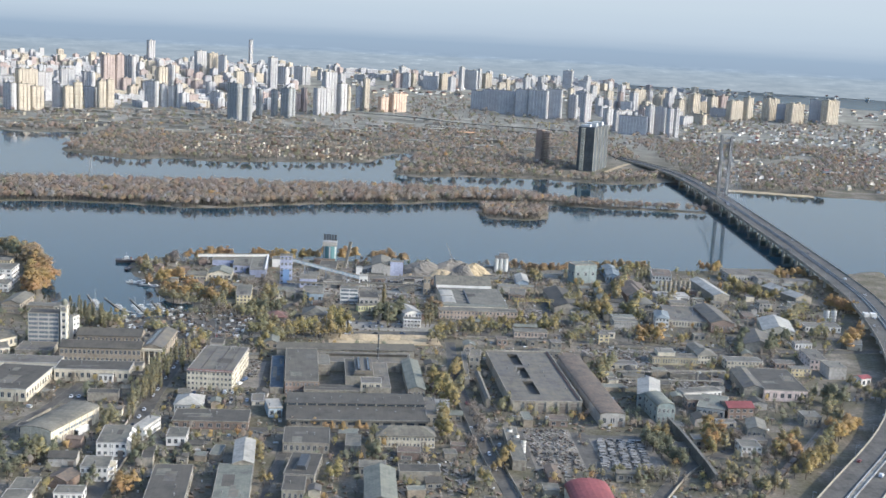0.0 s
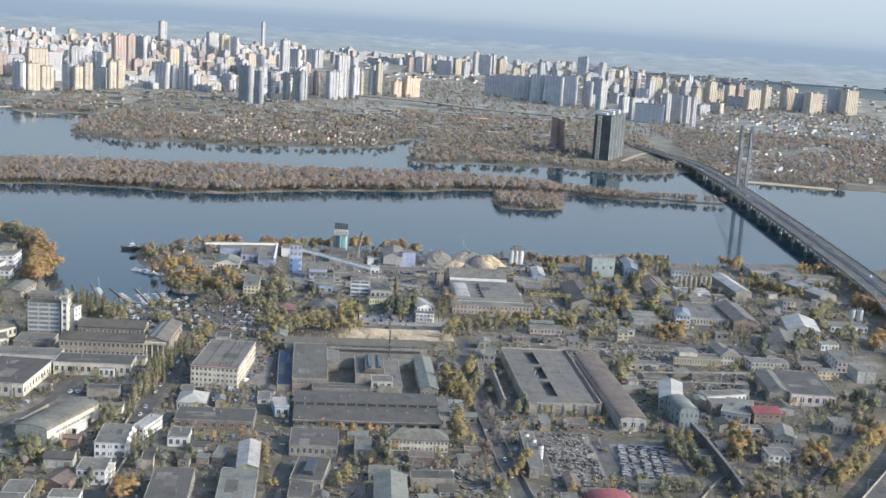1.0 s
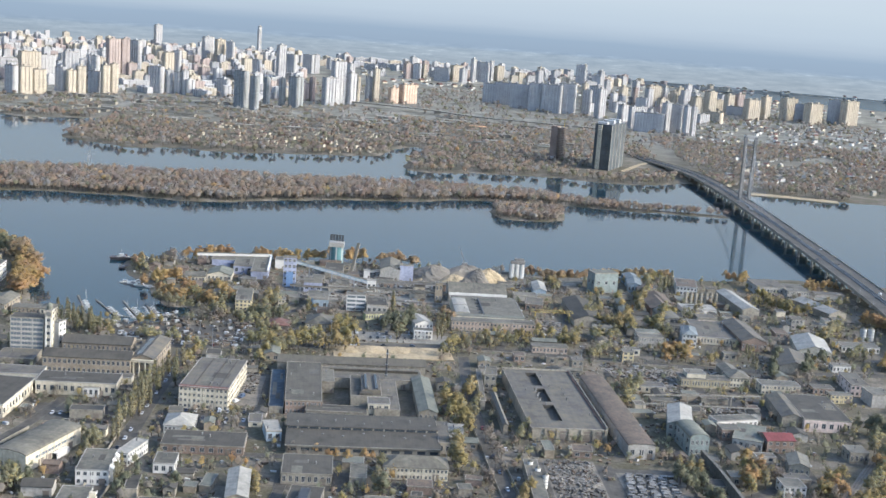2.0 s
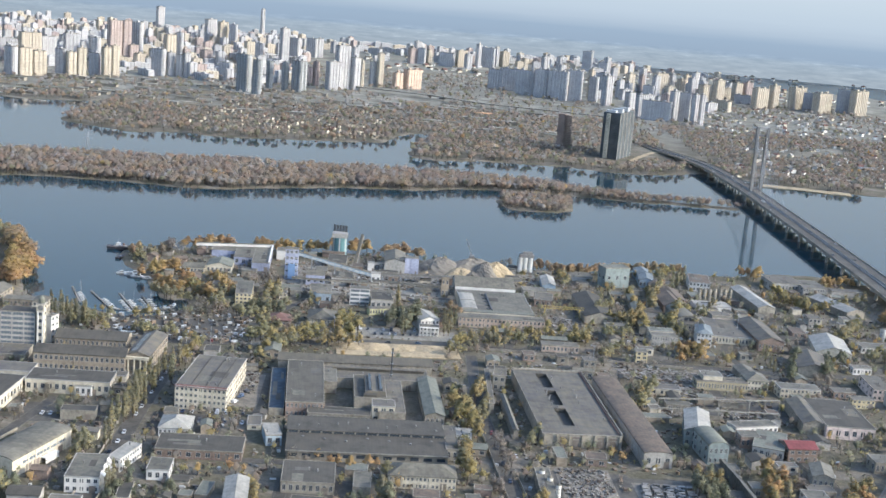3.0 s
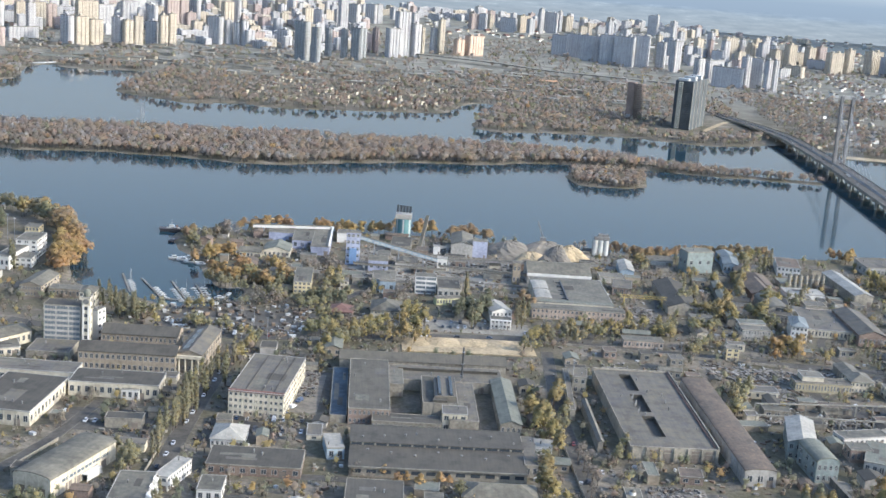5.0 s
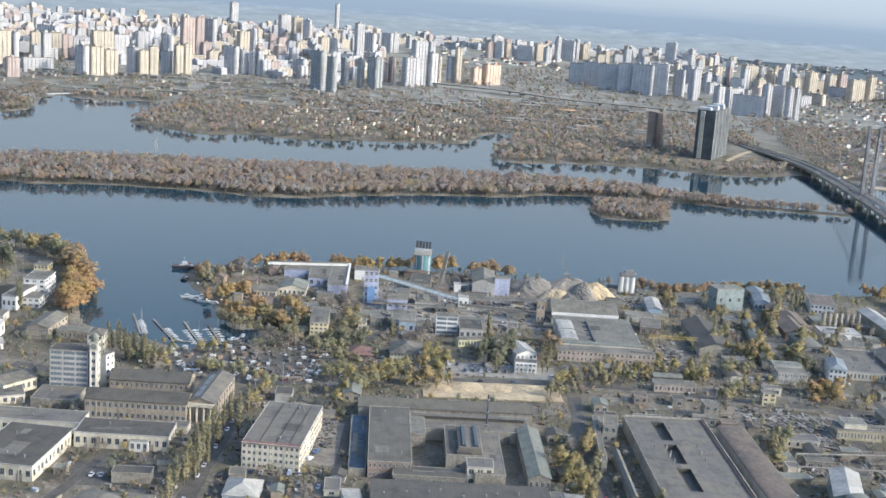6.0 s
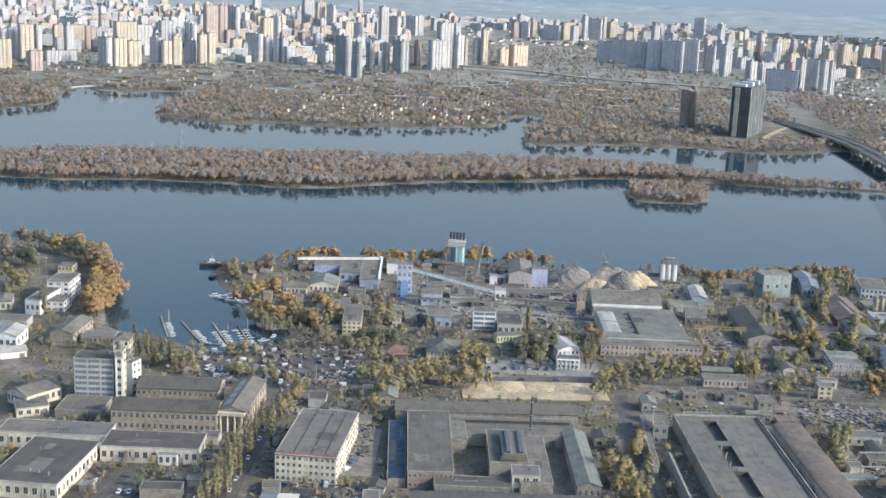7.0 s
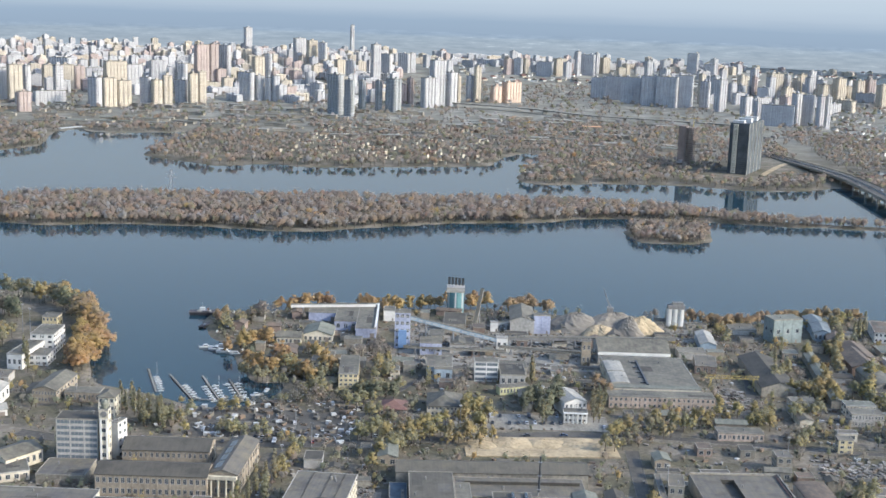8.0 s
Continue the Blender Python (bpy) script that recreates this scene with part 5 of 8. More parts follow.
def trees(x0, y0, x1, y1, n, kind, tall):
    """A run of trees between two spots; far from the street they are gathered into one grove."""
    for k in range(n):
        t = (k + r_n.uniform(0.2, 0.8)) / n
        x, y = x0 + (x1 - x0) * t + r_n.normal(0, 1.8), y0 + (y1 - y0) * t + r_n.normal(0, 4.0)
        sc, v = tall / 10 * r_n.uniform(1.05, 1.6), int(r_n.integers(3))
        if x < -280:
            sc *= 1.15
        wide = sc * (r_n.uniform(0.95, 1.3) if kind in "OR" else r_n.uniform(0.80, 1.12))
        trunk, crown, q, idx, qn, hull, hn, hm = tree_meshes(kind, v)
        turn = r_n.uniform(0, 360)
        if y < 705:
            root = thing("poplar" if kind == "P" else "tree", TREE_WORDS[kind], "tree", x, y, turn, 0, "trees among the works")
            root.scale = (wide, wide, sc)
            part("trunk", trunk, root)
            part("crown", crown, root)
        else:
            c, s_ = math.cos(radians(turn)), math.sin(radians(turn))

            def turned(a, kx, kz, ox, oy):
                return np.stack([(a[..., 0] * c - a[..., 1] * s_) * kx + ox, (a[..., 0] * s_ + a[..., 1] * c) * kx + oy, a[..., 2] * kz], -1)

            keep = r_n.random(len(q) // 4) < 0.46
            vq = q.reshape(-1, 4, 3)[keep]
            mid = vq.mean(1, keepdims=True)
            vq = (mid + (vq - mid) * 1.28).reshape(-1, 3)
            tq = np.array([(x - 0.2, y, -0.4), (x + 0.2, y, -0.4), (x + 0.12, y, 6 * sc), (x - 0.12, y, 6 * sc)])
            GROVE.setdefault(kind, []).append((
                np.vstack([turned(vq, wide, sc, x, y), tq]), np.append(idx[keep], 2),
                np.vstack([turned(qn.reshape(-1, 4, 3)[keep].reshape(-1, 3), 1, 1, 0, 0), np.tile((0.0, -1.0, 0.0), (4, 1))]),
                turned(hull, wide, sc, x, y), turned(hn, 1, 1, 0, 0), hm))


trees(-153, 529, -155, 622, 13, "P", 12)
trees(-152, 554, -153, 655, 12, "P", 12)
trees(-145, 677, -144, 714, 4, "Y", 8)
trees(-192, 436, -175, 467, 9, "G", 8)
trees(-259, 547, -262, 590, 6, "G", 11)
trees(-185, 474, -182, 491, 3, "G", 8)
trees(-130, 457, -127, 478, 4, "G", 8)
trees(-109, 470, -106, 481, 3, "G", 6)
trees(-128, 416, -125, 420, 2, "O", 9)
trees(-70, 495, -59, 440, 6, "Y", 7)
trees(-151, 576, -153, 599, 3, "P", 13)
trees(-204, 467, -186, 422, 4, "G", 9)
trees(-144, 421, -147, 435, 2, "G", 8)
trees(-212, 552, -206, 566, 4, "B", 6)
trees(-215, 588, -200, 600, 7, "B", 5)
trees(-209, 732, -197, 703, 4, "Y", 8)
trees(28, 601, 41, 671, 9, "Y", 10)
trees(33, 520, 35, 569, 5, "Y", 11)
trees(57, 523, 51, 594, 8, "B", 8)
trees(-7, 492, -5, 516, 3, "A", 10)
trees(-60, 527, -48, 530, 4, "B", 6)
trees(-23, 445, -24, 476, 4, "Y", 7)
trees(55, 454, 65, 489, 6, "Y", 7)
trees(17, 742, 62, 788, 12, "A", 8)
trees(65, 485, 70, 499, 4, "Y", 8)
trees(40, 597, 47, 646, 5, "A", 8)
trees(9, 481, 31, 491, 6, "B", 5)
trees(69, 570, 73, 597, 3, "A", 8)
trees(51, 487, 47, 522, 5, "B", 7)
trees(138, 655, 155, 700, 6, "A", 10)
trees(152, 533, 165, 560, 5, "G", 8)
trees(189, 519, 194, 559, 6, "Y", 9)
trees(287, 642, 300, 632, 5, "G", 12)
trees(270, 561, 294, 580, 8, "O", 9)
trees(213, 513, 240, 531, 8, "B", 7)
trees(237, 499, 256, 524, 8, "Y", 10)
trees(218, 479, 205, 461, 8, "A", 8)
trees(153, 542, 168, 496, 13, "G", 9)
trees(160, 552, 167, 508, 10, "G", 7)
trees(119, 476, 164, 478, 14, "A", 6)
trees(350, 804, 376, 845, 5, "O", 10)
trees(281, 761, 300, 803, 5, "G", 11)
trees(199, 800, 220, 841, 2, "O", 8)
trees(213, 769, 223, 796, 3, "Y", 8)
trees(246, 797, 252, 816, 2, "P", 9)
trees(124, 755, 145, 803, 8, "A", 8)
trees(309, 634, 345, 692, 8, "B", 7)
trees(269, 633, 284, 648, 5, "A", 7)
trees(197, 540, 208, 556, 4, "A", 7)
trees(170, 968, 165, 847, 10, "Y", 10)
trees(180, 907, 206, 1038, 10, "A", 10)
trees(194, 894, 210, 923, 6, "Y", 11)
trees(194, 802, 202, 783, 4, "O", 9)
trees(303, 1022, 322, 955, 16, "Y", 10)
trees(321, 867, 345, 904, 7, "A", 11)
trees(378, 946, 395, 916, 16, "O", 10)
trees(327, 810, 351, 836, 7, "A", 8)
trees(347, 794, 368, 833, 5, "O", 9)
trees(219, 1005, 230, 1055, 3, "P", 12)
trees(290, 1088, 307, 1082, 9, "O", 9)
trees(364, 1075, 398, 1089, 16, "O", 8)
trees(178, 1063, 236, 1079, 28, "R", 8)
trees(243, 772, 247, 786, 2, "P", 9)
trees(253, 748, 276, 813, 10, "G", 10)
trees(269, 752, 283, 748, 5, "B", 7)
trees(225, 809, 241, 798, 6, "B", 6)
trees(-220, 1015, -199, 1024, 9, "O", 9)
trees(-200, 1031, -179, 1033, 9, "O", 9)
trees(-157, 1029, -119, 1035, 19, "O", 9)
trees(-115, 1036, -92, 1046, 9, "O", 9)
trees(-77, 1050, -60, 1054, 9, "O", 10)
trees(-43, 1047, -22, 1056, 11, "R", 10)
trees(-16, 1056, -9, 1051, 6, "R", 8)
trees(-116, 734, -103, 756, 8, "A", 9)
trees(-96, 723, -84, 743, 8, "A", 9)
trees(-90, 744, -40, 750, 16, "Y", 9)
trees(-53, 747, -45, 789, 5, "Y", 12)
trees(-24, 806, -16, 839, 6, "G", 9)
trees(-10, 778, -9, 809, 3, "P", 12)
trees(-130, 814, -106, 830, 12, "A", 9)
trees(-86, 832, -85, 859, 2, "P", 11)
trees(-68, 827, -63, 852, 4, "B", 10)
trees(-23, 855, -21, 887, 3, "P", 11)
trees(-193, 890, -160, 836, 19, "O", 9)
trees(-180, 857, -146, 839, 12, "A", 9)
trees(-173, 906, -147, 852, 12, "O", 9)
trees(-135, 915, -115, 905, 7, "B", 7)
trees(-95, 783, -82, 766, 5, "B", 6)
trees(-208, 844, -172, 828, 12, "A", 9)
trees(-245, 945, -230, 990, 13, "A", 9)
trees(-255, 967, -250, 989, 8, "R", 7)
trees(-227, 897, -206, 931, 16, "O", 9)
trees(-207, 863, -187, 855, 12, "O", 9)
trees(-392, 1000, -356, 962, 14, "A", 12)
trees(-336, 914, -322, 874, 12, "O", 11)
trees(-13, 792, -4, 832, 8, "G", 12)
trees(-322, 860, -310, 884, 16, "O", 11)
trees(-312, 829, -305, 847, 9, "O", 11)
trees(-362, 968, -326, 922, 22, "R", 12)
trees(-402, 995, -380, 1010, 10, "Y", 12)
trees(-419, 955, -405, 967, 6, "B", 12)
trees(-382, 863, -381, 900, 8, "A", 10)
trees(-340, 826, -344, 845, 3, "P", 12)
trees(-259, 769, -218, 737, 18, "P", 12)
trees(-234, 743, -213, 758, 11, "A", 8)
trees(-194, 742, -171, 737, 10, "A", 7)
trees(-452, 1010, -444, 1022, 4, "B", 10)
trees(-340, 936, -316, 896, 11, "O", 11)
trees(54, 1035, 76, 1050, 5, "B", 7)
trees(94, 1041, 125, 1035, 17, "R", 8)
trees(116, 1029, 182, 1065, 35, "R", 8)
trees(184, 1041, 225, 1064, 9, "Y", 8)
trees(214, 1010, 229, 1052, 4, "P", 11)
trees(12, 788, 22, 812, 4, "P", 11)
trees(25, 765, 42, 791, 8, "Y", 8)
trees(47, 785, 74, 798, 8, "A", 8)
trees(74, 798, 94, 824, 6, "Y", 8)
trees(109, 805, 127, 820, 8, "A", 8)
trees(148, 865, 167, 869, 12, "Y", 10)
trees(133, 884, 152, 924, 8, "A", 9)
trees(184, 873, 195, 846, 10, "A", 9)
trees(121, 765, 135, 793, 6, "B", 9)
trees(180, 782, 196, 803, 6, "O", 9)
trees(112, 978, 121, 1004, 3, "A", 9)
trees(184, 979, 194, 959, 8, "Y", 8)
trees(115, 963, 142, 969, 6, "B", 7)
trees(141, 915, 153, 961, 3, "P", 11)
trees(161, 863, 205, 1007, 5, "Y", 11)
trees(184, 850, 213, 929, 4, "Y", 11)
trees(292, 987, 334, 956, 14, "Y", 10)
trees(326, 876, 350, 920, 4, "A", 10)
trees(378, 941, 400, 920, 11, "O", 9)
trees(346, 787, 368, 823, 4, "O", 9)
trees(133, 669, 154, 708, 6, "A", 10)
trees(186, 529, 201, 562, 4, "O", 9)
trees(224, 522, 248, 552, 6, "Y", 9)
trees(248, 518, 285, 591, 8, "A", 11)
trees(31, 559, 36, 524, 4, "A", 10)
trees(26, 638, 42, 582, 6, "Y", 11)
trees(47, 792, 125, 823, 9, "Y", 9)
trees(133, 814, 158, 832, 6, "A", 10)
trees(210, 870, 244, 959, 5, "A", 10)
trees(345, 973, 395, 1033, 8, "A", 9)
trees(-98, 690, -101, 753, 5, "Y", 10)
trees(-95, 744, -41, 797, 14, "Y", 10)
trees(-149, 577, -146, 683, 8, "P", 12)
trees(-147, 664, -143, 693, 4, "Y", 9)
trees(-159, 510, -159, 534, 3, "A", 9)
trees(-45, 531, -8, 535, 6, "O", 6)
trees(-10, 472, 0, 494, 3, "G", 11)
trees(289, 648, 277, 576, 5, "A", 10)
trees(274, 575, 293, 592, 5, "O", 9)
trees(227, 537, 241, 531, 6, "O", 8)
trees(232, 491, 254, 517, 7, "Y", 9)
trees(184, 477, 206, 473, 7, "A", 8)
trees(140, 481, 167, 471, 6, "B", 7)
trees(157, 552, 162, 536, 4, "Y", 8)
trees(193, 567, 191, 528, 5, "O", 9)
trees(204, 542, 214, 552, 3, "B", 7)
trees(315, 675, 330, 644, 6, "A", 9)
trees(-197, 458, -178, 469, 6, "A", 10)
trees(-175, 547, -154, 509, 5, "A", 9)
trees(-134, 467, -131, 484, 3, "P", 11)
trees(-121, 473, -107, 471, 5, "G", 5)
trees(-130, 418, -124, 422, 2, "O", 9)
trees(-205, 784, -135, 794, 9, "B", 7)
trees(-185, 743, -138, 724, 8, "A", 7)
trees(-204, 769, -184, 780, 4, "Y", 8)
trees(-125, 784, -95, 774, 6, "A", 9)
trees(-166, 806, -142, 800, 6, "B", 9)
trees(-158, 822, -143, 812, 5, "A", 9)
trees(-138, 800, -114, 806, 7, "A", 8)
trees(-124, 812, -100, 822, 6, "G", 9)
trees(-120, 836, -112, 872, 6, "A", 10)
trees(-143, 885, -124, 908, 8, "B", 10)
trees(-120, 868, -117, 884, 3, "Y", 9)
trees(-232, 972, -218, 986, 5, "B", 12)
trees(-58, 793, -50, 802, 3, "Y", 11)
trees(16, 800, 24, 828, 3, "P", 12)
trees(24, 838, 19, 860, 4, "R", 9)
trees(-24, 812, -14, 822, 4, "G", 10)
trees(-21, 862, -22, 870, 2, "P", 12)
trees(112, 1000, 118, 1012, 4, "Y", 10)
trees(104, 800, 120, 806, 4, "Y", 9)
trees(60, 806, 90, 812, 5, "B", 8)
trees(-442, 1020, -405, 1004, 8, "A", 12)
trees(-440, 985, -420, 950, 8, "B", 12)
trees(-414, 962, -396, 940, 6, "G", 11)
trees(-402, 908, -386, 890, 4, "Y", 11)
trees(-372, 992, -350, 966, 6, "O", 12)
GROVE_NAMES = {"P": "poplar_grove", "Y": "yellow_grove", "A": "olive_grove", "G": "green_grove", "O": "orange_grove", "B": "bare_grove", "R": "rusty_grove"}
for kind, bits in GROVE.items():
    q, qm, qn, hull, hn, hm = (np.concatenate(a) for a in zip(*bits))
    me = leaf_mesh(GROVE_NAMES[kind], hull, hn, hm, q, qn, qm, [*LEAF[kind], "bark"])
    tagged(new(GROVE_NAMES[kind], me), TREE_WORDS[kind].replace("tree", "trees").replace("poplar", "poplars") + " along the waterside", "trees", kind="stuff")


# ---- works, sheds and houses on the near bank ----
def machine_hall(x, y, w, d, yaw):
    """A long two-level hall: the rear half stands higher, with a row of dark clerestory panes over the lower front roof."""
    root = thing("hall", "long low machine hall with a stepped dark felt roof", "building", x, y, yaw)
    FOOT.append((x, y, w, d, yaw))
    h = d / 2

    def run(name, profile, mat, x0, x1, label=""):
        b = Mesher()
        b.prism([(a, z) for a, z in profile], -x1, -x0)
        b.v = [(-v, u, z) for u, v, z in b.v]
        return part(name, b.mesh(name, mat), root, label)
    run("wall", [(-h, -0.4), (h, -0.4), (h, 7.3), (-1.2, 8.2), (-1.2, 6.6), (-h, 5.1)], "concrete", -w / 2, w / 2)
    run("roof", [(-1.5, 8.25), (h + 0.5, 7.3), (h + 0.5, 7.65), (-1.5, 8.6)], "bitumen", -w / 2 - 0.4, w / 2 + 0.4)
    run("roof", [(-h - 0.6, 5.1), (-1.25, 6.62), (-1.25, 6.95), (-h - 0.6, 5.45)], "bitumen", -w / 2 - 0.4, w / 2 + 0.4)
    run("eaves_board", [(-h - 0.95, 4.75), (-h - 0.62, 4.75), (-h - 0.62, 5.5), (-h - 0.95, 5.5)], "kerbstone", -w / 2 - 0.4, w / 2 + 0.4, "pale weathered eaves board")
    n = 14
    for k in range(n):
        q = Mesher()
        q.box(-w / n * 0.42, -0.08, 0, w / n * 0.42, 0.1, 1.05)
        part("window", q.mesh("window", "pane"), root, m=pose(-w / 2 + (k + 0.5) * w / n, -1.3, 7.05))
    for k in range(9):
        part("vent", vent_mesh(), root, m=pose(-w * 0.43 + k * w * 0.105 + (k % 3) * 1.7, 5.0 + 2.2 * (k % 4), 7.9))
    for k in range(7):
        part("vent", vent_mesh(), root, m=pose(-w * 0.40 + k * w * 0.135, -6.0 - 2.5 * (k % 3), 6.1) @ Matrix.Diagonal((1.4, 1.4, 0.7, 1)))
    for k in range(12):
        q = Mesher()
        q.box(-2.2, -0.1, 0, 2.2, 0.04, 1.7)
        part("window", q.mesh("window", "pane"), root, m=pose(-w / 2 + (k + 0.5) * w / 12, -h - 0.03, 2.0))
    return root


building("industrial_building", "cream four-storey factory block with rows of windows", -116.9, 627.8, 29.0, 61.7, 13.50, -0.6, "cream", "felt", "flat", (4, 11, 14))
building("workshop", "cream workshop wing with a dark flat roof", -237.0, 583.0, 33.0, 52.0, 8.00, -0.8, "cream", "bitumen", "flat", (1, 8, 11))
building("workshop", "long rear range of the cream workshops", -247.5, 622.5, 54.0, 17.0, 8.10, 4.0, "cream", "felt", "flat", (1, 12, 2))
building("workshop", "long cream workshop wing beside a yard", -195.9, 616.0, 47.3, 20.7, 8.17, 5.0, "cream", "bitumen", "flat", (1, 12, 4))
building("industrial_building", "small white rendered outbuilding", -186.2, 610.8, 9.4, 12.5, 6.00, 5.0, "white", "slate", "flat", (1, 3, 2))
building("hall", "cream assembly hall with a shallow curved roof", -184.2, 506.6, 19.2, 49.6, 9.00, -15.2, "cream", "slate", "vault", rise=2.0)
building("house", "small white house with a hipped tin roof", -122.6, 562.4, 16.1, 19.5, 5.00, 5.0, "white", "tin", "hip", (1, 7, 3))
building("store", "long low dark-roofed store", -103.6, 535.0, 43.7, 22.4, 5.17, 5.0, "brick", "bitumen", "flat", (1, 9, 3))
building("industrial_building", "white rendered two-room annexe", -116.5, 501.3, 10.8, 16.0, 5.50, 5.0, "white", "slate", "flat", (1, 3, 2))
building("office_block", "white office wing with a band of windows", -136.7, 511.0, 7.1, 22.8, 7.00, -12.3, "white", "tin", "flat", (2, 2, 9))
building("office_block", "pale office block with white stair bays", -147.5, 485.9, 15.9, 29.3, 8.00, 6.0, "white", "slate", "flat", (2, 5, 5))
building("industrial_building", "grey rendered block with white end wall", -145.5, 442.1, 13.9, 16.1, 8.00, 5.0, "white", "slate", "flat", (2, 5, 4))
building("shed", "low brick shed under a rusty roof", -158.8, 429.2, 12.1, 13.7, 4.50, -15.1, "brick", "rust", "gable")
building("hall", "long factory hall with a flat grey roof", -103.4, 420.2, 19.5, 52.3, 7.00, 6.4, "concrete", "bitumen", "flat", (1, 4, 14))
building("hall", "long factory hall with a worn grey roof", -71.9, 424.6, 17.7, 52.7, 7.17, 6.3, "concrete", "moss", "flat", (1, 4, 14))
building("shed", "tin-roofed gabled shed by the yard", -73.5, 468.3, 10.6, 36.1, 8.00, 7.4, "concrete", "tin", "gable")
building("store", "cream brick store with a flat roof", -196.6, 461.0, 22.5, 14.3, 6.00, -18.3, "cream", "slate", "flat", (1, 5, 2))
building("garage", "low grey garage row", -173.2, 413.0, 12.1, 19.5, 5.00, 5.0, "concrete", "slate", "flat")
building("garage", "garage row with white doors", -149.8, 410.4, 14.0, 9.9, 5.00, 5.0, "white", "slate", "flat", (1, 5, 2))
building("office_block", "nine-storey office slab with banded windows", -250.7, 686.6, 21.4, 12.6, 25.00, 5.0, "grey", "bitumen", "flat", (8, 1, 1), bands=1)
building("tower", "pale stair tower with a cupola beside the office slab", -236.2, 683.0, 4.8, 5.5, 31.00, 5.0, "cream", "slate", "flat", (7, 1, 1), dome=1)
building("office_block", "white end block beside the office slab", -233.7, 696.8, 7.5, 4.0, 20.00, 71.7, "white", "slate", "flat", (5, 2, 2))
building("industrial_building", "three-storey brick works with pilasters", -205.7, 692.6, 44.3, 19.4, 10.00, 5.0, "ochre", "bitumen", "gable", (2, 16, 3))
building("industrial_building", "three-storey brick works with tall windows", -201.7, 655.9, 54.1, 18.6, 11.00, 5.0, "ochre", "bitumen", "gable", (2, 18, 3))
building("industrial_building", "pavilion block with a columned front", -167.8, 678.3, 14.5, 49.3, 11.17, 0.8, "ochre", "felt", "gable", (2, 5, 9))
building("store", "cream garden-side store by the yard", -278.6, 663.9, 16.4, 21.6, 5.00, 28.1, "cream", "slate", "flat", (1, 4, 3))
building("shed", "low shed with mossy felt roof", -250.2, 665.5, 24.1, 22.2, 5.17, 5.0, "concrete", "felt", "flat")
building("store", "pale blue metal-clad store", -71.0, 561.1, 8.4, 18.6, 6.00, 15.3, "bluewash", "tin", "flat", (1, 2, 2))
building("shed", "narrow low shed with a dark blue roof", -79.3, 637.4, 8.4, 75.5, 4.20, 7.2, "concrete", "blue_shaded", "flat")
building("garage", "low white-walled garage by the yard", -172.4, 399.1, 12.5, 15.4, 5.17, 5.0, "white", "slate", "flat")
building("industrial_building", "brick foundry block with a felt roof", -63.5, 640.0, 21.5, 80.0, 9.00, 7.0, "brick", "tar", "flat", (2, 9, 8))
building("industrial_building", "long rear wing of the foundry", -38.5, 693.5, 97.0, 16.5, 8.00, 7.3, "concrete", "tar", "gable")
building("industrial_building", "foundry core block under twin dark roof lights", -25.0, 639.0, 18.5, 42.0, 9.00, 6.0, "concrete", "tar", "flat")
building("office_block", "foundry office pavilion with cream front", -14.6, 607.5, 13.0, 12.0, 10.00, 5.0, "cream", "felt", "flat", (2, 3, 2))
building("industrial_building", "long foundry side wing with patched roof", 11.6, 635.5, 11.0, 68.0, 7.00, 6.2, "concrete", "moss", "gable", (1, 4, 8))
building("industrial_building", "front range of the foundry with small panes", -38.9, 599.5, 35.4, 11.6, 6.00, 5.0, "concrete", "bitumen", "flat", (1, 22, 2))
machine_hall(-20.5, 562.0, 84.0, 46.0, 6.5)
building("hall", "end bay of the machine hall", 24.6, 570.0, 6.5, 36.0, 6.50, 4.0, "concrete", "felt", "flat", (1, 2, 4))
building("office_block", "cream two-storey office row", 11.2, 517.7, 33.2, 16.5, 7.00, 5.0, "cream", "slate", "hip", (2, 16, 3))
building("store", "grey-roofed store with grey walls", -44.3, 506.1, 25.7, 27.7, 6.00, 5.0, "concrete", "bitumen", "flat", (1, 8, 4))
building("workshop", "dark flat-roofed workshop by the yard", -40.6, 459.9, 16.1, 32.3, 6.00, -1.3, "concrete", "bitumen", "flat", (1, 5, 4), lantern=1)
building("workshop", "dark workshop annexe by the yard", -41.8, 430.7, 11.1, 20.2, 6.17, 2.9, "concrete", "bitumen", "flat", (1, 4, 3))
building("hall", "long hall with a pale green-grey roof", 1.8, 433.0, 15.9, 45.9, 7.00, 4.4, "concrete", "moss", "gable", (1, 4, 10))
building("terrace", "row of dark lean-to sheds", 20.9, 464.8, 21.8, 11.3, 5.00, 5.0, "concrete", "bitumen", "flat")
building("shed", "white-roofed yard shed by the yard", 30.8, 583.8, 10.7, 18.3, 4.00, -2.3, "white", "tin", "flat")
building("hall", "large press hall with three roof slots", 91.0, 646.2, 45.2, 118.1, 8.00, 6.5, "concrete", "felt", "flat", slots=3)
building("shed", "long rusty barrel-roofed rolling shed", 128.9, 632.7, 15.8, 132.9, 8.17, 6.9, "grey", "rust", "vault", (1, 3, 0), rise=1.2)
building("shed", "batching shed beside three white tanks", 73.8, 509.6, 7.4, 56.2, 6.00, 3.3, "concrete", "slate", "flat")
building("gallery", "narrow roofed conveyor gallery", 58.0, 621.5, 2.6, 61.0, 6.00, 5.6, "concrete", "felt", "gable")
building("gallery", "narrow pipe gallery by the yard", 47.0, 668.7, 2.8, 69.2, 6.17, 1.9, "concrete", "felt", "flat")
building("house", "square concrete hopper house", 53.7, 686.5, 7.7, 15.9, 10.00, -3.1, "concrete", "felt", "flat", (2, 2, 2))
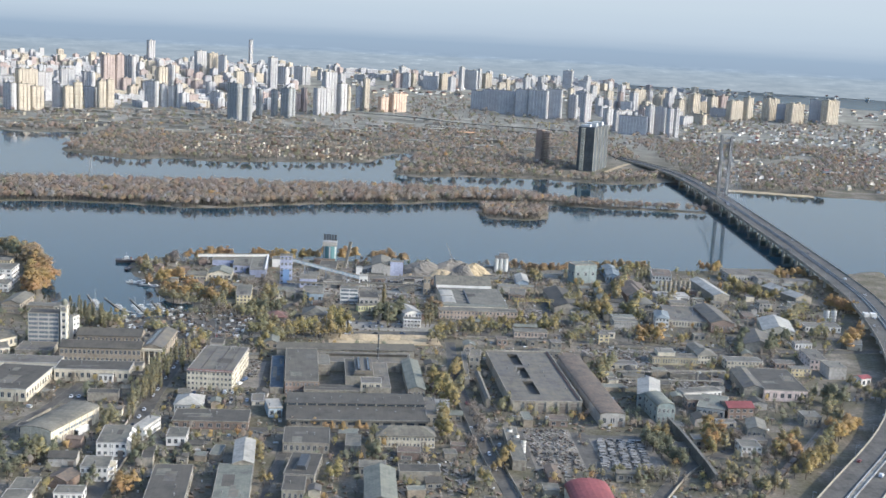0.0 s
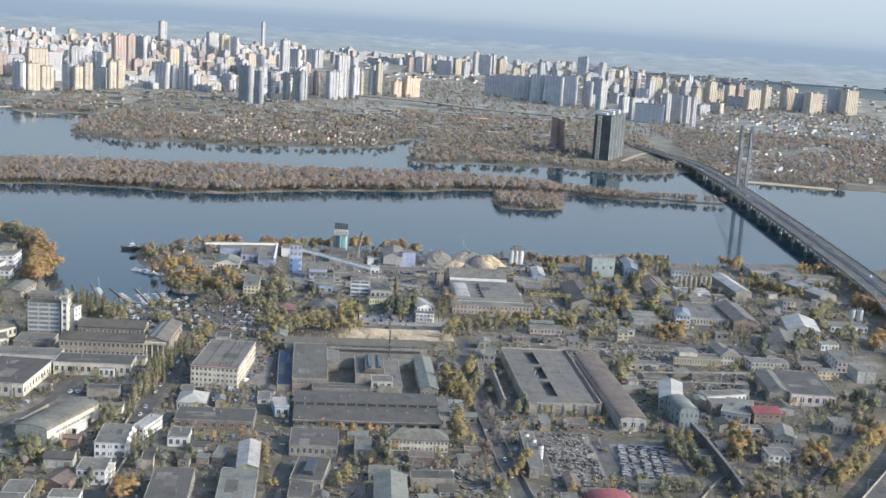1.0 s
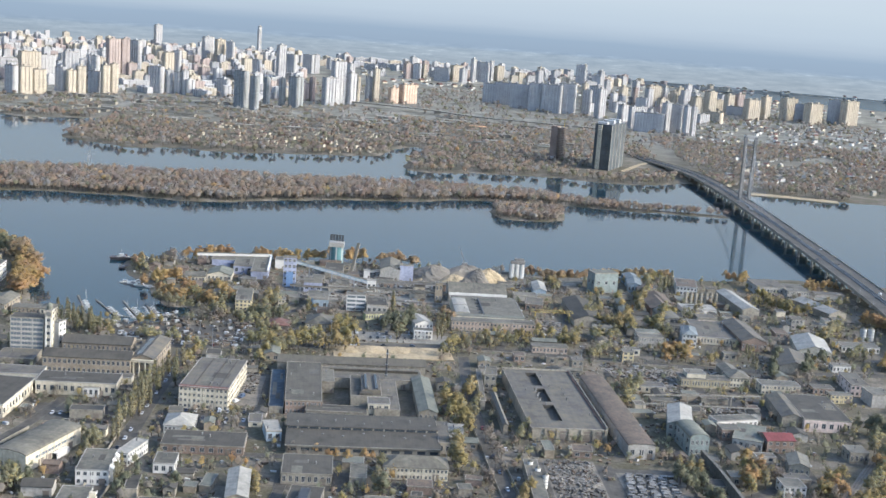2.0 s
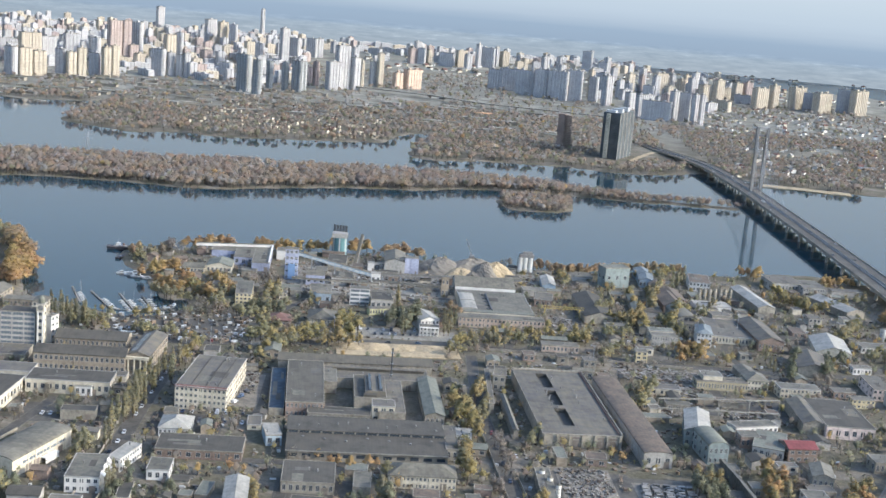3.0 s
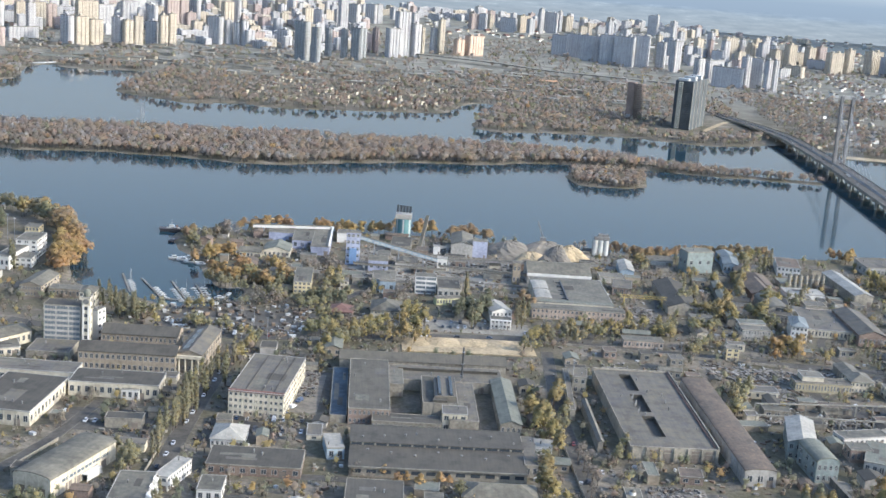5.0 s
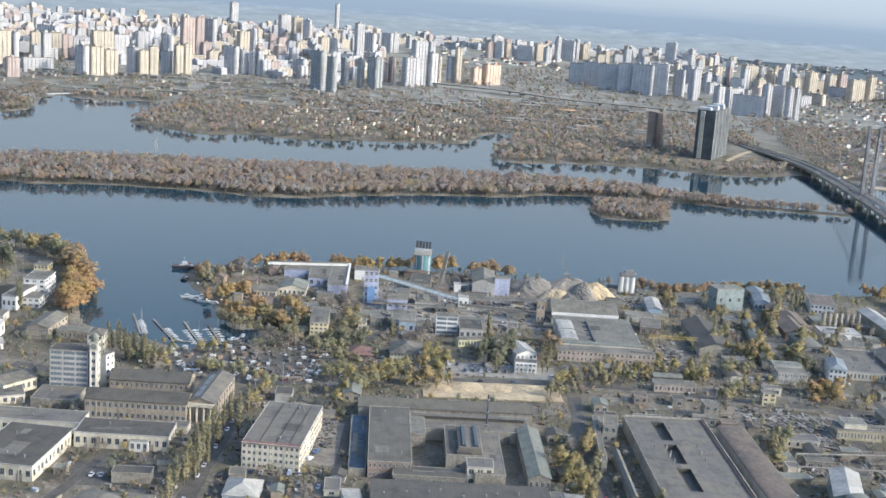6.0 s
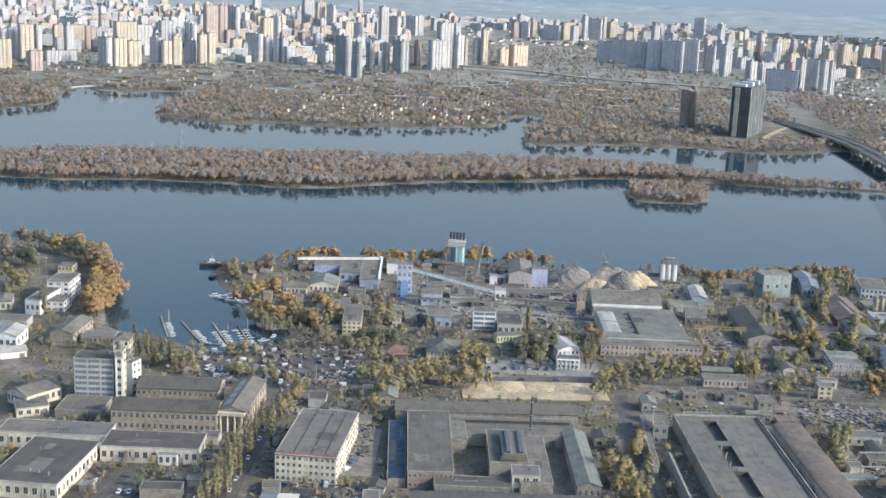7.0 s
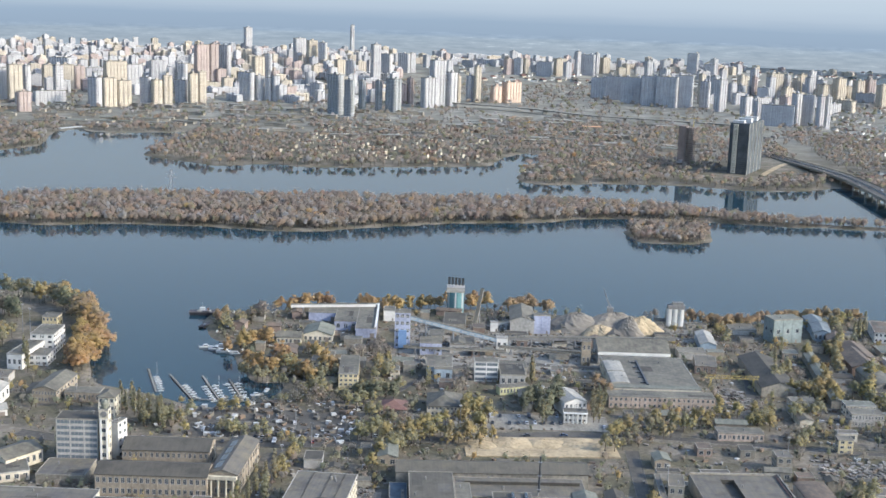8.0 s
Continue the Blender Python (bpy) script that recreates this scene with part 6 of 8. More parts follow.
building("store", "pink rendered long store", 98.5, 782.9, 26.1, 10.4, 5.00, 5.0, "pink", "slate", "flat", (1, 10, 2))
building("house", "plain concrete switch house", 114.7, 737.1, 8.3, 9.8, 9.00, 5.0, "concrete", "felt", "flat", (2, 2, 2))
building("house", "yellow three-storey cube house", 154.3, 770.4, 8.2, 7.1, 8.50, 5.0, "yellow", "slate", "flat", (3, 2, 2))
building("workshop", "long yellow rendered workshop row", 201.1, 724.5, 34.4, 11.4, 6.00, 5.0, "dull_yellow", "felt", "flat", (1, 18, 3))
building("industrial_building", "dull yellow upper storey block", 194.7, 726.5, 13.0, 11.3, 9.00, 5.0, "cream", "slate", "flat", (1, 5, 2))
building("office_block", "yellow office end block", 225.4, 733.7, 14.2, 17.5, 7.00, 5.0, "cream", "slate", "hip", (2, 6, 3))
building("terrace", "cream two-storey brick row", 250.9, 719.9, 26.8, 12.6, 7.00, 5.0, "cream", "slate", "flat", (2, 10, 2))
building("warehouse", "grey pitched-roof warehouse by the yard", 242.2, 666.5, 14.1, 45.5, 7.00, -0.4, "concrete", "felt", "gable")
building("warehouse", "dark-roofed warehouse with a pale pink front", 262.0, 666.2, 29.3, 52.6, 8.00, 1.0, "pinkpale", "bitumen", "flat", (1, 6, 3))
building("house", "bright yellow two-storey house", 289.8, 708.4, 15.0, 7.8, 6.00, 5.0, "yellow", "slate", "flat", (2, 5, 2))
building("office_block", "pale pink office block", 308.6, 740.9, 12.5, 31.6, 8.00, -0.2, "pinkpale", "felt", "flat", (2, 4, 4))
building("warehouse", "grey metal-clad warehouse by the yard", 314.8, 710.6, 12.8, 18.3, 9.00, 5.0, "grey", "slate", "flat")
building("house", "brick house with a dull red roof", 221.0, 601.0, 17.0, 14.0, 8.00, 9.0, "brick", "red", "gable", (2, 4, 3))
building("workshop", "pale barrel-roofed workshop by the yard", 169.6, 591.5, 11.5, 25.4, 11.00, 8.8, "palegreen", "moss", "vault", (2, 4, 3))
building("workshop", "pale tin workshop with lean-to roof", 167.2, 623.4, 14.1, 36.5, 10.00, -8.5, "palegreen", "tin", "gable", (2, 4, 3))
building("terrace", "white rendered row with small windows", 203.4, 638.0, 28.5, 10.5, 6.00, 19.9, "white", "slate", "flat", (1, 9, 2))
building("warehouse", "grey warehouse with a mossy dark roof", 206.8, 608.6, 17.3, 31.3, 7.00, -16.7, "grey", "moss", "flat", (1, 5, 3))
building("industrial_building", "brick gatehouse beside the yard", 195.9, 615.6, 11.5, 10.6, 7.17, 5.0, "brick", "slate", "flat", (1, 4, 2))
building("office_block", "white two-storey site office", 212.3, 531.2, 12.1, 13.1, 6.00, 5.0, "white", "slate", "flat", (2, 4, 2))
building("workshop", "grey-roofed workshop beside the yard", 224.2, 564.3, 11.3, 19.9, 7.00, -8.8, "concrete", "slate", "gable", (1, 4, 2))
building("industrial_building", "low grey lean-to by the yard", 217.9, 543.8, 14.3, 9.2, 5.00, 5.0, "concrete", "felt", "flat")
building("store", "grey rendered store by the yard", 265.0, 592.1, 11.2, 12.5, 7.00, 5.0, "concrete", "slate", "flat", (1, 4, 2))
building("hall", "hall with a red barrel roof", 109.4, 431.1, 22.6, 28.0, 7.00, 5.0, "cream", "red", "vault")
building("house", "white cottage with a red roof", 329.7, 690.7, 8.9, 8.0, 6.00, 28.2, "white", "red", "gable", (1, 2, 2))
building("shed", "low scrapyard shed by the yard", 200.3, 686.8, 17.8, 8.8, 4.00, 5.0, "concrete", "rust", "flat")
building("store", "low brick store by the yard", 282.5, 726.3, 14.6, 9.5, 5.00, 5.0, "brick", "felt", "flat", (1, 4, 2))
building("office_block", "white gabled works office", 240.7, 1030.3, 18.6, 35.5, 8.00, -6.2, "white", "rust", "flat", (2, 6, 3))
building("shed", "low white-roofed loading shed", 237.4, 951.6, 29.7, 18.9, 4.00, 5.0, "white", "tin", "flat")
building("shed", "long shed with a pale ribbed roof", 275.8, 971.3, 14.5, 70.6, 8.00, 7.6, "concrete", "tin", "gable")
building("store", "concrete cube store by the yard", 234.5, 900.9, 15.4, 12.4, 8.00, 5.0, "concrete", "felt", "flat")
building("workshop", "wide workshop with a felt roof", 234.9, 866.6, 34.4, 56.1, 6.00, -0.7, "cream", "felt", "flat", (1, 14, 4))
building("workshop", "brick workshop with a gabled grey roof", 256.7, 857.4, 19.2, 61.6, 8.00, 3.8, "brick", "felt", "gable", (1, 8, 4))
building("house", "white house with a pale blue roof", 210.1, 838.9, 10.9, 25.5, 10.00, -5.5, "white", "bluetin", "hip", (3, 4, 3))
building("office_block", "grey three-storey office row", 177.7, 821.7, 19.2, 10.9, 8.00, 5.0, "grey", "slate", "flat", (2, 10, 2))
building("industrial_building", "long grey riverside depot", 344.2, 1045.5, 21.8, 32.6, 8.00, 5.0, "grey", "slate", "flat", (2, 10, 3))
building("store", "flat-roofed riverside store by the yard", 321.2, 1054.9, 28.0, 30.9, 8.17, 5.0, "grey", "felt", "flat", (1, 9, 3))
building("warehouse", "light tin-roofed warehouse by the yard", 350.5, 979.2, 17.8, 52.4, 6.00, 21.1, "concrete", "tin", "gable")
building("warehouse", "warehouse with a white sloped roof", 304.0, 834.6, 25.2, 43.2, 7.00, -7.4, "cream", "tin", "gable", (1, 6, 2))
building("industrial_building", "long white depot wall building", 346.2, 853.1, 30.3, 13.5, 5.00, 5.0, "white", "slate", "flat", (1, 10, 2))
building("industrial_building", "white and red striped kiosk building", 313.2, 788.2, 13.5, 8.3, 5.00, 5.0, "white", "slate", "flat", (1, 5, 2))
building("shed", "grey-roofed shed by the trees", 277.6, 788.6, 22.1, 40.8, 6.00, -6.9, "concrete", "felt", "gable")
building("industrial_building", "dark concrete substation by the yard", 312.4, 915.3, 10.0, 12.7, 9.00, 5.0, "grey", "felt", "flat", (2, 3, 2))
building("shed", "long rust-roofed shed by the yard", 202.6, 944.9, 21.0, 41.2, 6.00, 4.1, "brick", "rust", "gable")
building("shed", "blue-roofed riverside shed by the yard", 192.2, 1026.3, 12.7, 36.2, 7.00, -3.9, "bluegrey", "bluetin", "gable", (1, 4, 2))
building("shed", "low grey shed by the yard", 223.9, 754.7, 11.9, 18.1, 5.00, 5.0, "concrete", "slate", "gable")
building("shed", "low cream shed by the yard", 358.0, 799.1, 10.9, 18.7, 5.00, -15.3, "cream", "slate", "flat")
building("shed", "long flat-roofed riverside shed", 375.6, 1040.2, 28.4, 11.0, 6.00, 5.0, "grey", "felt", "flat")
building("hall", "wide port hall with white edge beams", -145.0, 984.0, 14.5, 68.0, 7.40, 6.0, "violet", "slate", "flat", (1, 0, 9), edge=1)
building("shed", "port shed with violet panels", -180.3, 1001.8, 22.1, 24.3, 7.00, 5.0, "violet", "slate", "flat")
building("office_block", "violet-clad port office by the yard", -161.0, 989.5, 16.5, 45.0, 7.30, 6.0, "violet", "slate", "flat", (1, 3, 0))
building("tower", "tall violet-clad mixing tower", -113.0, 932.5, 10.6, 8.0, 26.00, 5.0, "violet", "slate", "flat", (5, 3, 1))
building("house", "pale violet crusher house", -16.4, 991.2, 12.2, 6.8, 14.00, 5.0, "violet", "slate", "flat")
building("house", "white transfer house of the conveyor", -43.5, 937.4, 7.7, 6.1, 10.00, 5.0, "white", "tin", "flat", (1, 2, 1))
building("industrial_building", "small white transfer hut", -51.4, 989.1, 5.5, 5.0, 7.00, 5.0, "white", "tin", "flat")
building("office_block", "white and violet four-storey plant office", -50.8, 868.6, 15.2, 10.4, 13.00, 5.0, "white", "slate", "flat", (4, 1, 1), bands=1)
building("shed", "grey metal-clad plant shed", -78.1, 864.4, 11.4, 15.3, 9.00, 5.0, "bluegrey", "slate", "flat", (1, 2, 2))
building("workshop", "grey-roofed plant workshop by the yard", -33.9, 882.8, 17.4, 14.2, 7.00, 5.0, "grey", "slate", "flat", (1, 5, 2))
building("office_block", "yellow-green site office with a pediment", -32.6, 843.2, 19.4, 6.6, 5.00, 23.0, "limewash", "slate", "flat", (1, 9, 2))
building("house", "old pale house with a hipped slate roof", -72.1, 803.7, 20.3, 24.3, 6.00, 5.0, "cream", "slate", "hip", (2, 9, 4))
building("house", "cottage with a red-brown roof", -101.4, 793.1, 15.7, 15.8, 4.50, 5.0, "brick", "redbrown", "hip", (1, 5, 2))
building("apartment_block", "yellow four-storey flats with a white gable", -136.6, 848.0, 12.0, 41.0, 11.00, 7.0, "yellow", "slate", "flat", (4, 4, 4))
building("house", "small cream pump house", -109.2, 862.8, 5.6, 8.9, 6.00, 5.0, "cream", "slate", "flat", (2, 2, 1))
building("industrial_building", "low wooden-fronted boathouse by the yard", -192.3, 930.6, 16.9, 14.6, 5.00, 5.0, "cream", "slate", "gable", (1, 6, 2))
building("shed", "green-grey roofed boat shed", -174.1, 945.8, 20.4, 24.7, 5.17, 5.0, "cream", "moss", "gable", (1, 6, 2))
building("shed", "pale violet batching shed", -91.8, 923.3, 15.0, 16.1, 9.00, 5.0, "violet", "slate", "flat", (1, 3, 1))
building("shed", "grey hopper shed by the yard", -73.7, 934.1, 9.5, 14.8, 6.00, 5.0, "grey", "slate", "gable")
building("store", "rust-fronted river store by the yard", -159.2, 880.8, 13.8, 22.2, 6.00, 5.0, "ochre", "felt", "flat", (1, 4, 2))
building("house", "small white silo house", -131.6, 1007.2, 8.5, 14.0, 8.17, 5.0, "white", "slate", "flat")
building("hall", "wide workshop hall with long roof lights", 53.7, 877.7, 53.9, 69.4, 8.00, 5.0, "cream", "slate", "flat", (1, 16, 4))
building("hall", "pale pink brick front range of the hall", 58.1, 834.0, 64.6, 12.0, 7.50, 5.0, "pink", "slate", "flat", (2, 22, 2))
building("hall", "grey plant hall with a tin clerestory", 45.7, 934.8, 48.4, 32.4, 9.00, 5.0, "grey", "slate", "gable", (1, 12, 3))
building("tower", "brick boiler tower by the yard", 14.2, 914.1, 5.9, 5.3, 17.00, 5.0, "ochre", "felt", "flat", (2, 2, 1))
building("house", "tall grey-green metal plant house", 161.1, 1005.6, 23.3, 14.2, 18.00, 20.3, "palegreen", "moss", "flat", (1, 3, 2))
building("workshop", "dark ridged workshop roof", 132.9, 900.8, 22.8, 71.2, 6.00, 3.9, "concrete", "bitumen", "gable")
building("office_block", "grey three-storey office with many windows", 143.1, 835.8, 15.3, 8.5, 9.00, 5.0, "grey", "slate", "flat", (3, 9, 2))
building("terrace", "pale two-storey row by the yard", 178.3, 840.2, 18.3, 9.6, 7.00, 5.0, "cream", "moss", "flat", (2, 9, 2))
building("shed", "long glass-green shed roof", 169.0, 904.1, 6.7, 110.7, 5.00, -1.5, "concrete", "moss", "gable")
building("shed", "bluish gabled shed by the yard", 101.7, 978.2, 11.1, 33.7, 6.00, 0.9, "bluegrey", "tin", "gable")
building("store", "pink brick store by the yard", 94.6, 927.1, 13.0, 10.1, 6.17, 5.0, "pink", "slate", "flat", (1, 3, 2))
building("shed", "long grey weigh shed", 88.4, 947.7, 19.3, 13.8, 5.00, 5.0, "grey", "slate", "flat")
building("shed", "rust-roofed long shed by the yard", 206.2, 963.2, 15.4, 40.9, 6.17, 4.1, "brick", "rust", "gable")
building("industrial_building", "grey arched-roof stores by the yard", 203.5, 897.4, 16.2, 38.5, 6.17, 5.9, "concrete", "slate", "vault")
building("shed", "bluish tin riverside shed", 192.2, 1045.4, 13.6, 21.1, 7.17, 5.0, "bluegrey", "bluetin", "gable")
building("shed", "rust-roofed riverside shed by the yard", 197.9, 1000.0, 12.0, 27.5, 6.00, -9.2, "brick", "rust", "gable")
building("store", "long grey riverside store", 133.4, 1025.6, 19.9, 20.6, 4.00, 5.0, "grey", "slate", "flat")
building("industrial_building", "white modern club building", -346.5, 879.0, 15.5, 25.2, 14.00, 5.0, "white", "slate", "flat", (4, 3, 7))
building("industrial_building", "white club wing with a glazed front", -349.1, 854.3, 10.1, 45.1, 10.00, -0.6, "white", "slate", "flat", (1, 3, 6))
building("industrial_building", "white club entrance block", -338.9, 850.4, 12.2, 17.4, 7.00, 5.0, "white", "slate", "flat", (2, 3, 3))
building("industrial_building", "yellow rendered clubhouse by the yard", -367.4, 937.9, 10.6, 12.7, 8.00, 5.0, "yellow", "slate", "flat", (2, 4, 2))
building("hall", "brick hall with a wide grey roof", -305.4, 788.8, 14.6, 33.5, 8.00, 0.1, "ochre", "slate", "gable", (2, 8, 6))
building("industrial_building", "low brick link block", -285.1, 782.9, 20.4, 10.9, 6.00, 5.0, "ochre", "slate", "flat", (1, 8, 2))
building("tower", "pale corner tower with a pyramid roof", -261.0, 758.2, 9.3, 13.6, 13.00, 5.0, "cream", "slate", "hip", (3, 3, 3))
building("industrial_building", "white depot with a pale roof", -336.8, 769.3, 15.0, 20.6, 8.00, 5.0, "white", "tin", "gable", (1, 4, 3))
building("store", "white lean-to store by the yard", -326.1, 747.7, 15.0, 11.8, 4.00, 32.1, "white", "tin", "gable")
building("house", "small cream house with slate roof", -375.3, 846.5, 10.3, 19.5, 6.00, 18.9, "cream", "slate", "hip", (1, 3, 2))
building("shed", "cream brick works shed", -282.3, 677.5, 16.6, 22.4, 7.00, -30.1, "cream", "slate", "gable", (1, 6, 6))
building("store", "low flat-roofed store by the quay", -352.4, 808.0, 22.0, 11.9, 5.00, 5.0, "grey", "felt", "flat")
building("house", "white hall house with a steep pale tin roof", 2.0, 816.5, 14.0, 23.0, 8.50, 20.0, "white", "tin", "gable", (2, 5, 6))
building("house", "white columned porch block before the hall house", 5.5, 797.0, 14.0, 8.0, 6.30, 3.0, "white", "slate", "flat", (2, 5, 2))
building("industrial_building", "low inner roof deck of the foundry", -12.0, 628.5, 15.0, 58.0, 7.30, 6.0, "concrete", "felt", "flat")
building("industrial_building", "low flat link roof along the foundry yard", -23.5, 672.5, 64.0, 24.0, 6.60, 6.5, "concrete", "felt", "flat")
building("industrial_building", "felted link bay of the foundry", -50.5, 659.0, 7.5, 26.0, 7.60, 7.0, "concrete", "slate", "flat")
building("workshop", "low dark workshop with roof lights", 206.7, 891.3, 16.2, 50.0, 6.34, -6.6, "concrete", "bitumen", "flat", (1, 6, 3), lantern=1)
building("store", "pale concrete cube store beside trees", 233.2, 902.4, 14.3, 19.9, 7.00, 5.0, "pinkpale", "felt", "flat", (1, 3, 2))
building("store", "brown brick yard store", 94.8, 917.7, 14.0, 24.4, 6.34, -4.8, "brick", "felt", "flat", (1, 3, 2))
building("house", "grey-clad batching house of the plant", -81.5, 873.0, 16.6, 24.5, 9.17, 5.0, "bluegrey", "slate", "flat", (1, 3, 1))
building("store", "dark grey plant store", -34.1, 867.5, 15.9, 24.8, 8.00, 5.0, "grey", "bitumen", "flat", (1, 4, 2))
building("store", "dark-roofed quay store by the yard", -80.8, 992.6, 16.0, 34.6, 7.00, 3.0, "concrete", "bitumen", "flat")
building("shed", "sloped grey ore shed", -31.8, 1006.0, 17.6, 41.3, 10.00, 3.2, "grey", "slate", "gable")
building("house", "low grey feeder house", -71.0, 935.8, 17.3, 21.3, 6.17, 5.0, "grey", "felt", "flat", (1, 3, 1))


# ---- stair bays, balconies and ribbon windows of the white blocks by the street ----
for root in [o for o in bpy.data.objects if o.get("label") == "pale office block with white stair bays"]:
    for k in range(3):
        y0 = -11.5 + 8.5 * k
        q = Mesher()
        q.prism([(7.9, -0.3), (10.0, -0.3), (10.0, 7.2), (7.9, 9.0)], y0, y0 + 3.4)
        bay = part("stair_bay", q.mesh("stair_bay", "white"), root, "projecting white stair bay")
        for z in (2.6, 5.2):
            q = Mesher()
            q.box(10.0, y0 + 0.5, z, 10.06, y0 + 2.9, z + 1.5)
            part("window", q.mesh("window", "band_glass"), bay)
        for z in (2.9, 5.9):
            q = Mesher()
            q.box(7.9, y0 + 3.5, z, 9.4, y0 + 8.2, z + 0.2).box(9.3, y0 + 3.5, z + 0.2, 9.4, y0 + 8.2, z + 1.1)
            part("balcony", q.mesh("balcony", "white"), root)
for root in [o for o in bpy.data.objects if o.get("label") == "grey rendered block with white end wall"]:
    for z in (0.4, 2.9, 5.4):
        q = Mesher()
        q.box(6.9, -6.5, z, 9.2, 7.2, z + 0.25).box(9.05, -6.5, z + 0.25, 9.2, 7.2, z + 1.2)
        part("balcony", q.mesh("balcony", "white"), root)
    q = Mesher()
    q.box(6.9, -1.6, -0.3, 9.8, 0.4, 8.8)
    part("stair_bay", q.mesh("stair_bay", "cream"), root)
for root in [o for o in bpy.data.objects if o.get("label") == "cream assembly hall with a shallow curved roof"]:
    q = Mesher()
    q.box(9.5, -17.0, 4.9, 9.68, 20.0, 6.3)
    band = part("ribbon_window", q.mesh("ribbon_window", "band_glass"), root)
    for k in range(14):
        q = Mesher()
        q.box(9.6, -17.0 + 2.8 * k, 4.8, 9.74, -16.75 + 2.8 * k, 6.4)
        part("mullion", q.mesh("mullion", "white"), band)
    for k in range(5):
        q = Mesher()
        q.box(9.5, -14 + 6.6 * k, 0.05, 9.7, -9.5 + 6.6 * k, 3.6)
        part("gate", q.mesh("gate", "door_paint"), root, "wide dark workshop gate")
    q = Mesher()
    q.box(9.6, -2.0, 3.0, 12.5, 9.5, 3.3).box(12.2, -2.0, -0.3, 12.5, 9.5, 3.0)
    part("porch", q.mesh("porch", "white"), root, "low white loading porch")
    for k in range(3):
        q = Mesher()
        q.box(-6.5 + 5 * k, -24.95, 0.1, -3.2 + 5 * k, -24.7, 4.2)
        part("gate", q.mesh("gate", "door_paint"), root, "wide dark workshop gate")

# ---- columns along the front of the porch block ----
for root in [o for o in bpy.data.objects if o.get("label") == "white columned porch block before the hall house"]:
    for k in range(6):
        q = Mesher()
        q.tube(-6.25 + 2.5 * k, -5.0, -0.3, 5.7, 0.34, 0.28, sides=10).box(-6.75 + 2.5 * k, -5.5, -0.3, -5.75 + 2.5 * k, -4.5, 0.3)
        part("column", q.mesh("column", "white"), root)
    q = Mesher()
    q.box(-7.0, -5.6, 5.7, 7.0, -4.03, 6.25)
    part("entablature", q.mesh("entablature", "white"), root)

# twin glazed ridges and a monitor on the foundry core, and the long clerestory behind it
for root in [o for o in bpy.data.objects if o.get("label") == "foundry core block under twin dark roof lights"]:
    q = Mesher()
    q.box(-3.0, -17.0, 8.9, 8.5, 13.0, 11.6)
    part("monitor", q.mesh("monitor", "felt"), root)
    for ox in (-1.6, 4.6):
        q = Mesher()
        q.prism([(ox, 11.58), (ox + 2.6, 11.58), (ox + 1.9, 12.7), (ox + 0.7, 12.7)], -16.0, 12.0)
        part("roof_light", q.mesh("roof_light", "pane"), root, "dark glazed ridge light")
    q = Mesher()
    q.box(-4.0, -20.6, 8.9, 3.5, -17.2, 10.4)
    part("plant_box", q.mesh("plant_box", "bitumen"), root)
for root in [o for o in bpy.data.objects if o.get("label") == "low flat link roof along the foundry yard"]:
    q = Mesher()
    q.box(-27, 3.0, 6.5, 30, 6.4, 8.2)
    part("clerestory", q.mesh("clerestory", "bitumen"), root, "long dark clerestory")
    q = Mesher()
    q.box(-27.4, 2.6, 8.2, 30.4, 6.8, 8.5)
    part("clerestory_roof", q.mesh("clerestory_roof", "felt"), root)

# a dark spine with short ribs, and a pale tin apron, on the wide workshop hall
for root in [o for o in bpy.data.objects if o.get("label") == "wide workshop hall with long roof lights"]:
    q = Mesher()
    q.box(-5.4, -28, 7.9, -4.2, 24, 8.9)
    part("ridge_duct", q.mesh("ridge_duct", "dark_steel"), root, "dark ridge duct")
    for k in range(5):
        q = Mesher()
        q.box(-8.6, -24 + 11 * k, 7.9, -5.4, -22.6 + 11 * k, 8.6)
        part("duct_branch", q.mesh("duct_branch", "dark_steel"), root)
    q = Mesher()
    q.prism([(-27.4, 7.9), (27.4, 7.9), (27.4, 8.4), (-27.4, 8.4)], -34.9, -28.6)
    part("tin_apron", q.mesh("tin_apron", "moss"), root, "grey-green tin apron roof")
    for k in range(2):
        q = Mesher()
        q.prism([(-26.8, 7.9), (-15.5, 7.9), (-15.5, 8.5), (-18, 9.1), (-24, 9.1), (-26.8, 8.5)], -26 + 25 * k, -3 + 25 * k)
        part("roof_light", q.mesh("roof_light", "tin"), root, "large pale translucent roof light")
for root in [o for o in bpy.data.objects if o.get("label") == "grey plant hall with a tin clerestory"]:
    q = Mesher()
    q.box(-24.6, -16.9, 6.9, 24.6, -16.3, 9.0)
    part("fascia", q.mesh("fascia", "white"), root, "white painted fascia")

# a strip of rusty tiles along the factory block's front eaves, and low curbs that cross its roof
for root in [o for o in bpy.data.objects if o.get("label") == "cream four-storey factory block with rows of windows"]:
    q = Mesher()
    q.prism([(-31.2, 13.0), (-29.0, 13.75), (-29.0, 14.0), (-31.2, 13.3)][::-1], -14.6, 14.6)
    q.v = [(-b, a, c) for a, b, c in q.v]
    part("eaves_tiles", q.mesh("eaves_tiles", "redbrown"), root, "strip of rusty red eaves tiles")
    for ox in (-6.5, 2.0, 8.5):
        q = Mesher()
        q.box(ox, -28, 13.4, ox + 0.5, 30, 13.75)
        part("roof_curb", q.mesh("roof_curb", "bitumen"), root)
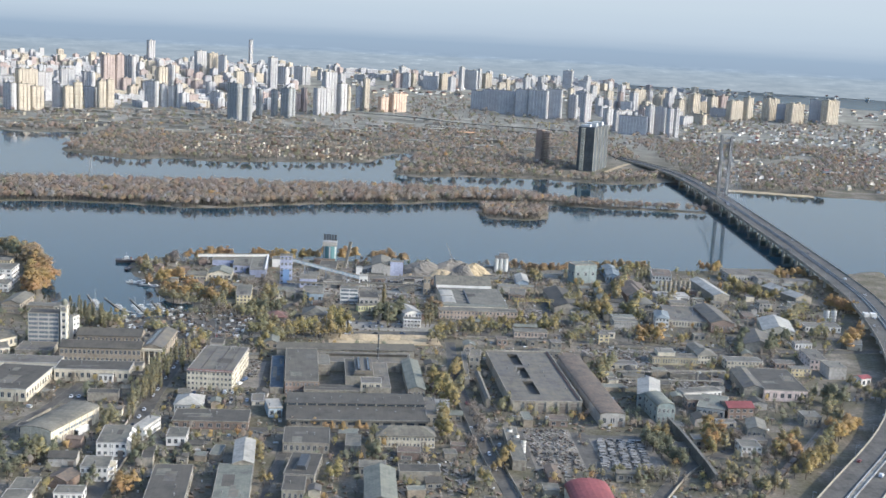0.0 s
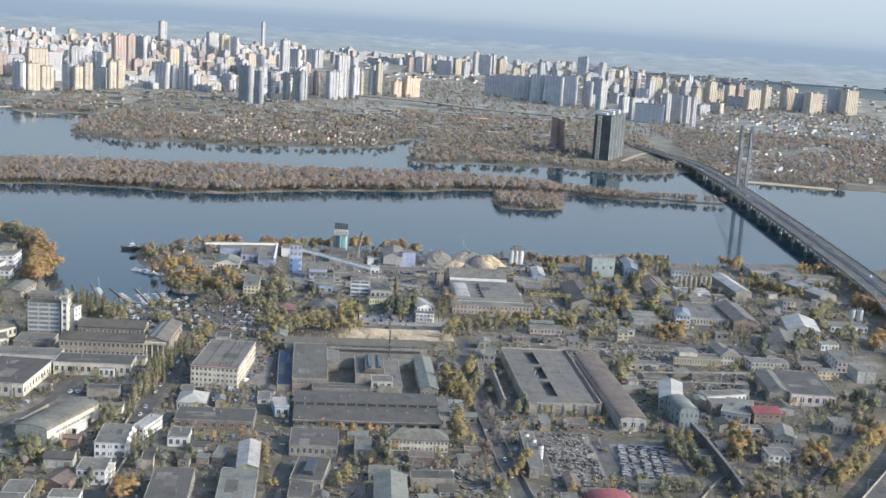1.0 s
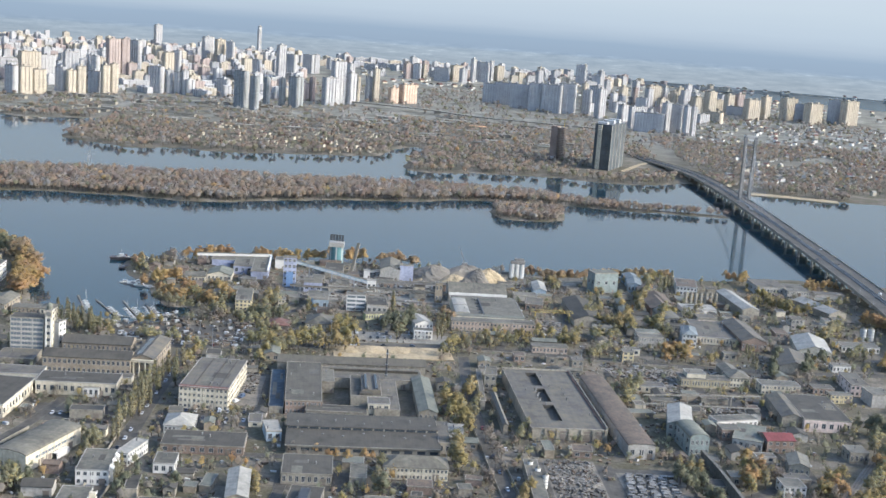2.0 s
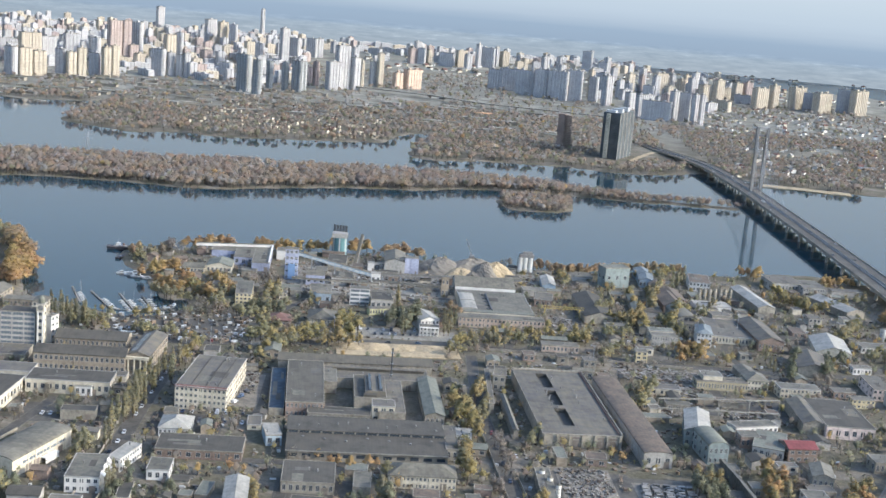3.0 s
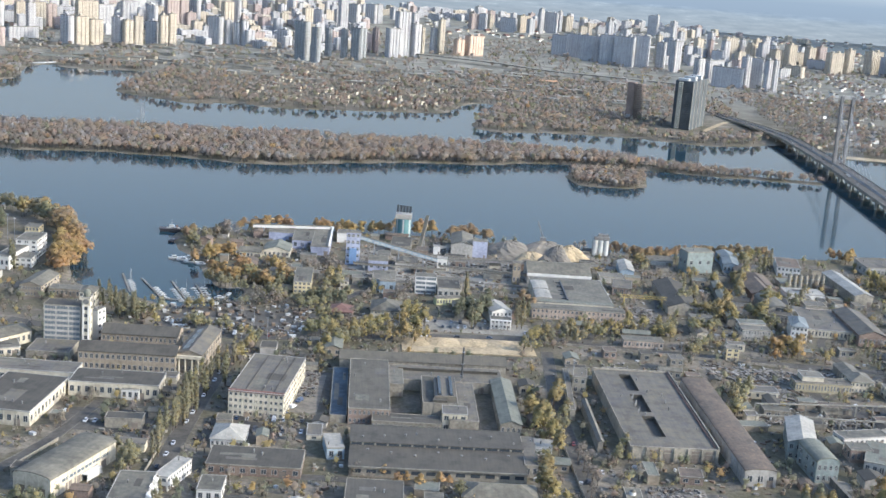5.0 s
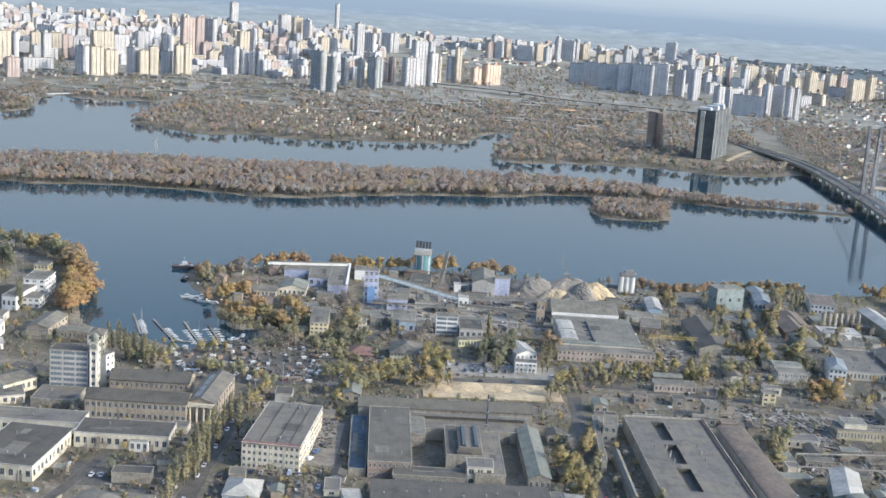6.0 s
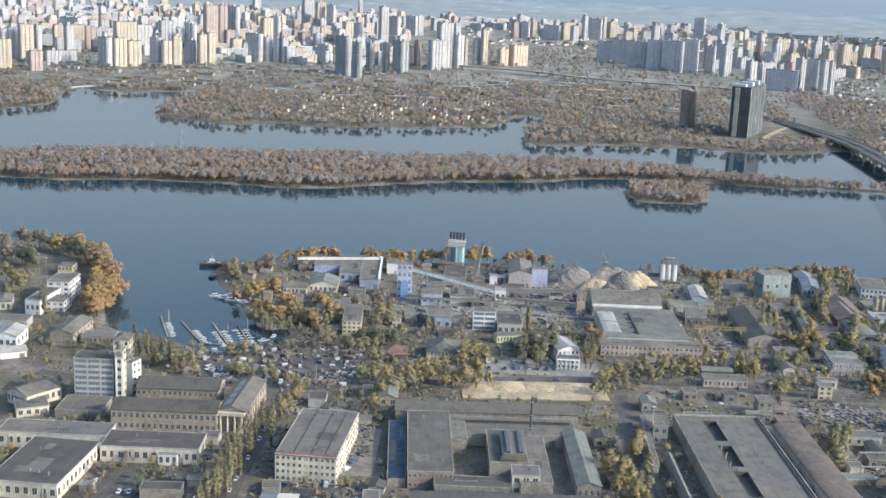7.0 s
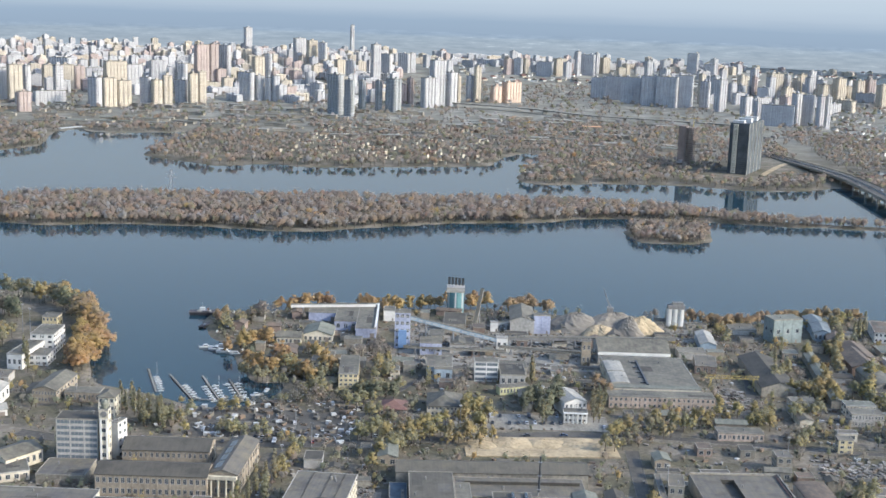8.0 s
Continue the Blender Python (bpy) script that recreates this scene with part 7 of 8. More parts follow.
# a dark glazed strip on the pavilion's roof
for root in [o for o in bpy.data.objects if o.get("label") == "pavilion block with a columned front"]:
    for k in range(4):
        q = Mesher()
        q.prism([(-5.4, 11.9), (-1.8, 13.0), (-1.8, 13.35), (-5.4, 12.25)][::-1], -20 + 10 * k, -11.5 + 10 * k)
        part("roof_light", q.mesh("roof_light", "pane"), root, "dark glazed roof light")
    for ox in (-5.5, -1.9, 1.9, 5.5):
        q = Mesher()
        q.tube(ox, -25.6, -0.3, 8.8, 0.65, 0.55, sides=10)
        part("column", q.mesh("column", "cream"), root)
    q = Mesher()
    q.box(-7.2, -26.6, 8.8, 7.2, -24.6, 10.6)
    part("entablature", q.mesh("entablature", "cream"), root)

# two pale ribs and a round dial on the stair tower
for root in [o for o in bpy.data.objects if o.get("label", "").startswith("pale stair tower with a cupola")]:
    for ox in (-1.5, 1.5):
        q = Mesher()
        q.box(ox - 0.45, -3.3, 0, ox + 0.45, -2.72, 26.0)
        part("rib", q.mesh("rib", "white"), root)
    q = Mesher()
    q.tube(0, 0, 0, 0.3, 1.7, sides=16)
    q.v = [(a, -c, b) for a, b, c in q.v]
    part("dial", q.mesh("dial", "weathered"), root, "round grey dial", m=pose(0, -2.78, 28.4))

# raised edges of the press hall's roof, and the rows of vent pipes on it
for root in [o for o in bpy.data.objects if o.get("label") == "large press hall with three roof slots"]:
    q = Mesher()
    q.box(22.1, -58.5, 7.9, 22.75, 58.5, 9.0)
    part("parapet", q.mesh("parapet", "kerbstone"), root)
    q = Mesher()
    q.box(-22.4, 58.2, 7.9, 22.1, 58.9, 8.9)
    part("parapet", q.mesh("parapet", "concrete"), root)
    q = Mesher()
    q.beam((20.9, -57, 8.5), (20.9, 57, 8.5), 0.28)
    part("roof_pipe", q.mesh("roof_pipe", "redbrown"), root, "rusty red pipe along the roof edge")
for root in [o for o in bpy.data.objects if o.get("label") == "large press hall with three roof slots"]:
    for k in range(12):
        part("vent", vent_mesh(), root, m=pose((-9.5, -8.3, 8.5)[k % 3] + 0.6 * (k // 6), -12 + 3.2 * k - 8 * (k // 6), 8.0) @ Matrix.Diagonal((0.8, 0.8, 1.5, 1)))

# piers and tall doors on the press hall's front
for root in [o for o in bpy.data.objects if o.get("label") == "large press hall with three roof slots"]:
    size = [c for c in root.children if c.name.startswith("wall")][0].dimensions
    for k in range(7):
        q = Mesher()
        q.box(-0.5, -0.7, -0.3, 0.5, 0.02, 7.7)
        part("pier", q.mesh("pier", "concrete"), root, m=pose(size.x * (-0.47 + 0.157 * k), -size.y / 2 - 0.02, 0))
        if k in (1, 2, 4, 5):
            q = Mesher()
            q.box(-1.9, -0.14, 0, 1.9, 0.02, 4.6).box(-2.0, -0.2, 5.3, 2.0, 0.02, 6.6)
            part("door", q.mesh("door", "door_paint"), root, m=pose(size.x * (-0.47 + 0.157 * (k + 0.5)), -size.y / 2 - 0.02, 0.02))

# ---- free ground between the works ----
ROAD_DOTS = np.vstack([np.column_stack([line, np.full(len(line), wid / 2 + 2)]) for line, wid in road_lines]
                      + [np.column_stack([deck_line[:, :2], np.full(len(deck_line), 20.0)])])


def free(x, y, gap):
    """Whether a spot keeps clear of every building and street."""
    f = np.array(FOOT)
    c, s_ = np.cos(np.radians(f[:, 4])), np.sin(np.radians(f[:, 4]))
    u, v = (x - f[:, 0]) * c + (y - f[:, 1]) * s_, -(x - f[:, 0]) * s_ + (y - f[:, 1]) * c
    if np.any((np.abs(u) < f[:, 2] / 2 + gap) & (np.abs(v) < f[:, 3] / 2 + gap)):
        return False
    return bool(np.all(np.hypot(ROAD_DOTS[:, 0] - x, ROAD_DOTS[:, 1] - y) > ROAD_DOTS[:, 2] + gap))


r_f = np.random.default_rng(33)
# parking lots, scrap yards and the sand bank stay open
FOOT += [(140, 524, 40, 62, 5), (97, 520, 30, 70, 4), (-172, 762, 96, 52, 8), (-22, 792, 106, 26, 5), (-97, 640, 16, 62, 4), (-13, 748, 92, 36, 8), (105, 855, 18, 42, 4), (190, 745, 112, 24, 5), (-42, 630, 20, 46, 6), (0, 628, 9, 55, 6)]
SMALL = [("concrete", "slate", "low grey lean-to beside the works"), ("brick", "rust", "small brick shed with a rusty roof"), ("concrete", "bitumen", "low concrete store with a tarred roof"),
         ("cream", "felt", "little cream outbuilding with a felt roof"), ("grey", "bitumen", "row of grey lock-up garages"), ("ochre", "moss", "small ochre store with a mossy roof")]
made = 0
tx, ty = r_f.uniform(-270, 390, 3400), r_f.uniform(415, 1030, 3400)
dry = (land(tx, ty) > 16) & (np.abs(tx) < 0.36 * (ty + 60)) & ~((tx < -95) & (ty > 730) & (ty < 830))
for x, y in zip(tx[dry].tolist(), ty[dry].tolist()):
    if made >= 190:
        break
    w, d = r_f.uniform(5, 20), r_f.uniform(5, 11)
    if r_f.random() < 0.4:
        w, d = d, w
    if not free(x, y, max(w, d) / 2 + 1):
        continue
    wall, roof, words = SMALL[r_f.integers(len(SMALL))]
    building("shed", words, x, y, w, d, r_f.uniform(3, 5.5), 5 + r_f.normal(0, 3), wall, roof, r_f.choice(["flat", "flat", "gable"]), (1, int(w // 4), 0) if r_f.random() < 0.3 else None, vents=-1)
    made += 1

# concrete fences along the works streets
for no, sgn, i, j in ((0, 1, 2, 16), (0, -1, 8, 26), (1, 1, 4, 14), (1, -1, 2, 20), (5, 1, 0, 10), (5, -1, 14, 30), (3, 1, 0, 9), (2, -1, 4, 18), (2, 1, 30, 44)):
    line, wid = road_lines[no]
    pts = [(x, y, 1.7) for x, y in line[i:j:3].tolist()]
    fn = new("fence", strip_mesh("fence", pts, 0.25, 2.2, "concrete", shift=sgn * (wid / 2 + 1.4)))
    tagged(fn, "stained concrete panel fence along the street", "fence")

# bushes and weeds on open ground
px_, py_ = [], []
for _ in range(5200):
    x, y = r_f.uniform(-330, 430), r_f.uniform(395, 1060)
    if abs(x) < 0.40 * (y + 60) and free(x, y, 1.2) and not (-150 < x < 70 and 885 < y < 1015 and r_f.random() < 0.8):
        px_.append(x)
        py_.append(y)
px_, py_ = np.array(px_), np.array(py_)
ok = land(px_, py_) > 4
wood("bushes", "scrubby olive and brown bushes on waste ground", px_[ok], py_[ok], 3.4, 18, 0.36, ["leaf_olive", "leaf_grey", "leaf_brown", "leaf_yellow", "leaf_green"], [0.3, 0.22, 0.2, 0.14, 0.14], r_f, spread=0.55, mass=0.36)

# self-sown trees between the sheds
tx, ty = r_f.uniform(-340, 440, 3600), r_f.uniform(395, 1070, 3600)
ok = (land(tx, ty) > 5) & (np.abs(tx) < 0.40 * (ty + 60)) & (ripple(tx, ty, 37) > -0.45) & ~((tx > -140) & (tx < 70) & (ty > 890) & (ty < 1015))
ok[ok] = [free(a, b, 2.2) for a, b in zip(tx[ok], ty[ok])]
wood("yard_trees", "self-sown olive and yellow trees between the sheds", tx[ok], ty[ok], 7.8, 50, 0.34, ["leaf_olive", "leaf_grey", "leaf_brown", "leaf_yellow", "leaf_green", "leaf_orange"],
     [0.30, 0.16, 0.14, 0.22, 0.12, 0.06], r_f, spread=0.40, mass=0.42)

# stacks, crates and oddments lying in the yards
junk = Mesher()
left = 0
jx, jy = r_f.uniform(-270, 380, 7500), r_f.uniform(410, 1010, 7500)
dry = (land(jx, jy) > 5) & (np.abs(jx) < 0.37 * (jy + 60))
for x, y in zip(jx[dry].tolist(), jy[dry].tolist()):
    if left >= 2500:
        break
    if not free(x, y, 1.5):
        continue
    left += 1
    n = len(junk.v)
    w, d, h = r_f.uniform(0.6, 3.4), r_f.uniform(0.5, 2.0), r_f.uniform(0.4, 1.6)
    junk.box(-w / 2, -d / 2, -0.2, w / 2, d / 2, h, int(r_f.choice(5, p=[0.24, 0.24, 0.24, 0.18, 0.10])))
    a = radians(r_f.uniform(0, 180))
    junk.v[n:] = [(q[0] * math.cos(a) - q[1] * math.sin(a) + x, q[0] * math.sin(a) + q[1] * math.cos(a) + y, q[2]) for q in junk.v[n:]]
tagged(new("yard_stacks", junk.mesh("yard_stacks", "scrap", "timber", "rust", "kerbstone", "hull_white")), "stacked crates, timber and scrap lying in the works yards", "stacks", kind="stuff")


def scrap_yard(x, y, w, d, yaw, n, size, label):
    b = Mesher()
    for _ in range(n):
        k = len(b.v)
        cx, cy = r_f.uniform(-w / 2, w / 2), r_f.uniform(-d / 2, d / 2)
        l, q, h = r_f.uniform(0.5, 2.6) * size, r_f.uniform(0.15, 1.1) * size, r_f.uniform(0.2, 1.2)
        b.box(-l, -q, -0.2, l, q, h, int(r_f.random() < 0.25))
        a, tl = r_f.uniform(0, 3.1), r_f.normal(0, 0.15)
        b.v[k:] = [(p0 * math.cos(a) - p1 * math.sin(a) + cx, p0 * math.sin(a) + p1 * math.cos(a) + cy, p2 + p0 * tl) for p0, p1, p2 in b.v[k:]]
    o = new("scrap_heap", b.mesh("scrap_heap", "scrap", "rust"))
    o.matrix_basis = pose(x, y, 0, 0, 0, yaw)
    return tagged(o, label, "scrap", kind="stuff")


for x, y, w, d, n in ((-60, 955, 120, 26, 300), (-80, 985, 90, 30, 240), (-20, 1020, 80, 24, 120), (-90, 905, 90, 20, 200), (0, 950, 60, 50, 200), (90, 1000, 60, 30, 70), (-180, 960, 40, 30, 40)):
    scrap_yard(x, y, w, d, 4, n, 1.1, "pipes, plates and spare belts lying round the port plant")
scrap_yard(97, 520, 26, 70, 4, 620, 0.6, "heaps of pale scrap metal and concrete offcuts")
scrap_yard(105, 855, 16, 40, 4, 150, 1.2, "heap of bright scrap metal by the gantry")
scrap_yard(190, 745, 110, 26, 5, 260, 1.3, "rows of rusty scrap machinery")
scrap_yard(175, 700, 40, 40, 5, 140, 1.2, "scattered scrap sheet metal")
scrap_yard(-100, 660, 8, 40, 4, 90, 0.9, "stacked brown timber pallets beside the factory")
scrap_yard(25, 470, 44, 60, 4, 170, 1.1, "dark machine parts and pallets in a yard")


# ---- vehicles ----
CAR_STOCK = {}
CAR_WORDS = {"car_white": "white saloon car parked on tarmac", "car_silver": "silver-grey saloon car parked on tarmac", "car_dark": "dark saloon car parked on tarmac",
             "car_red": "dark red hatchback car parked on tarmac", "car_blue": "dark blue saloon car parked on tarmac"}
wheel = Mesher()
wheel.tube(0, 0, -0.1, 0.1, 0.31, sides=10)
wheel.v = [(z, y, x) for x, y, z in wheel.v]
WHEEL = wheel.mesh("wheel", "tyre")


def car(x, y, yaw, z=0.06, van=False):
    paint = r_f.choice(list(CAR_WORDS), p=[0.24, 0.34, 0.30, 0.06, 0.06])
    m = pose(x, y, z, 0, 0, yaw)
    if (paint, van) in CAR_STOCK:
        return copy_thing(CAR_STOCK[paint, van], m)
    root = thing("van" if van else "car", CAR_WORDS[paint].replace("saloon car", "delivery van") if van else CAR_WORDS[paint], "van" if van else "car", x, y, yaw, z, "parked vehicles")
    CAR_STOCK[paint, van] = root
    k = 1.25 if van else 1.0
    b = Mesher()
    prof = [(-2.1, 0.28), (2.1, 0.28), (2.15, 0.62), (1.95, 0.80), (0.95, 0.92), (-1.55, 0.98), (-2.1, 0.86)]
    b.prism(prof, -0.86, 0.86)
    b.v = [(p0 * k, p1 * k, p2 * k) for p0, p1, p2 in b.v]
    part("body", b.mesh("body", paint), root)
    g = Mesher()
    top = 1.95 if van else 1.42
    g.prism([(1.0 * k, 0.9 * k), (0.35 * k, top), (-1.9 * k if van else -1.1, top), (-2.05 * k if van else -1.75, 0.9 * k)][::-1], -0.72 * k, 0.72 * k)
    part("cabin", g.mesh("cabin", paint if van else "windscreen"), root)
    rf = Mesher()
    rf.box(-1.9 * k if van else -1.12, -0.68 * k, top, 0.38 * k, 0.68 * k, top + 0.05)
    part("roof_panel", rf.mesh("roof_panel", paint), root)
    for wx in (-1.3 * k, 1.3 * k):
        for wy in (-0.8 * k, 0.8 * k):
            part("wheel", WHEEL, root, m=pose(wx, wy, 0.3, 0, 0, 90))
    return root


def car_row(x0, y0, x1, y1, n, yaw, van=0.1):
    for k in range(n):
        if r_f.random() < 0.85:
            t = (k + 0.5) / n
            car(x0 + (x1 - x0) * t + r_f.normal(0, 0.2), y0 + (y1 - y0) * t + r_f.normal(0, 0.3), yaw + r_f.normal(0, 3) + r_f.choice([0, 180]), van=r_f.random() < van)


wreck = Mesher()
wreck.prism([(-2.4, 0.0), (2.3, 0.0), (2.4, 0.9), (1.5, 1.1), (1.1, 1.9), (-2.4, 1.95)], -0.95, 0.95)
wreck.box(-1.9, -0.99, 0.9, 0.6, -0.96, 1.6, 1).box(-1.9, 0.96, 0.9, 0.6, 0.99, 1.6, 1).box(1.45, -0.8, 1.12, 1.55, 0.8, 1.2, 1)
WRECK = wreck.mesh("scrapped_van", "hulk", "dark_steel")
for col in range(5):
    for row in range(20):
        if r_f.random() < 0.9:
            o = new("scrapped_van", WRECK)
            o.matrix_basis = pose(124.5 + col * 5.9 + 0.08 * row + r_f.normal(0, 0.45), 491 + row * 2.45 + r_f.normal(0, 0.15), 0.06, 0, 0, 5 + r_f.choice([0, 180]) + r_f.normal(0, 7)) @ Matrix.Diagonal((r_f.uniform(0.82, 1.06), 1, r_f.uniform(0.7, 1.15), 1))
            tagged(o, "stripped grey van body parked in a row", "van", group="scrapped vans")
car_row(-104, 600, -94, 650, 5, 70, 0.6)
car_row(-128, 592, -90, 596, 8, 92)
car_row(-116, 578, -84, 582, 7, 92)
for k in range(2):
    car_row(-190 + k * 3, 726 + k * 9, -128, 736 + k * 9, 9, 98 - 10 * (k % 2), 0.2)
car_row(-50, 782, 0, 790, 10, 95)
car_row(-52, 794, -2, 802, 9, 95)
car_row(20, 786, 48, 790, 6, 95)
car_row(-146, 430, -148, 560, 9, 92)
car_row(-149, 575, -152, 690, 9, 92)
car_row(-240, 722, 30, 775, 13, 10, 0.2)
car_row(64, 470, 46, 610, 6, 98)
car_row(290, 640, 330, 660, 8, 60)
car_row(-200, 570, -182, 574, 4, 95)
car_row(60, 560, 64, 590, 3, 95)
car_row(230, 600, 206, 680, 6, 95)
for k in range(34):
    s = r_f.uniform(10, run[-1] - 350)
    x, y, z, yw = deck_at(s)
    side = r_f.choice([-10.6, -5.6, 5.6, 10.6])
    a = radians(yw)
    car(x + side * math.cos(a), y + side * math.sin(a), yw + 90, z + 0.1, van=r_f.random() < 0.3)


# ---- a goods train on the siding by the highway ----
siding = new("railway", strip_mesh("railway", [(190, 432, 0.12), (208, 466, 0.12), (225, 497, 0.12), (240, 524, 0.12), (262, 566, 0.12), (282, 602, 0.12)], 4.4, 0.6, "ballast"))
tagged(siding, "single railway siding on dark ballast", "railway", kind="structure")
for sgn in (-1, 1):
    rl = new("rail", strip_mesh("rail", [(190, 432, 0.34), (208, 466, 0.34), (225, 497, 0.34), (240, 524, 0.34), (262, 566, 0.34), (282, 602, 0.34)], 0.16, 0.3, "rust", shift=sgn * 0.76))
    tagged(rl, "worn steel rail on the siding", "rail", kind="structure")
tub = Mesher()
tub.prism([(-1.35, 1.2), (1.35, 1.2), (1.5, 3.3), (1.3, 3.3), (1.2, 2.9), (-1.2, 2.9), (-1.3, 3.3), (-1.5, 3.3)], -5.0, 5.0)
TUB = tub.mesh("tub", "rust")
frame_b = Mesher()
frame_b.box(-1.2, -5.4, 0.85, 1.2, 5.4, 1.25)
UNDER = frame_b.mesh("underframe", "dark_steel")
axle = Mesher()
axle.tube(0, 0, -0.9, 0.9, 0.45, sides=10)
axle.v = [(c, b, a) for a, b, c in axle.v]
AXLE = axle.mesh("wheelset", "tyre")
for k in range(7):
    px, py = 206 + 5.6 * k, 462 + 10.3 * k
    wagon = thing("goods_wagon", "rust-brown open goods wagon on the siding", "wagon", px, py, -28.5, 0.34, "goods train")
    part("tub", TUB, wagon)
    part("underframe", UNDER, wagon)
    for oy in (-3.6, 3.6):
        part("wheelset", AXLE, wagon, m=pose(0, oy, 0.45))


# ---- harbour ----
def boat(x, y, yaw, length, hull="hull_white", mast=False):
    root = thing("boat", "white motor boat moored at a jetty" if hull == "hull_white" else "dark-hulled work boat at the quay", "boat", x, y, yaw, -1.25, "moored boats")
    k = length / 8
    b = Mesher()
    deck = [(-4, -1.2), (1.5, -1.3), (3.2, -0.8), (4.2, 0), (3.2, 0.8), (1.5, 1.3), (-4, 1.2)]
    keel = [(-3.7, -0.8), (1.2, -0.8), (2.6, -0.4), (3.3, 0), (2.6, 0.4), (1.2, 0.8), (-3.7, 0.8)]
    n = len(deck)
    b.add([(a * k, c * k, -0.35) for a, c in keel] + [(a * k, c * k, 0.85 * k) for a, c in deck],
          [tuple(range(n))[::-1], tuple(range(n, 2 * n))] + [(i, (i + 1) % n, (i + 1) % n + n, i + n) for i in range(n)])
    part("hull", b.mesh("hull", hull), root)
    if hull == "hull_rust":
        k *= 0.6
    c = Mesher()
    c.prism([(-2.0 * k, 0.84 * k), (1.4 * k, 0.84 * k), (0.7 * k, 1.9 * k), (-1.8 * k, 1.9 * k)], -0.85 * k, 0.85 * k)
    part("cabin", c.mesh("cabin", "hull_white" if hull == "hull_white" else "steel"), root)
    w = Mesher()
    w.prism([(-1.5 * k, 1.25 * k), (1.05 * k, 1.25 * k), (0.8 * k, 1.65 * k), (-1.5 * k, 1.65 * k)], -0.87 * k, 0.87 * k)
    part("cabin_window", w.mesh("cabin_window", "windscreen"), root)
    if mast:
        q = Mesher()
        q.tube(0.4 * k, 0, 0.8 * k, 10.0, 0.09, 0.05, sides=6)
        part("mast", q.mesh("mast", "frame_paint"), root)
    return root


def jetty(x0, y0, x1, y1, boats, side=0, start=0.35):
    ln, a = math.hypot(x1 - x0, y1 - y0), math.degrees(math.atan2(y1 - y0, x1 - x0))
    root = thing("jetty", "narrow grey timber jetty on posts", "jetty", x0, y0, a, -1.2, "jetties of the marina")
    dk = Mesher()
    dk.box(0, -0.55, 0.5, ln, 0.55, 0.75)
    part("deck", dk.mesh("deck", "kerbstone"), root)
    post = Mesher()
    post.tube(0, 0, -2.5, 1.3, 0.14, sides=6)
    pm = post.mesh("post", "timber")
    for k in range(int(ln // 6) + 1):
        for sd in (-0.6, 0.6):
            part("post", pm, root, m=pose(min(k * 6.0, ln - 0.2), sd, 0))
    for k in range(boats):
        t = start + (1 - start) * ((k + 0.5) / boats if side else (k // 2 + 0.5) / (boats / 2))
        sd = side or (1 if k % 2 else -1)
        nx, ny = -math.sin(radians(a)), math.cos(radians(a))
        l = r_f.uniform(3.2, 4.8)
        boat(x0 + (x1 - x0) * t + nx * sd * (1.3 + l / 2), y0 + (y1 - y0) * t + ny * sd * (1.3 + l / 2), a + 90 * sd + r_f.normal(0, 4), l, mast=r_f.random() < 0.15)


jetty(-268, 850, -249, 806, 7, 1, 0.3)
jetty(-251, 841, -223, 795, 7, 1, 0.4)
jetty(-230, 842, -206, 795, 14)
jetty(-212, 839, -192, 797, 14, 0, 0.15)
jetty(-224, 797, -188, 798, 0)
for x, y, yw, l in ((-246, 908, 20, 10), (-238, 904, 10, 11), (-230, 898, -5, 13), (-222, 896, 5, 9), (-196, 806, 40, 7), (-188, 812, 30, 8), (-184, 822, 80, 7), (-236, 912, 0, 9)):
    boat(x, y, yw, l, mast=l < 8)
ship = boat(-270, 995, 8, 26, "hull_rust")
for nm, b0, mat, words in (("deckhouse", (-7.0, -1.6, 1.2, 3.5, 1.6, 3.4), "grey", ""), ("wheelhouse", (-5.0, -1.3, 3.4, -1.0, 1.3, 5.6), "hull_white", "white wheelhouse"), ("funnel", (0.6, -0.6, 3.4, 2.0, 0.6, 5.4), "redbrown", "red-brown funnel")):
    q = Mesher()
    q.box(*b0)
    part(nm, q.mesh(nm, mat), ship, words)
q = Mesher()
q.tube(-3.0, 0, 5.5, 10.0, 0.14, 0.08, sides=6).tube(8.0, 0, 1.0, 7.0, 0.16, 0.1, sides=6)
part("mast", q.mesh("mast", "steel"), ship)
boat(-262, 962, 80, 14, "hull_rust")
# boats laid up ashore among the cars
for _ in range(14):
    x, y = r_f.uniform(-214, -122), r_f.uniform(738, 792)
    if float(land(np.array([x]), np.array([y]))[0]) > 4 and free(x, y, 1):
        o = boat(x, y, r_f.uniform(0, 360), r_f.uniform(3.6, 6.0), r_f.choice(["hull_white", "hull_rust", "hull_white"]))
        o.location.z = 0.38
        o["label"] = "small boat laid up on the shore"


lm_ = thing("lamp_mast", "tall slim pale lamp mast by the shore yard", "street lamp", -137.7, 727.6)
q = Mesher()
q.tube(0, 0, -0.4, 13.5, 0.22, 0.12, sides=8)
part("pole", q.mesh("pole", "steel"), lm_)
q = Mesher()
q.box(-0.9, -0.2, 13.4, 0.9, 0.2, 13.65)
part("lamp_head", q.mesh("lamp_head", "steel"), lm_)


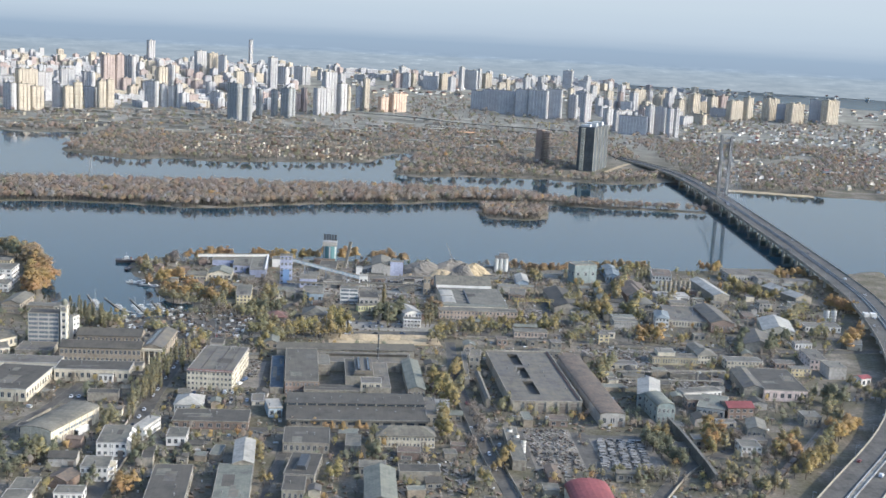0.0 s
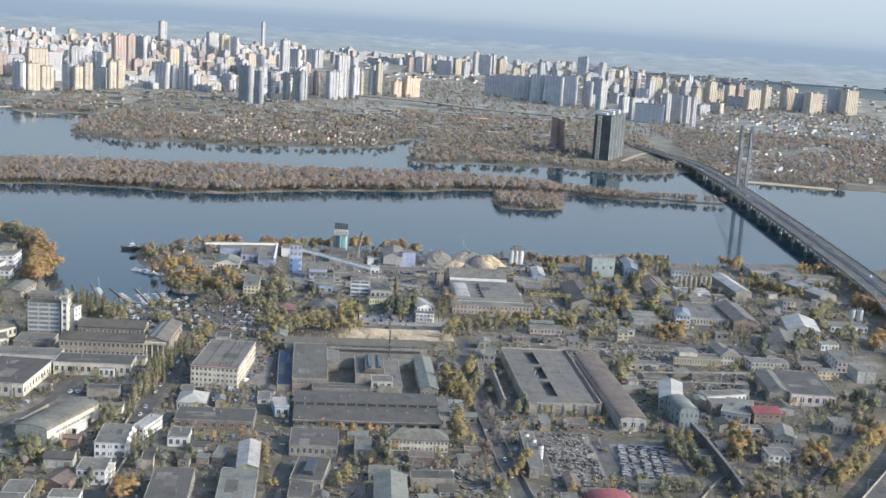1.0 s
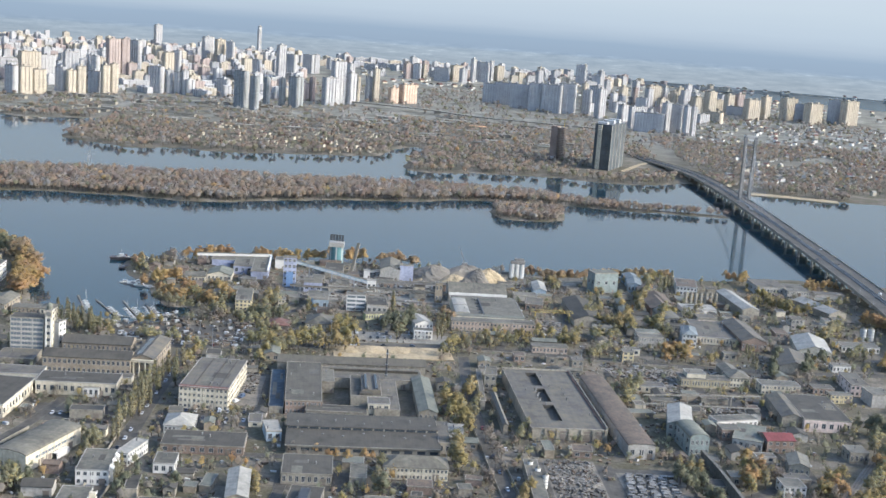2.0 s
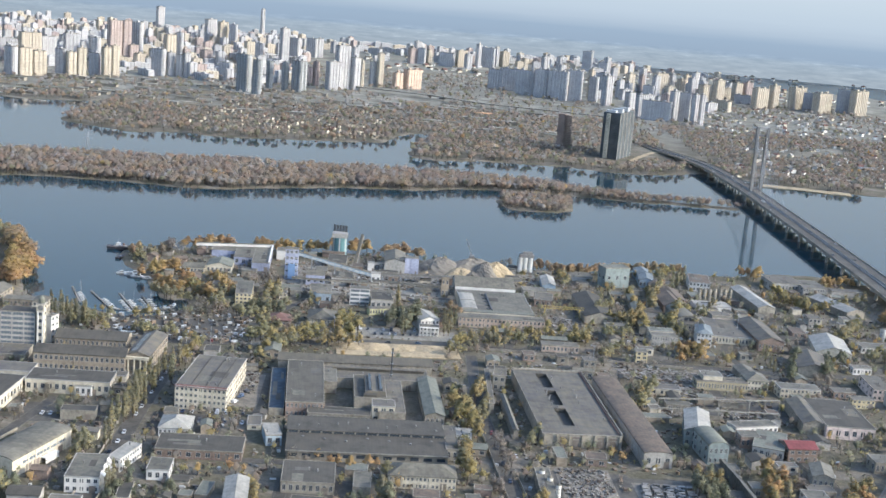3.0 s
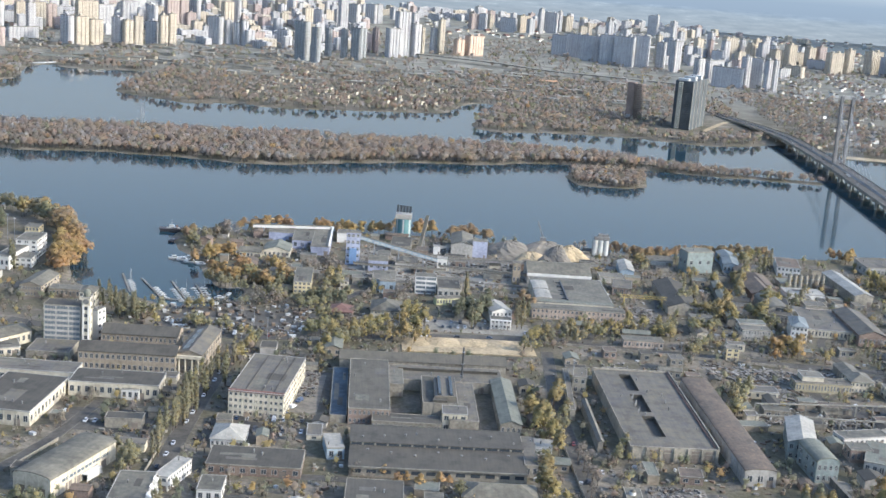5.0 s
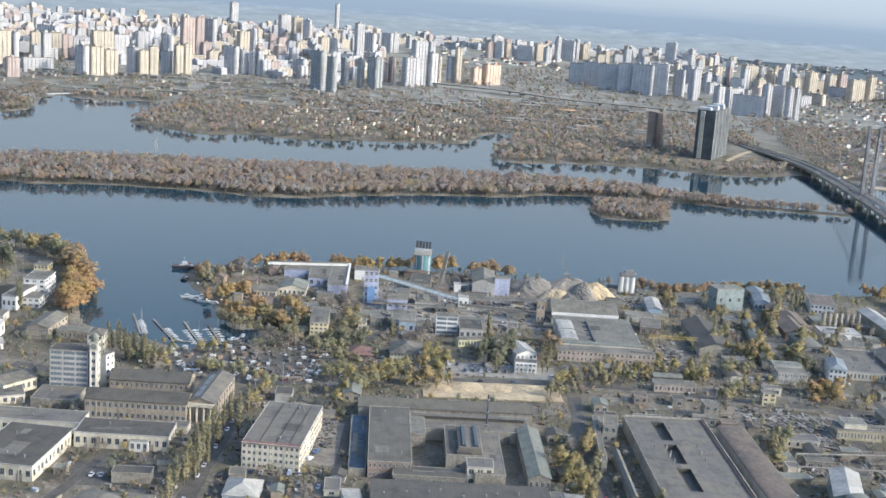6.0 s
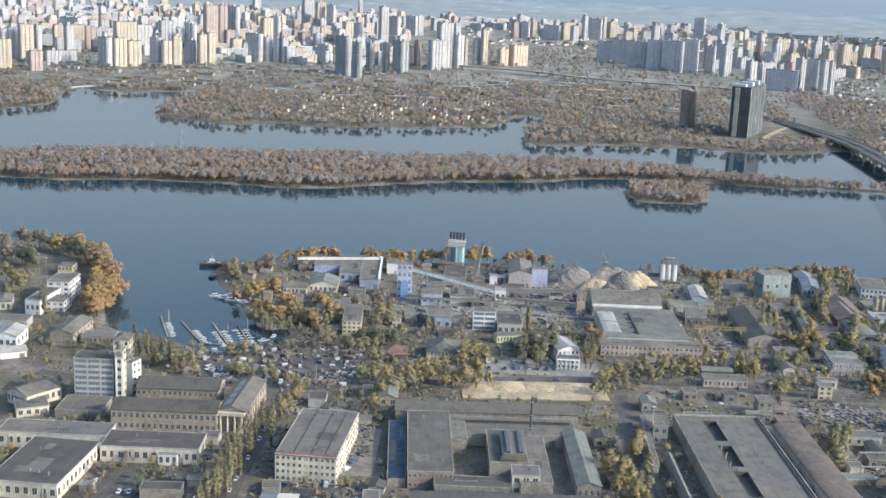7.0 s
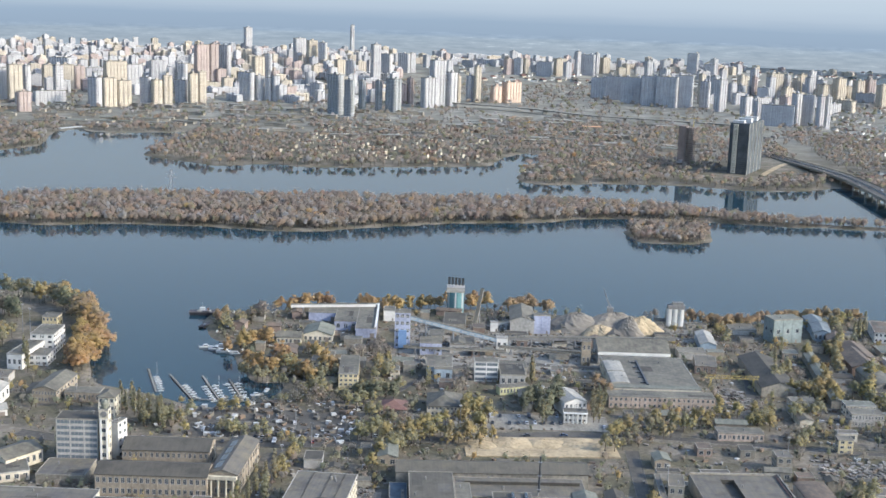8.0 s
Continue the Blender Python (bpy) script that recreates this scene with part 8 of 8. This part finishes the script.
# the crowded shore: laid-up boats, old cars and trailers, too many to count
crowd = Mesher()
cx_, cy_ = r_f.uniform(-222, -118, 900), r_f.uniform(734, 800, 900)
dry = land(cx_, cy_) > 3
for x, y in list(zip(cx_[dry].tolist(), cy_[dry].tolist()))[:230]:
    n = len(crowd.v)
    l, t = r_f.uniform(2.2, 4.6), int(r_f.choice(6, p=[0.22, 0.02, 0.16, 0.14, 0.14, 0.32]))
    if r_f.random() < 0.55:
        crowd.prism([(-l / 2, 0.5), (-l / 2 + 0.3, -0.1), (l / 2 - 0.9, -0.1), (l / 2, 0.75), (-l / 2, 0.75)][::-1], -0.85, 0.85, t)
        crowd.prism([(-l / 4, 0.74), (l / 4, 0.74), (l / 6, 1.35), (-l / 4, 1.35)], -0.6, 0.6, 0 if t == 0 else 4)
    else:
        crowd.box(-l / 2, -1.0, -0.2, l / 2, 1.0, r_f.uniform(0.9, 2.2), t)
    a = radians(r_f.uniform(0, 360))
    crowd.v[n:] = [(q[0] * math.cos(a) - q[1] * math.sin(a) + x, q[0] * math.sin(a) + q[1] * math.cos(a) + y, q[2] + 0.12) for q in crowd.v[n:]]
tagged(new("laid_up_craft", crowd.mesh("laid_up_craft", "scrap", "hull_blue", "rust", "timber", "felt", "hull_white")), "crowd of laid-up boats, huts and trailers on the shore", "boats", kind="stuff")


# ---- port plant ----
def tank(x, y, r, h, mat, label, head=1.0):
    root = thing("tank", label, "tank", x, y)
    b = Mesher()
    b.tube(0, 0, -0.3, h, r, sides=18)
    part("shell", b.mesh("shell", mat), root)
    t = Mesher()
    t.tube(0, 0, h, h + head, r * 1.02, r * 0.25, sides=18)
    part("cap", t.mesh("cap", "slate"), root)
    for k in range(1, 4):
        q = Mesher()
        q.tube(0, 0, h * k / 4 - 0.12, h * k / 4 + 0.12, r + 0.12, sides=18)
        part("hoop", q.mesh("hoop", "steel"), root)
    return root


for k in range(7):
    tank(231 + k * 4.6, 973 + k * 1.0, 1.6, 11, "concrete", "tall weathered storage tube in a row of seven")
tank(361, 888, 2.5, 10, "hull_white", "tall white storage tank")
tank(368, 890, 2.5, 10, "hull_white", "tall white storage tank")
for k in range(3):
    tank(72 + k * 3.6, 530 - k * 9, 1.5, 7.5, "white", "slim white cement tank beside the shed")

for root in [o for o in bpy.data.objects if o.get("label") == "tall violet-clad mixing tower"]:
    q = Mesher()
    q.box(-2.6, -5.4, 1.0, 3.0, -4.0, 13.5)
    part("riser", q.mesh("riser", "blue_clad"), root, "bright blue ribbed riser")
    for k in range(5):
        q = Mesher()
        q.box(-5.6, -4.28, 3.0 + 5.0 * k, 5.6, -4.02, 3.5 + 5.0 * k)
        part("band", q.mesh("band", "grey"), root)

silos = thing("silo_block", "three white cement silos under a grey head house", "silo", 84, 1025, 4, scale=0.80)
for k in range(3):
    sb = Mesher()
    sb.tube(-5.6 + 5.6 * k, 0, 3.0, 19, 2.6, sides=18).tube(-5.6 + 5.6 * k, 0, 0.5, 3.0, 0.8, 2.6, sides=18)
    part("silo", sb.mesh("silo", "white"), silos)
hb = Mesher()
hb.box(-7.5, -2.4, 18.9, 8.8, 3.4, 22.6).box(-3.5, -1.6, 22.6, 7.0, 2.6, 25.4)
part("head_house", hb.mesh("head_house", "weathered"), silos)
for lx in (-8.7, -2.8, 2.8, 8.7):
    for ly in (-2.6, 2.6):
        q = Mesher()
        q.box(lx - 0.2, ly - 0.2, -0.4, lx + 0.2, ly + 0.2, 19)
        part("post", q.mesh("post", "steel"), silos)

works = thing("sign_silo", "teal and white striped silo with a dark sign frame on top", "silo", -84, 1037, 4)
sb = Mesher()
sb.tube(0, 0, -0.3, 17.4, 6.4, sides=20)
part("shell", sb.mesh("shell", "teal"), works)
for k in range(20):
    if k % 3 == 0:
        a = k * math.pi / 10
        q = Mesher()
        q.box(-0.6, -0.2, 0, 0.6, 0.2, 17.0)
        part("stripe", q.mesh("stripe", "hull_white"), works, "white painted stripe", m=pose(6.35 * math.cos(a), 6.35 * math.sin(a), 0, 0, 0, math.degrees(a) + 90))
q = Mesher()
q.box(-7, -6, 17.3, 7, 6, 21.2)
part("head_house", q.mesh("head_house", "grey"), works)
for k in range(5):
    q = Mesher()
    q.box(-1.0, -0.2, 22.6, 1.0, 0.2, 28.6)
    sg = part("sign_panel", q.mesh("sign_panel", "dark_steel"), works, "dark sign panel", m=pose(-5.2 + k * 2.6, -3 + k * 0.5, 0.5 - k * 0.25))
    q = Mesher()
    q.box(-0.15, 0.2, 20.9, 0.15, 0.5, 28.4)
    part("post", q.mesh("post", "steel"), sg)


def conveyor(a, b, wide, high, mat, label, legs=3, panes=True):
    """An inclined covered belt on trestles."""
    a, b = Vector(a), Vector(b)
    ln = (b - a).length
    root = thing("conveyor", label, "conveyor", 0, 0)
    m = Matrix.Translation(a) @ (b - a).to_track_quat('X', 'Z').to_matrix().to_4x4()
    q = Mesher()
    q.box(0, -wide / 2, 0, ln, wide / 2, high)
    part("gallery", q.mesh("gallery", mat), root, m=m)
    q = Mesher()
    q.box(-0.2, -wide / 2 - 0.25, high, ln + 0.2, wide / 2 + 0.25, high + 0.2)
    part("roof", q.mesh("roof", "slate"), root, m=m)
    if panes:
        n = int(ln // 5)
        for k in range(n):
            q = Mesher()
            q.box(-1.7, -0.04, -0.5, 1.7, 0.04, 0.5)
            part("panel", q.mesh("panel", "hull_white"), root, "white cladding panel", m=m @ pose((k + 0.5) * ln / n, -wide / 2 - 0.05, high * 0.45))
    for k in range(legs):
        c = a + (b - a) * ((k + 0.6) / (legs + 0.2))
        for sd in (-wide / 2, wide / 2):
            q = Mesher()
            q.beam((c.x - 0.8, c.y + sd, -0.4), (c.x, c.y + sd, c.z + 0.1), 0.22).beam((c.x + 0.8, c.y + sd, -0.4), (c.x, c.y + sd, c.z + 0.1), 0.22)
            part("trestle", q.mesh("trestle", "steel"), root)
    return root


conveyor((-108, 932, 20.5), (-47, 936, 6.5), 3.0, 2.8, "bluegrey", "inclined conveyor gallery with white panels")
conveyor((-50, 989, 4), (-22, 991, 11.5), 2.4, 2.2, "grey", "short inclined conveyor to the crusher house", 2, False)
conveyor((-48, 946, 5.2), (79, 970, 5.2), 3.0, 2.0, "weathered", "long level conveyor on trestles", 8, False)
conveyor((-66, 1000, 1), (-62, 1018, 24), 2.2, 2.0, "concrete", "steep grey bucket elevator tower", 1, False)
conveyor((-206, 1000, 6.9), (-143, 1012, 7.9), 2.6, 2.3, "white", "level white transfer conveyor", 4, False)
conveyor((-45, 930, 4), (40, 924, 4), 2.4, 1.5, "concrete", "low conveyor beside the plant hall", 6, False)
conveyor((-110, 915, 4.5), (-40, 918, 4.5), 2.0, 1.4, "concrete", "grey pipe bridge over the yard", 5, False)


def heap(x, y, r, h, mat, label, squash=1.0, yaw=0.0):
    """A tipped heap: a cone with slumped, gullied sides."""
    rr = np.random.default_rng(int(abs(x * 3 + y)))
    b = Mesher()
    rings, seg = 12, 40
    for i in range(rings):
        t = i / (rings - 1)
        for k in range(seg):
            a = 2 * math.pi * k / seg
            q = r * t * (1 + 0.13 * math.sin(2 * a + x) + 0.07 * math.sin(5 * a + y) + 0.025 * rr.normal())
            z = h * (1 - t ** 1.5) * (1 + 0.03 * rr.normal()) - (0.4 if i == rings - 1 else 0)
            b.v.append((q * math.cos(a), q * math.sin(a) * squash, z))
    for i in range(rings - 1):
        for k in range(seg):
            j = (k + 1) % seg
            b.f.append((i * seg + k, i * seg + seg + k, i * seg + seg + j, i * seg + j))
            b.m.append(0)
    name = "sand_mound" if mat == "sand" else "gravel_mound"
    o = new(name, b.mesh(name, mat))
    o.matrix_basis = pose(x, y, 0, 0, 0, yaw)
    return tagged(o, label, "heap")


heap(27, 994, 15, 7.5, "sand", "pale tipped sand heap in the port")
heap(57, 1003, 19, 13, "sand", "tall pale sand heap with steep sides", 0.8)
heap(48, 1000, 16, 13, "ballast", "brown-grey gravel tipped against the sand heap", 0.9)
heap(38, 1012, 30, 13, "ballast", "broad grey gravel heap by the quay", 0.7)
heap(10, 1010, 27, 12, "ballast", "dark grey gravel heap by the quay", 0.7)
heap(2, 1000, 9, 3.5, "sand", "low sand heap beside the crusher")
heap(-32, 1012, 12, 4, "gravel", "low gravel heap near the conveyors")
heap(-48, 748, 13, 2.6, "sand", "long dug-over sand bank", 0.9)
heap(-30, 751, 15, 3.2, "sand", "long dug-over sand bank", 0.8)
heap(-12, 754, 14, 2.8, "sand", "long dug-over sand bank", 0.8)
heap(6, 757, 13, 2.2, "sand", "long dug-over sand bank", 0.8)
sandpit = Mesher()
sandpit.box(-42, -15, -0.5, 42, 15, 0.6)
sp = new("sand_bed", sandpit.mesh("sand_bed", "sand"))
sp.matrix_basis = pose(-14, 748, 0, 0, 0, 8)
tagged(sp, "bare strip of dug yellow sand", "sand", kind="structure")

crane = thing("harbour_crane", "grey harbour crane with a raised lattice jib", "crane", 36, 1044, 0)
q = Mesher()
q.box(-2.4, -2.4, 5, 2.4, 2.4, 9)
part("cab", q.mesh("cab", "weathered"), crane)
for lx in (-2.5, 2.5):
    for ly in (-2.5, 2.5):
        q = Mesher()
        q.beam((lx, ly, -0.4), (lx * 0.7, ly * 0.7, 5.2), 0.3)
        part("leg", q.mesh("leg", "steel"), crane)
jib = Mesher()
for o in (-0.6, 0.6):
    jib.beam((o, -1, 8.6), (o * 0.3 - 6, -2, 24), 0.11).beam((o, 0.6, 8.6), (o * 0.3 - 6, -1.4, 24), 0.11)
for k in range(9):
    t, u = k / 9, (k + 1) / 9
    jib.beam((-0.6 - 5.6 * t, -1 - t, 8.6 + 15.4 * t), (0.6 - 6.4 * u, -1 - u, 8.6 + 15.4 * u), 0.09)
part("jib", jib.mesh("jib", "weathered"), crane)

gantry = thing("gantry_crane", "yellow lattice gantry crane over the scrap", "crane", 107, 876, 5)
q = Mesher()
for z in (7.4, 9.2):
    q.beam((-17, -0.8, z), (17, -0.8, z), 0.1).beam((-17, 0.8, z), (17, 0.8, z), 0.1)
for k in range(17):
    q.beam((-17 + 2 * k, -0.8, 7.4), (-15 + 2 * k, -0.8, 9.2), 0.1)
part("beam", q.mesh("beam", "lattice_yellow"), gantry)
for gx_ in (-14, 14):
    for gy_ in (-3, 3):
        q = Mesher()
        q.beam((gx_, gy_, -0.4), (gx_ * 0.97, gy_ * 0.2, 7.6), 0.22)
        part("leg", q.mesh("leg", "lattice_yellow"), gantry)

mast = thing("chimney", "slender dark steel chimney of the foundry", "chimney", -14, 668)
q = Mesher()
q.tube(0, 0, -0.3, 25, 0.65, 0.45, sides=12)
part("shaft", q.mesh("shaft", "dark_steel"), mast)
for k in range(3):
    q = Mesher()
    q.tube(0, 0, 8 + 7 * k, 8.3 + 7 * k, 0.9, sides=12)
    part("band", q.mesh("band", "steel"), mast)
for x, y, h in ((50, 690, 16), (-244, 690, 14), (118, 740, 17), (204, 830, 20), (-150, 745, 14), (-146, 690, 14), (-60, 770, 14), (150, 770, 16), (240, 860, 18), (-380, 916, 20), (-375, 917, 17)):
    q = Mesher()
    q.tube(0, 0, -0.3, h, 0.22, 0.14, sides=8)
    o = thing("lamp_mast", "tall grey steel lighting mast", "lamp post", x, y, 0, 0, "lighting masts")
    part("pole", q.mesh("pole", "steel"), o)
    q = Mesher()
    q.box(-0.9, -0.25, h - 0.1, 0.9, 0.25, h + 0.5)
    part("lamp_head", q.mesh("lamp_head", "frame_paint"), o)

fence_line = [(58, 706), (80, 708), (104, 711)]
fn = new("fence", strip_mesh("fence", [(x, y, 2.0) for x, y in fence_line], 0.3, 2.4, "white"))
tagged(fn, "whitewashed concrete fence beside the yard", "fence")
wall_line = [(171, 568), (174.5, 545), (176.3, 528), (178.6, 504), (180, 488), (181, 470)]
rw_ = new("retaining_wall", strip_mesh("retaining_wall", [(x + 0.8, y + 3, 6.8) for x, y in wall_line], 1.8, 7.4, "worn_kerb"))
tagged(rw_, "long worn concrete retaining wall", "wall", kind="structure")
for name, x, y, w, d, yaw in (("yard_slab", 97, 520, 29, 72, 4), ("yard_slab", 140, 516, 36, 56, 5), ("yard_slab", -97, 640, 15, 62, 4), ("yard_slab", 186, 668, 84, 15, 9)):
    q = Mesher()
    q.box(-w / 2, -d / 2, -0.3, w / 2, d / 2, 0.05)
    o = new(name, q.mesh(name, "worn_yard"))
    o.matrix_basis = pose(x, y, 0, 0, 0, yaw)
    tagged(o, "dusty worn concrete yard", "yard", kind="structure")
scrap_yard(186, 667, 80, 13, 9, 240, 0.9, "pale slabs and girders stacked under the crane runway")
scrap_yard(180, 738, 62, 22, 8, 260, 0.9, "loose rusty parts and pale slabs in the machine yard")
scrap_yard(-99, 655, 9, 44, 4, 170, 0.7, "rusty brown crates and parts beside the factory")


def crane_runway(ax, ay, bx, by, z):
    """One side of an open-air travelling crane: a row of concrete columns under a long girder."""
    root = thing("crane_runway", "long weathered girder on a row of concrete columns", "crane runway", 0, 0)
    n = 9
    for k in range(n):
        t = k / (n - 1)
        x, y = ax + (bx - ax) * t, ay + (by - ay) * t
        q = Mesher()
        q.box(x - 0.3, y - 0.3, -0.4, x + 0.3, y + 0.3, z).box(x - 0.5, y - 0.45, z - 0.5, x + 0.5, y + 0.45, z)
        part("column", q.mesh("column", "concrete"), root)
    q = Mesher()
    q.beam((ax, ay, z + 0.45), (bx, by, z + 0.45), 0.5)
    part("girder", q.mesh("girder", "kerbstone"), root)


crane_runway(152, 670, 231, 685, 6.2)
crane_runway(149, 651, 224, 658, 6.2)


# ---- far bank ----
def cottage_field(name, label, xr, yr, count, keep, r, big=1.0, mats=("white", "cream", "slate", "tin", "redbrown", "rust")):
    b = Mesher()
    cx, cy = r.uniform(*xr, count), r.uniform(*yr, count)
    ok = keep(cx, cy)
    for x, y in zip(cx[ok], cy[ok]):
        px, py, pz, s = (float(q) for q in settle(x, y))
        w, d, h = r.uniform(6, 12) * big, r.uniform(6, 9) * big, r.uniform(3, 6)
        n = len(b.v)
        b.box(-w / 2, -d / 2, -0.5, w / 2, d / 2, h, int(r.choice([0, 0, 1])))
        b.prism([(-w / 2 - 0.4, h), (w / 2 + 0.4, h), (0, h + w * 0.3)], -d / 2 - 0.4, d / 2 + 0.4, int(r.choice([2, 3, 4, 5])))
        m = pose(px, py, pz, 0, 0, r.uniform(0, 180)) @ Matrix.Scale(s, 4)
        b.v[n:] = [tuple(m @ Vector(v)) for v in b.v[n:]]
    return tagged(new(name, b.mesh(name, *mats)), label, "houses", kind="stuff")


r_c = np.random.default_rng(77)
cottage_field("cottages", "scattered cottages with pale walls and tin roofs among trees", (430, 1750), (1830, 3250), 1100, lambda x, y: (x > 0.21 * y - 20) & (land(x, y) > 12), r_c)
cottage_field("garden_huts", "small garden huts on the wooded point", (-430, -110), (1890, 2370), 380, lambda x, y: land(x, y) > 14, r_c, 0.5, ("cream", "timber", "slate", "felt", "redbrown", "rust"))
cottage_field("suburb", "far low suburb houses with bright roofs", (-500, 2400), (3600, 5000), 560, lambda x, y: (x > -0.1 * y) & (land(x, y) > 12), r_c, 1.6)


def hall_row(name, label, spots):
    b = Mesher()
    for x, y, w, d, h, yaw, t in spots:
        px, py, pz, s = (float(q) for q in settle(x, y))
        n = len(b.v)
        b.box(-w / 2, -d / 2, -0.5, w / 2, d / 2, h, 0).box(-w / 2 - 0.4, -d / 2 - 0.4, h, w / 2 + 0.4, d / 2 + 0.4, h + 0.6, t)
        m = pose(px, py, pz, 0, 0, yaw) @ Matrix.Scale(s, 4)
        b.v[n:] = [tuple(m @ Vector(v)) for v in b.v[n:]]
    return tagged(new(name, b.mesh(name, "concrete", "slate", "moss", "tin", "orange")), label, "halls", kind="stuff")


spots = [(-295, 2310, 100, 12, 4, 0, 3), (60, 2470, 34, 18, 7, 5, 4)]
for _ in range(200):
    x, y = r_c.uniform(-1100, 250), r_c.uniform(2170, 2640)
    if land(np.array([x]), np.array([y]))[0] > 14:
        spots.append((x, y, r_c.uniform(15, 55), r_c.uniform(8, 20), r_c.uniform(3, 7), r_c.uniform(-12, 12), int(r_c.choice([1, 2, 3]))))
hall_row("market_halls", "low pale market halls and garages along the far bank", spots)
heap(62, 1976, 26, 7, "sand", "pale sand tipped behind the far shore", 0.5)
quay = thing("far_quay", "white concrete quay with a low railing", "quay", -801, 2204, 60, -0.4)
q = Mesher()
q.box(-78, -5, -3, 78, 5, 1.2)
part("deck", q.mesh("deck", "hull_white"), quay)

viaduct = new("viaduct", strip_mesh("viaduct", [(-250, 2870, 9), (-60, 2780, 10), (60, 2680, 10), (200, 2640, 10), (370, 2600, 9)], 16, 2.2, "kerbstone"))
tagged(viaduct, "long pale concrete road viaduct beyond the river", "viaduct", kind="structure")
far_road = new("road", strip_mesh("road", [(345, 2226, 0.12), (352, 2330, 0.12), (420, 2450, 0.12), (620, 2530, 0.12), (900, 2600, 0.12)], 14, 0.6, "kerbstone"))
tagged(far_road, "pale concrete road beyond the bridge", "road", kind="structure")

ramp_road = new("road", strip_mesh("road", [(292, 1930, 0.14), (312, 1985, 0.14), (340, 2055, 0.14), (372, 2108, 0.14), (396, 2070, 0.14), (402, 2010, 0.14)], 9, 0.6, "sand"))
tagged(ramp_road, "pale sandy slip road looping under the bridge head", "road", kind="structure")
shore_sand = new("beach", strip_mesh("beach", [(462, 1768, 0.1), (500, 1762, 0.1), (545, 1752, 0.1), (590, 1744, 0.1)], 26, 1.5, "sand"))
tagged(shore_sand, "pale sandy beach along the far bank", "beach", kind="structure")

surface("netting", (0.08, 0.09, 0.094), rough=0.8, var=0.25, scale=0.15)
pyl = thing("power_pylon", "grey lattice power pylon among island trees", "pylon", -452, 1500, 10)
q = Mesher()
for sx_ in (-1, 1):
    for sy_ in (-1, 1):
        q.beam((sx_ * 3.2, sy_ * 3.2, -0.5), (sx_ * 0.5, sy_ * 0.5, 34), 0.2)
for k in range(7):
    t = k / 7
    r0, r1 = 3.2 - 2.7 * t, 3.2 - 2.7 * (t + 1 / 7)
    q.beam((-r0, -r0, 34 * t), (r1, -r1, 34 * (t + 1 / 7)), 0.12).beam((r0, -r0, 34 * t), (-r1, -r1, 34 * (t + 1 / 7)), 0.12)
part("mast", q.mesh("mast", "steel"), pyl)
for z, wd in ((24, 6.5), (29, 5.0), (33, 3.5)):
    q = Mesher()
    q.beam((-wd, 0, z), (wd, 0, z), 0.18).beam((-wd, 0, z), (0, 0, z + 1.6), 0.1).beam((wd, 0, z), (0, 0, z + 1.6), 0.1)
    part("cross_arm", q.mesh("cross_arm", "steel"), pyl)

# a big block still being built on the far bank
slab = thing("unfinished_block", "dark unfinished apartment block with a cream corner bay", "apartment building", 272, 1972, -23)
q = Mesher()
q.box(-14, -42, -0.5, 14, 42, 74)
part("wall", q.mesh("wall", "netting"), slab)
for k in range(24):
    q = Mesher()
    q.box(-8.5, -45.0, 1 + 3 * k, -2.0, -41, 3.2 + 3 * k)
    part("balcony", q.mesh("balcony", "cream"), slab, "cream balcony front")
for k in range(24):
    q = Mesher()
    q.box(-1.7, -42.6, 1 + 3 * k, 14.2, -41.9, 1.5 + 3 * k)
    part("floor_edge", q.mesh("floor_edge", "felt"), slab)
for k in range(5):
    q = Mesher()
    q.box(13.8, -42.4 + 19 * k, 0, 14.6, -41.2 + 19 * k, 72 + 2 * (k % 3))
    part("rib", q.mesh("rib", "grey"), slab)
for k in range(5):
    q = Mesher()
    q.box(-11 + 4 * (k % 2), -40 + 16 * k, 74, 5 + 6 * (k % 2), -30 + 16 * k, 77.5 + 2.5 * (k % 2))
    part("penthouse", q.mesh("penthouse", "hull_white"), slab)
shell = thing("unfinished_tower", "bare concrete tower frame beside a dark shaft", "apartment building", 192, 2026, -20)
q = Mesher()
q.box(-12, -9, -0.5, -1, 9, 58)
part("shaft", q.mesh("shaft", "brick"), shell)
for k in range(20):
    q = Mesher()
    q.box(-1.5, -9.6, 2.9 * k, 12, 9, 2.9 * k + 0.5).box(-1.5, -9.6, 2.9 * k + 0.5, 12, -9.2, 2.9 * k + 1.15)
    part("floor_slab", q.mesh("floor_slab", "brick"), shell)
for cx_ in (0, 5, 10.4):
    for cy_ in (-8.4, 0, 8.4):
        q = Mesher()
        q.box(cx_ - 0.35, cy_ - 0.35, -0.4, cx_ + 0.35, cy_ + 0.35, 57)
        part("column", q.mesh("column", "grey"), shell)
q = Mesher()
q.beam((8, 0, 57), (8, 0, 72), 0.5).beam((-12, 0, 70), (24, 0, 70), 0.4)
part("crane_jib", q.mesh("crane_jib", "lattice_yellow"), shell)
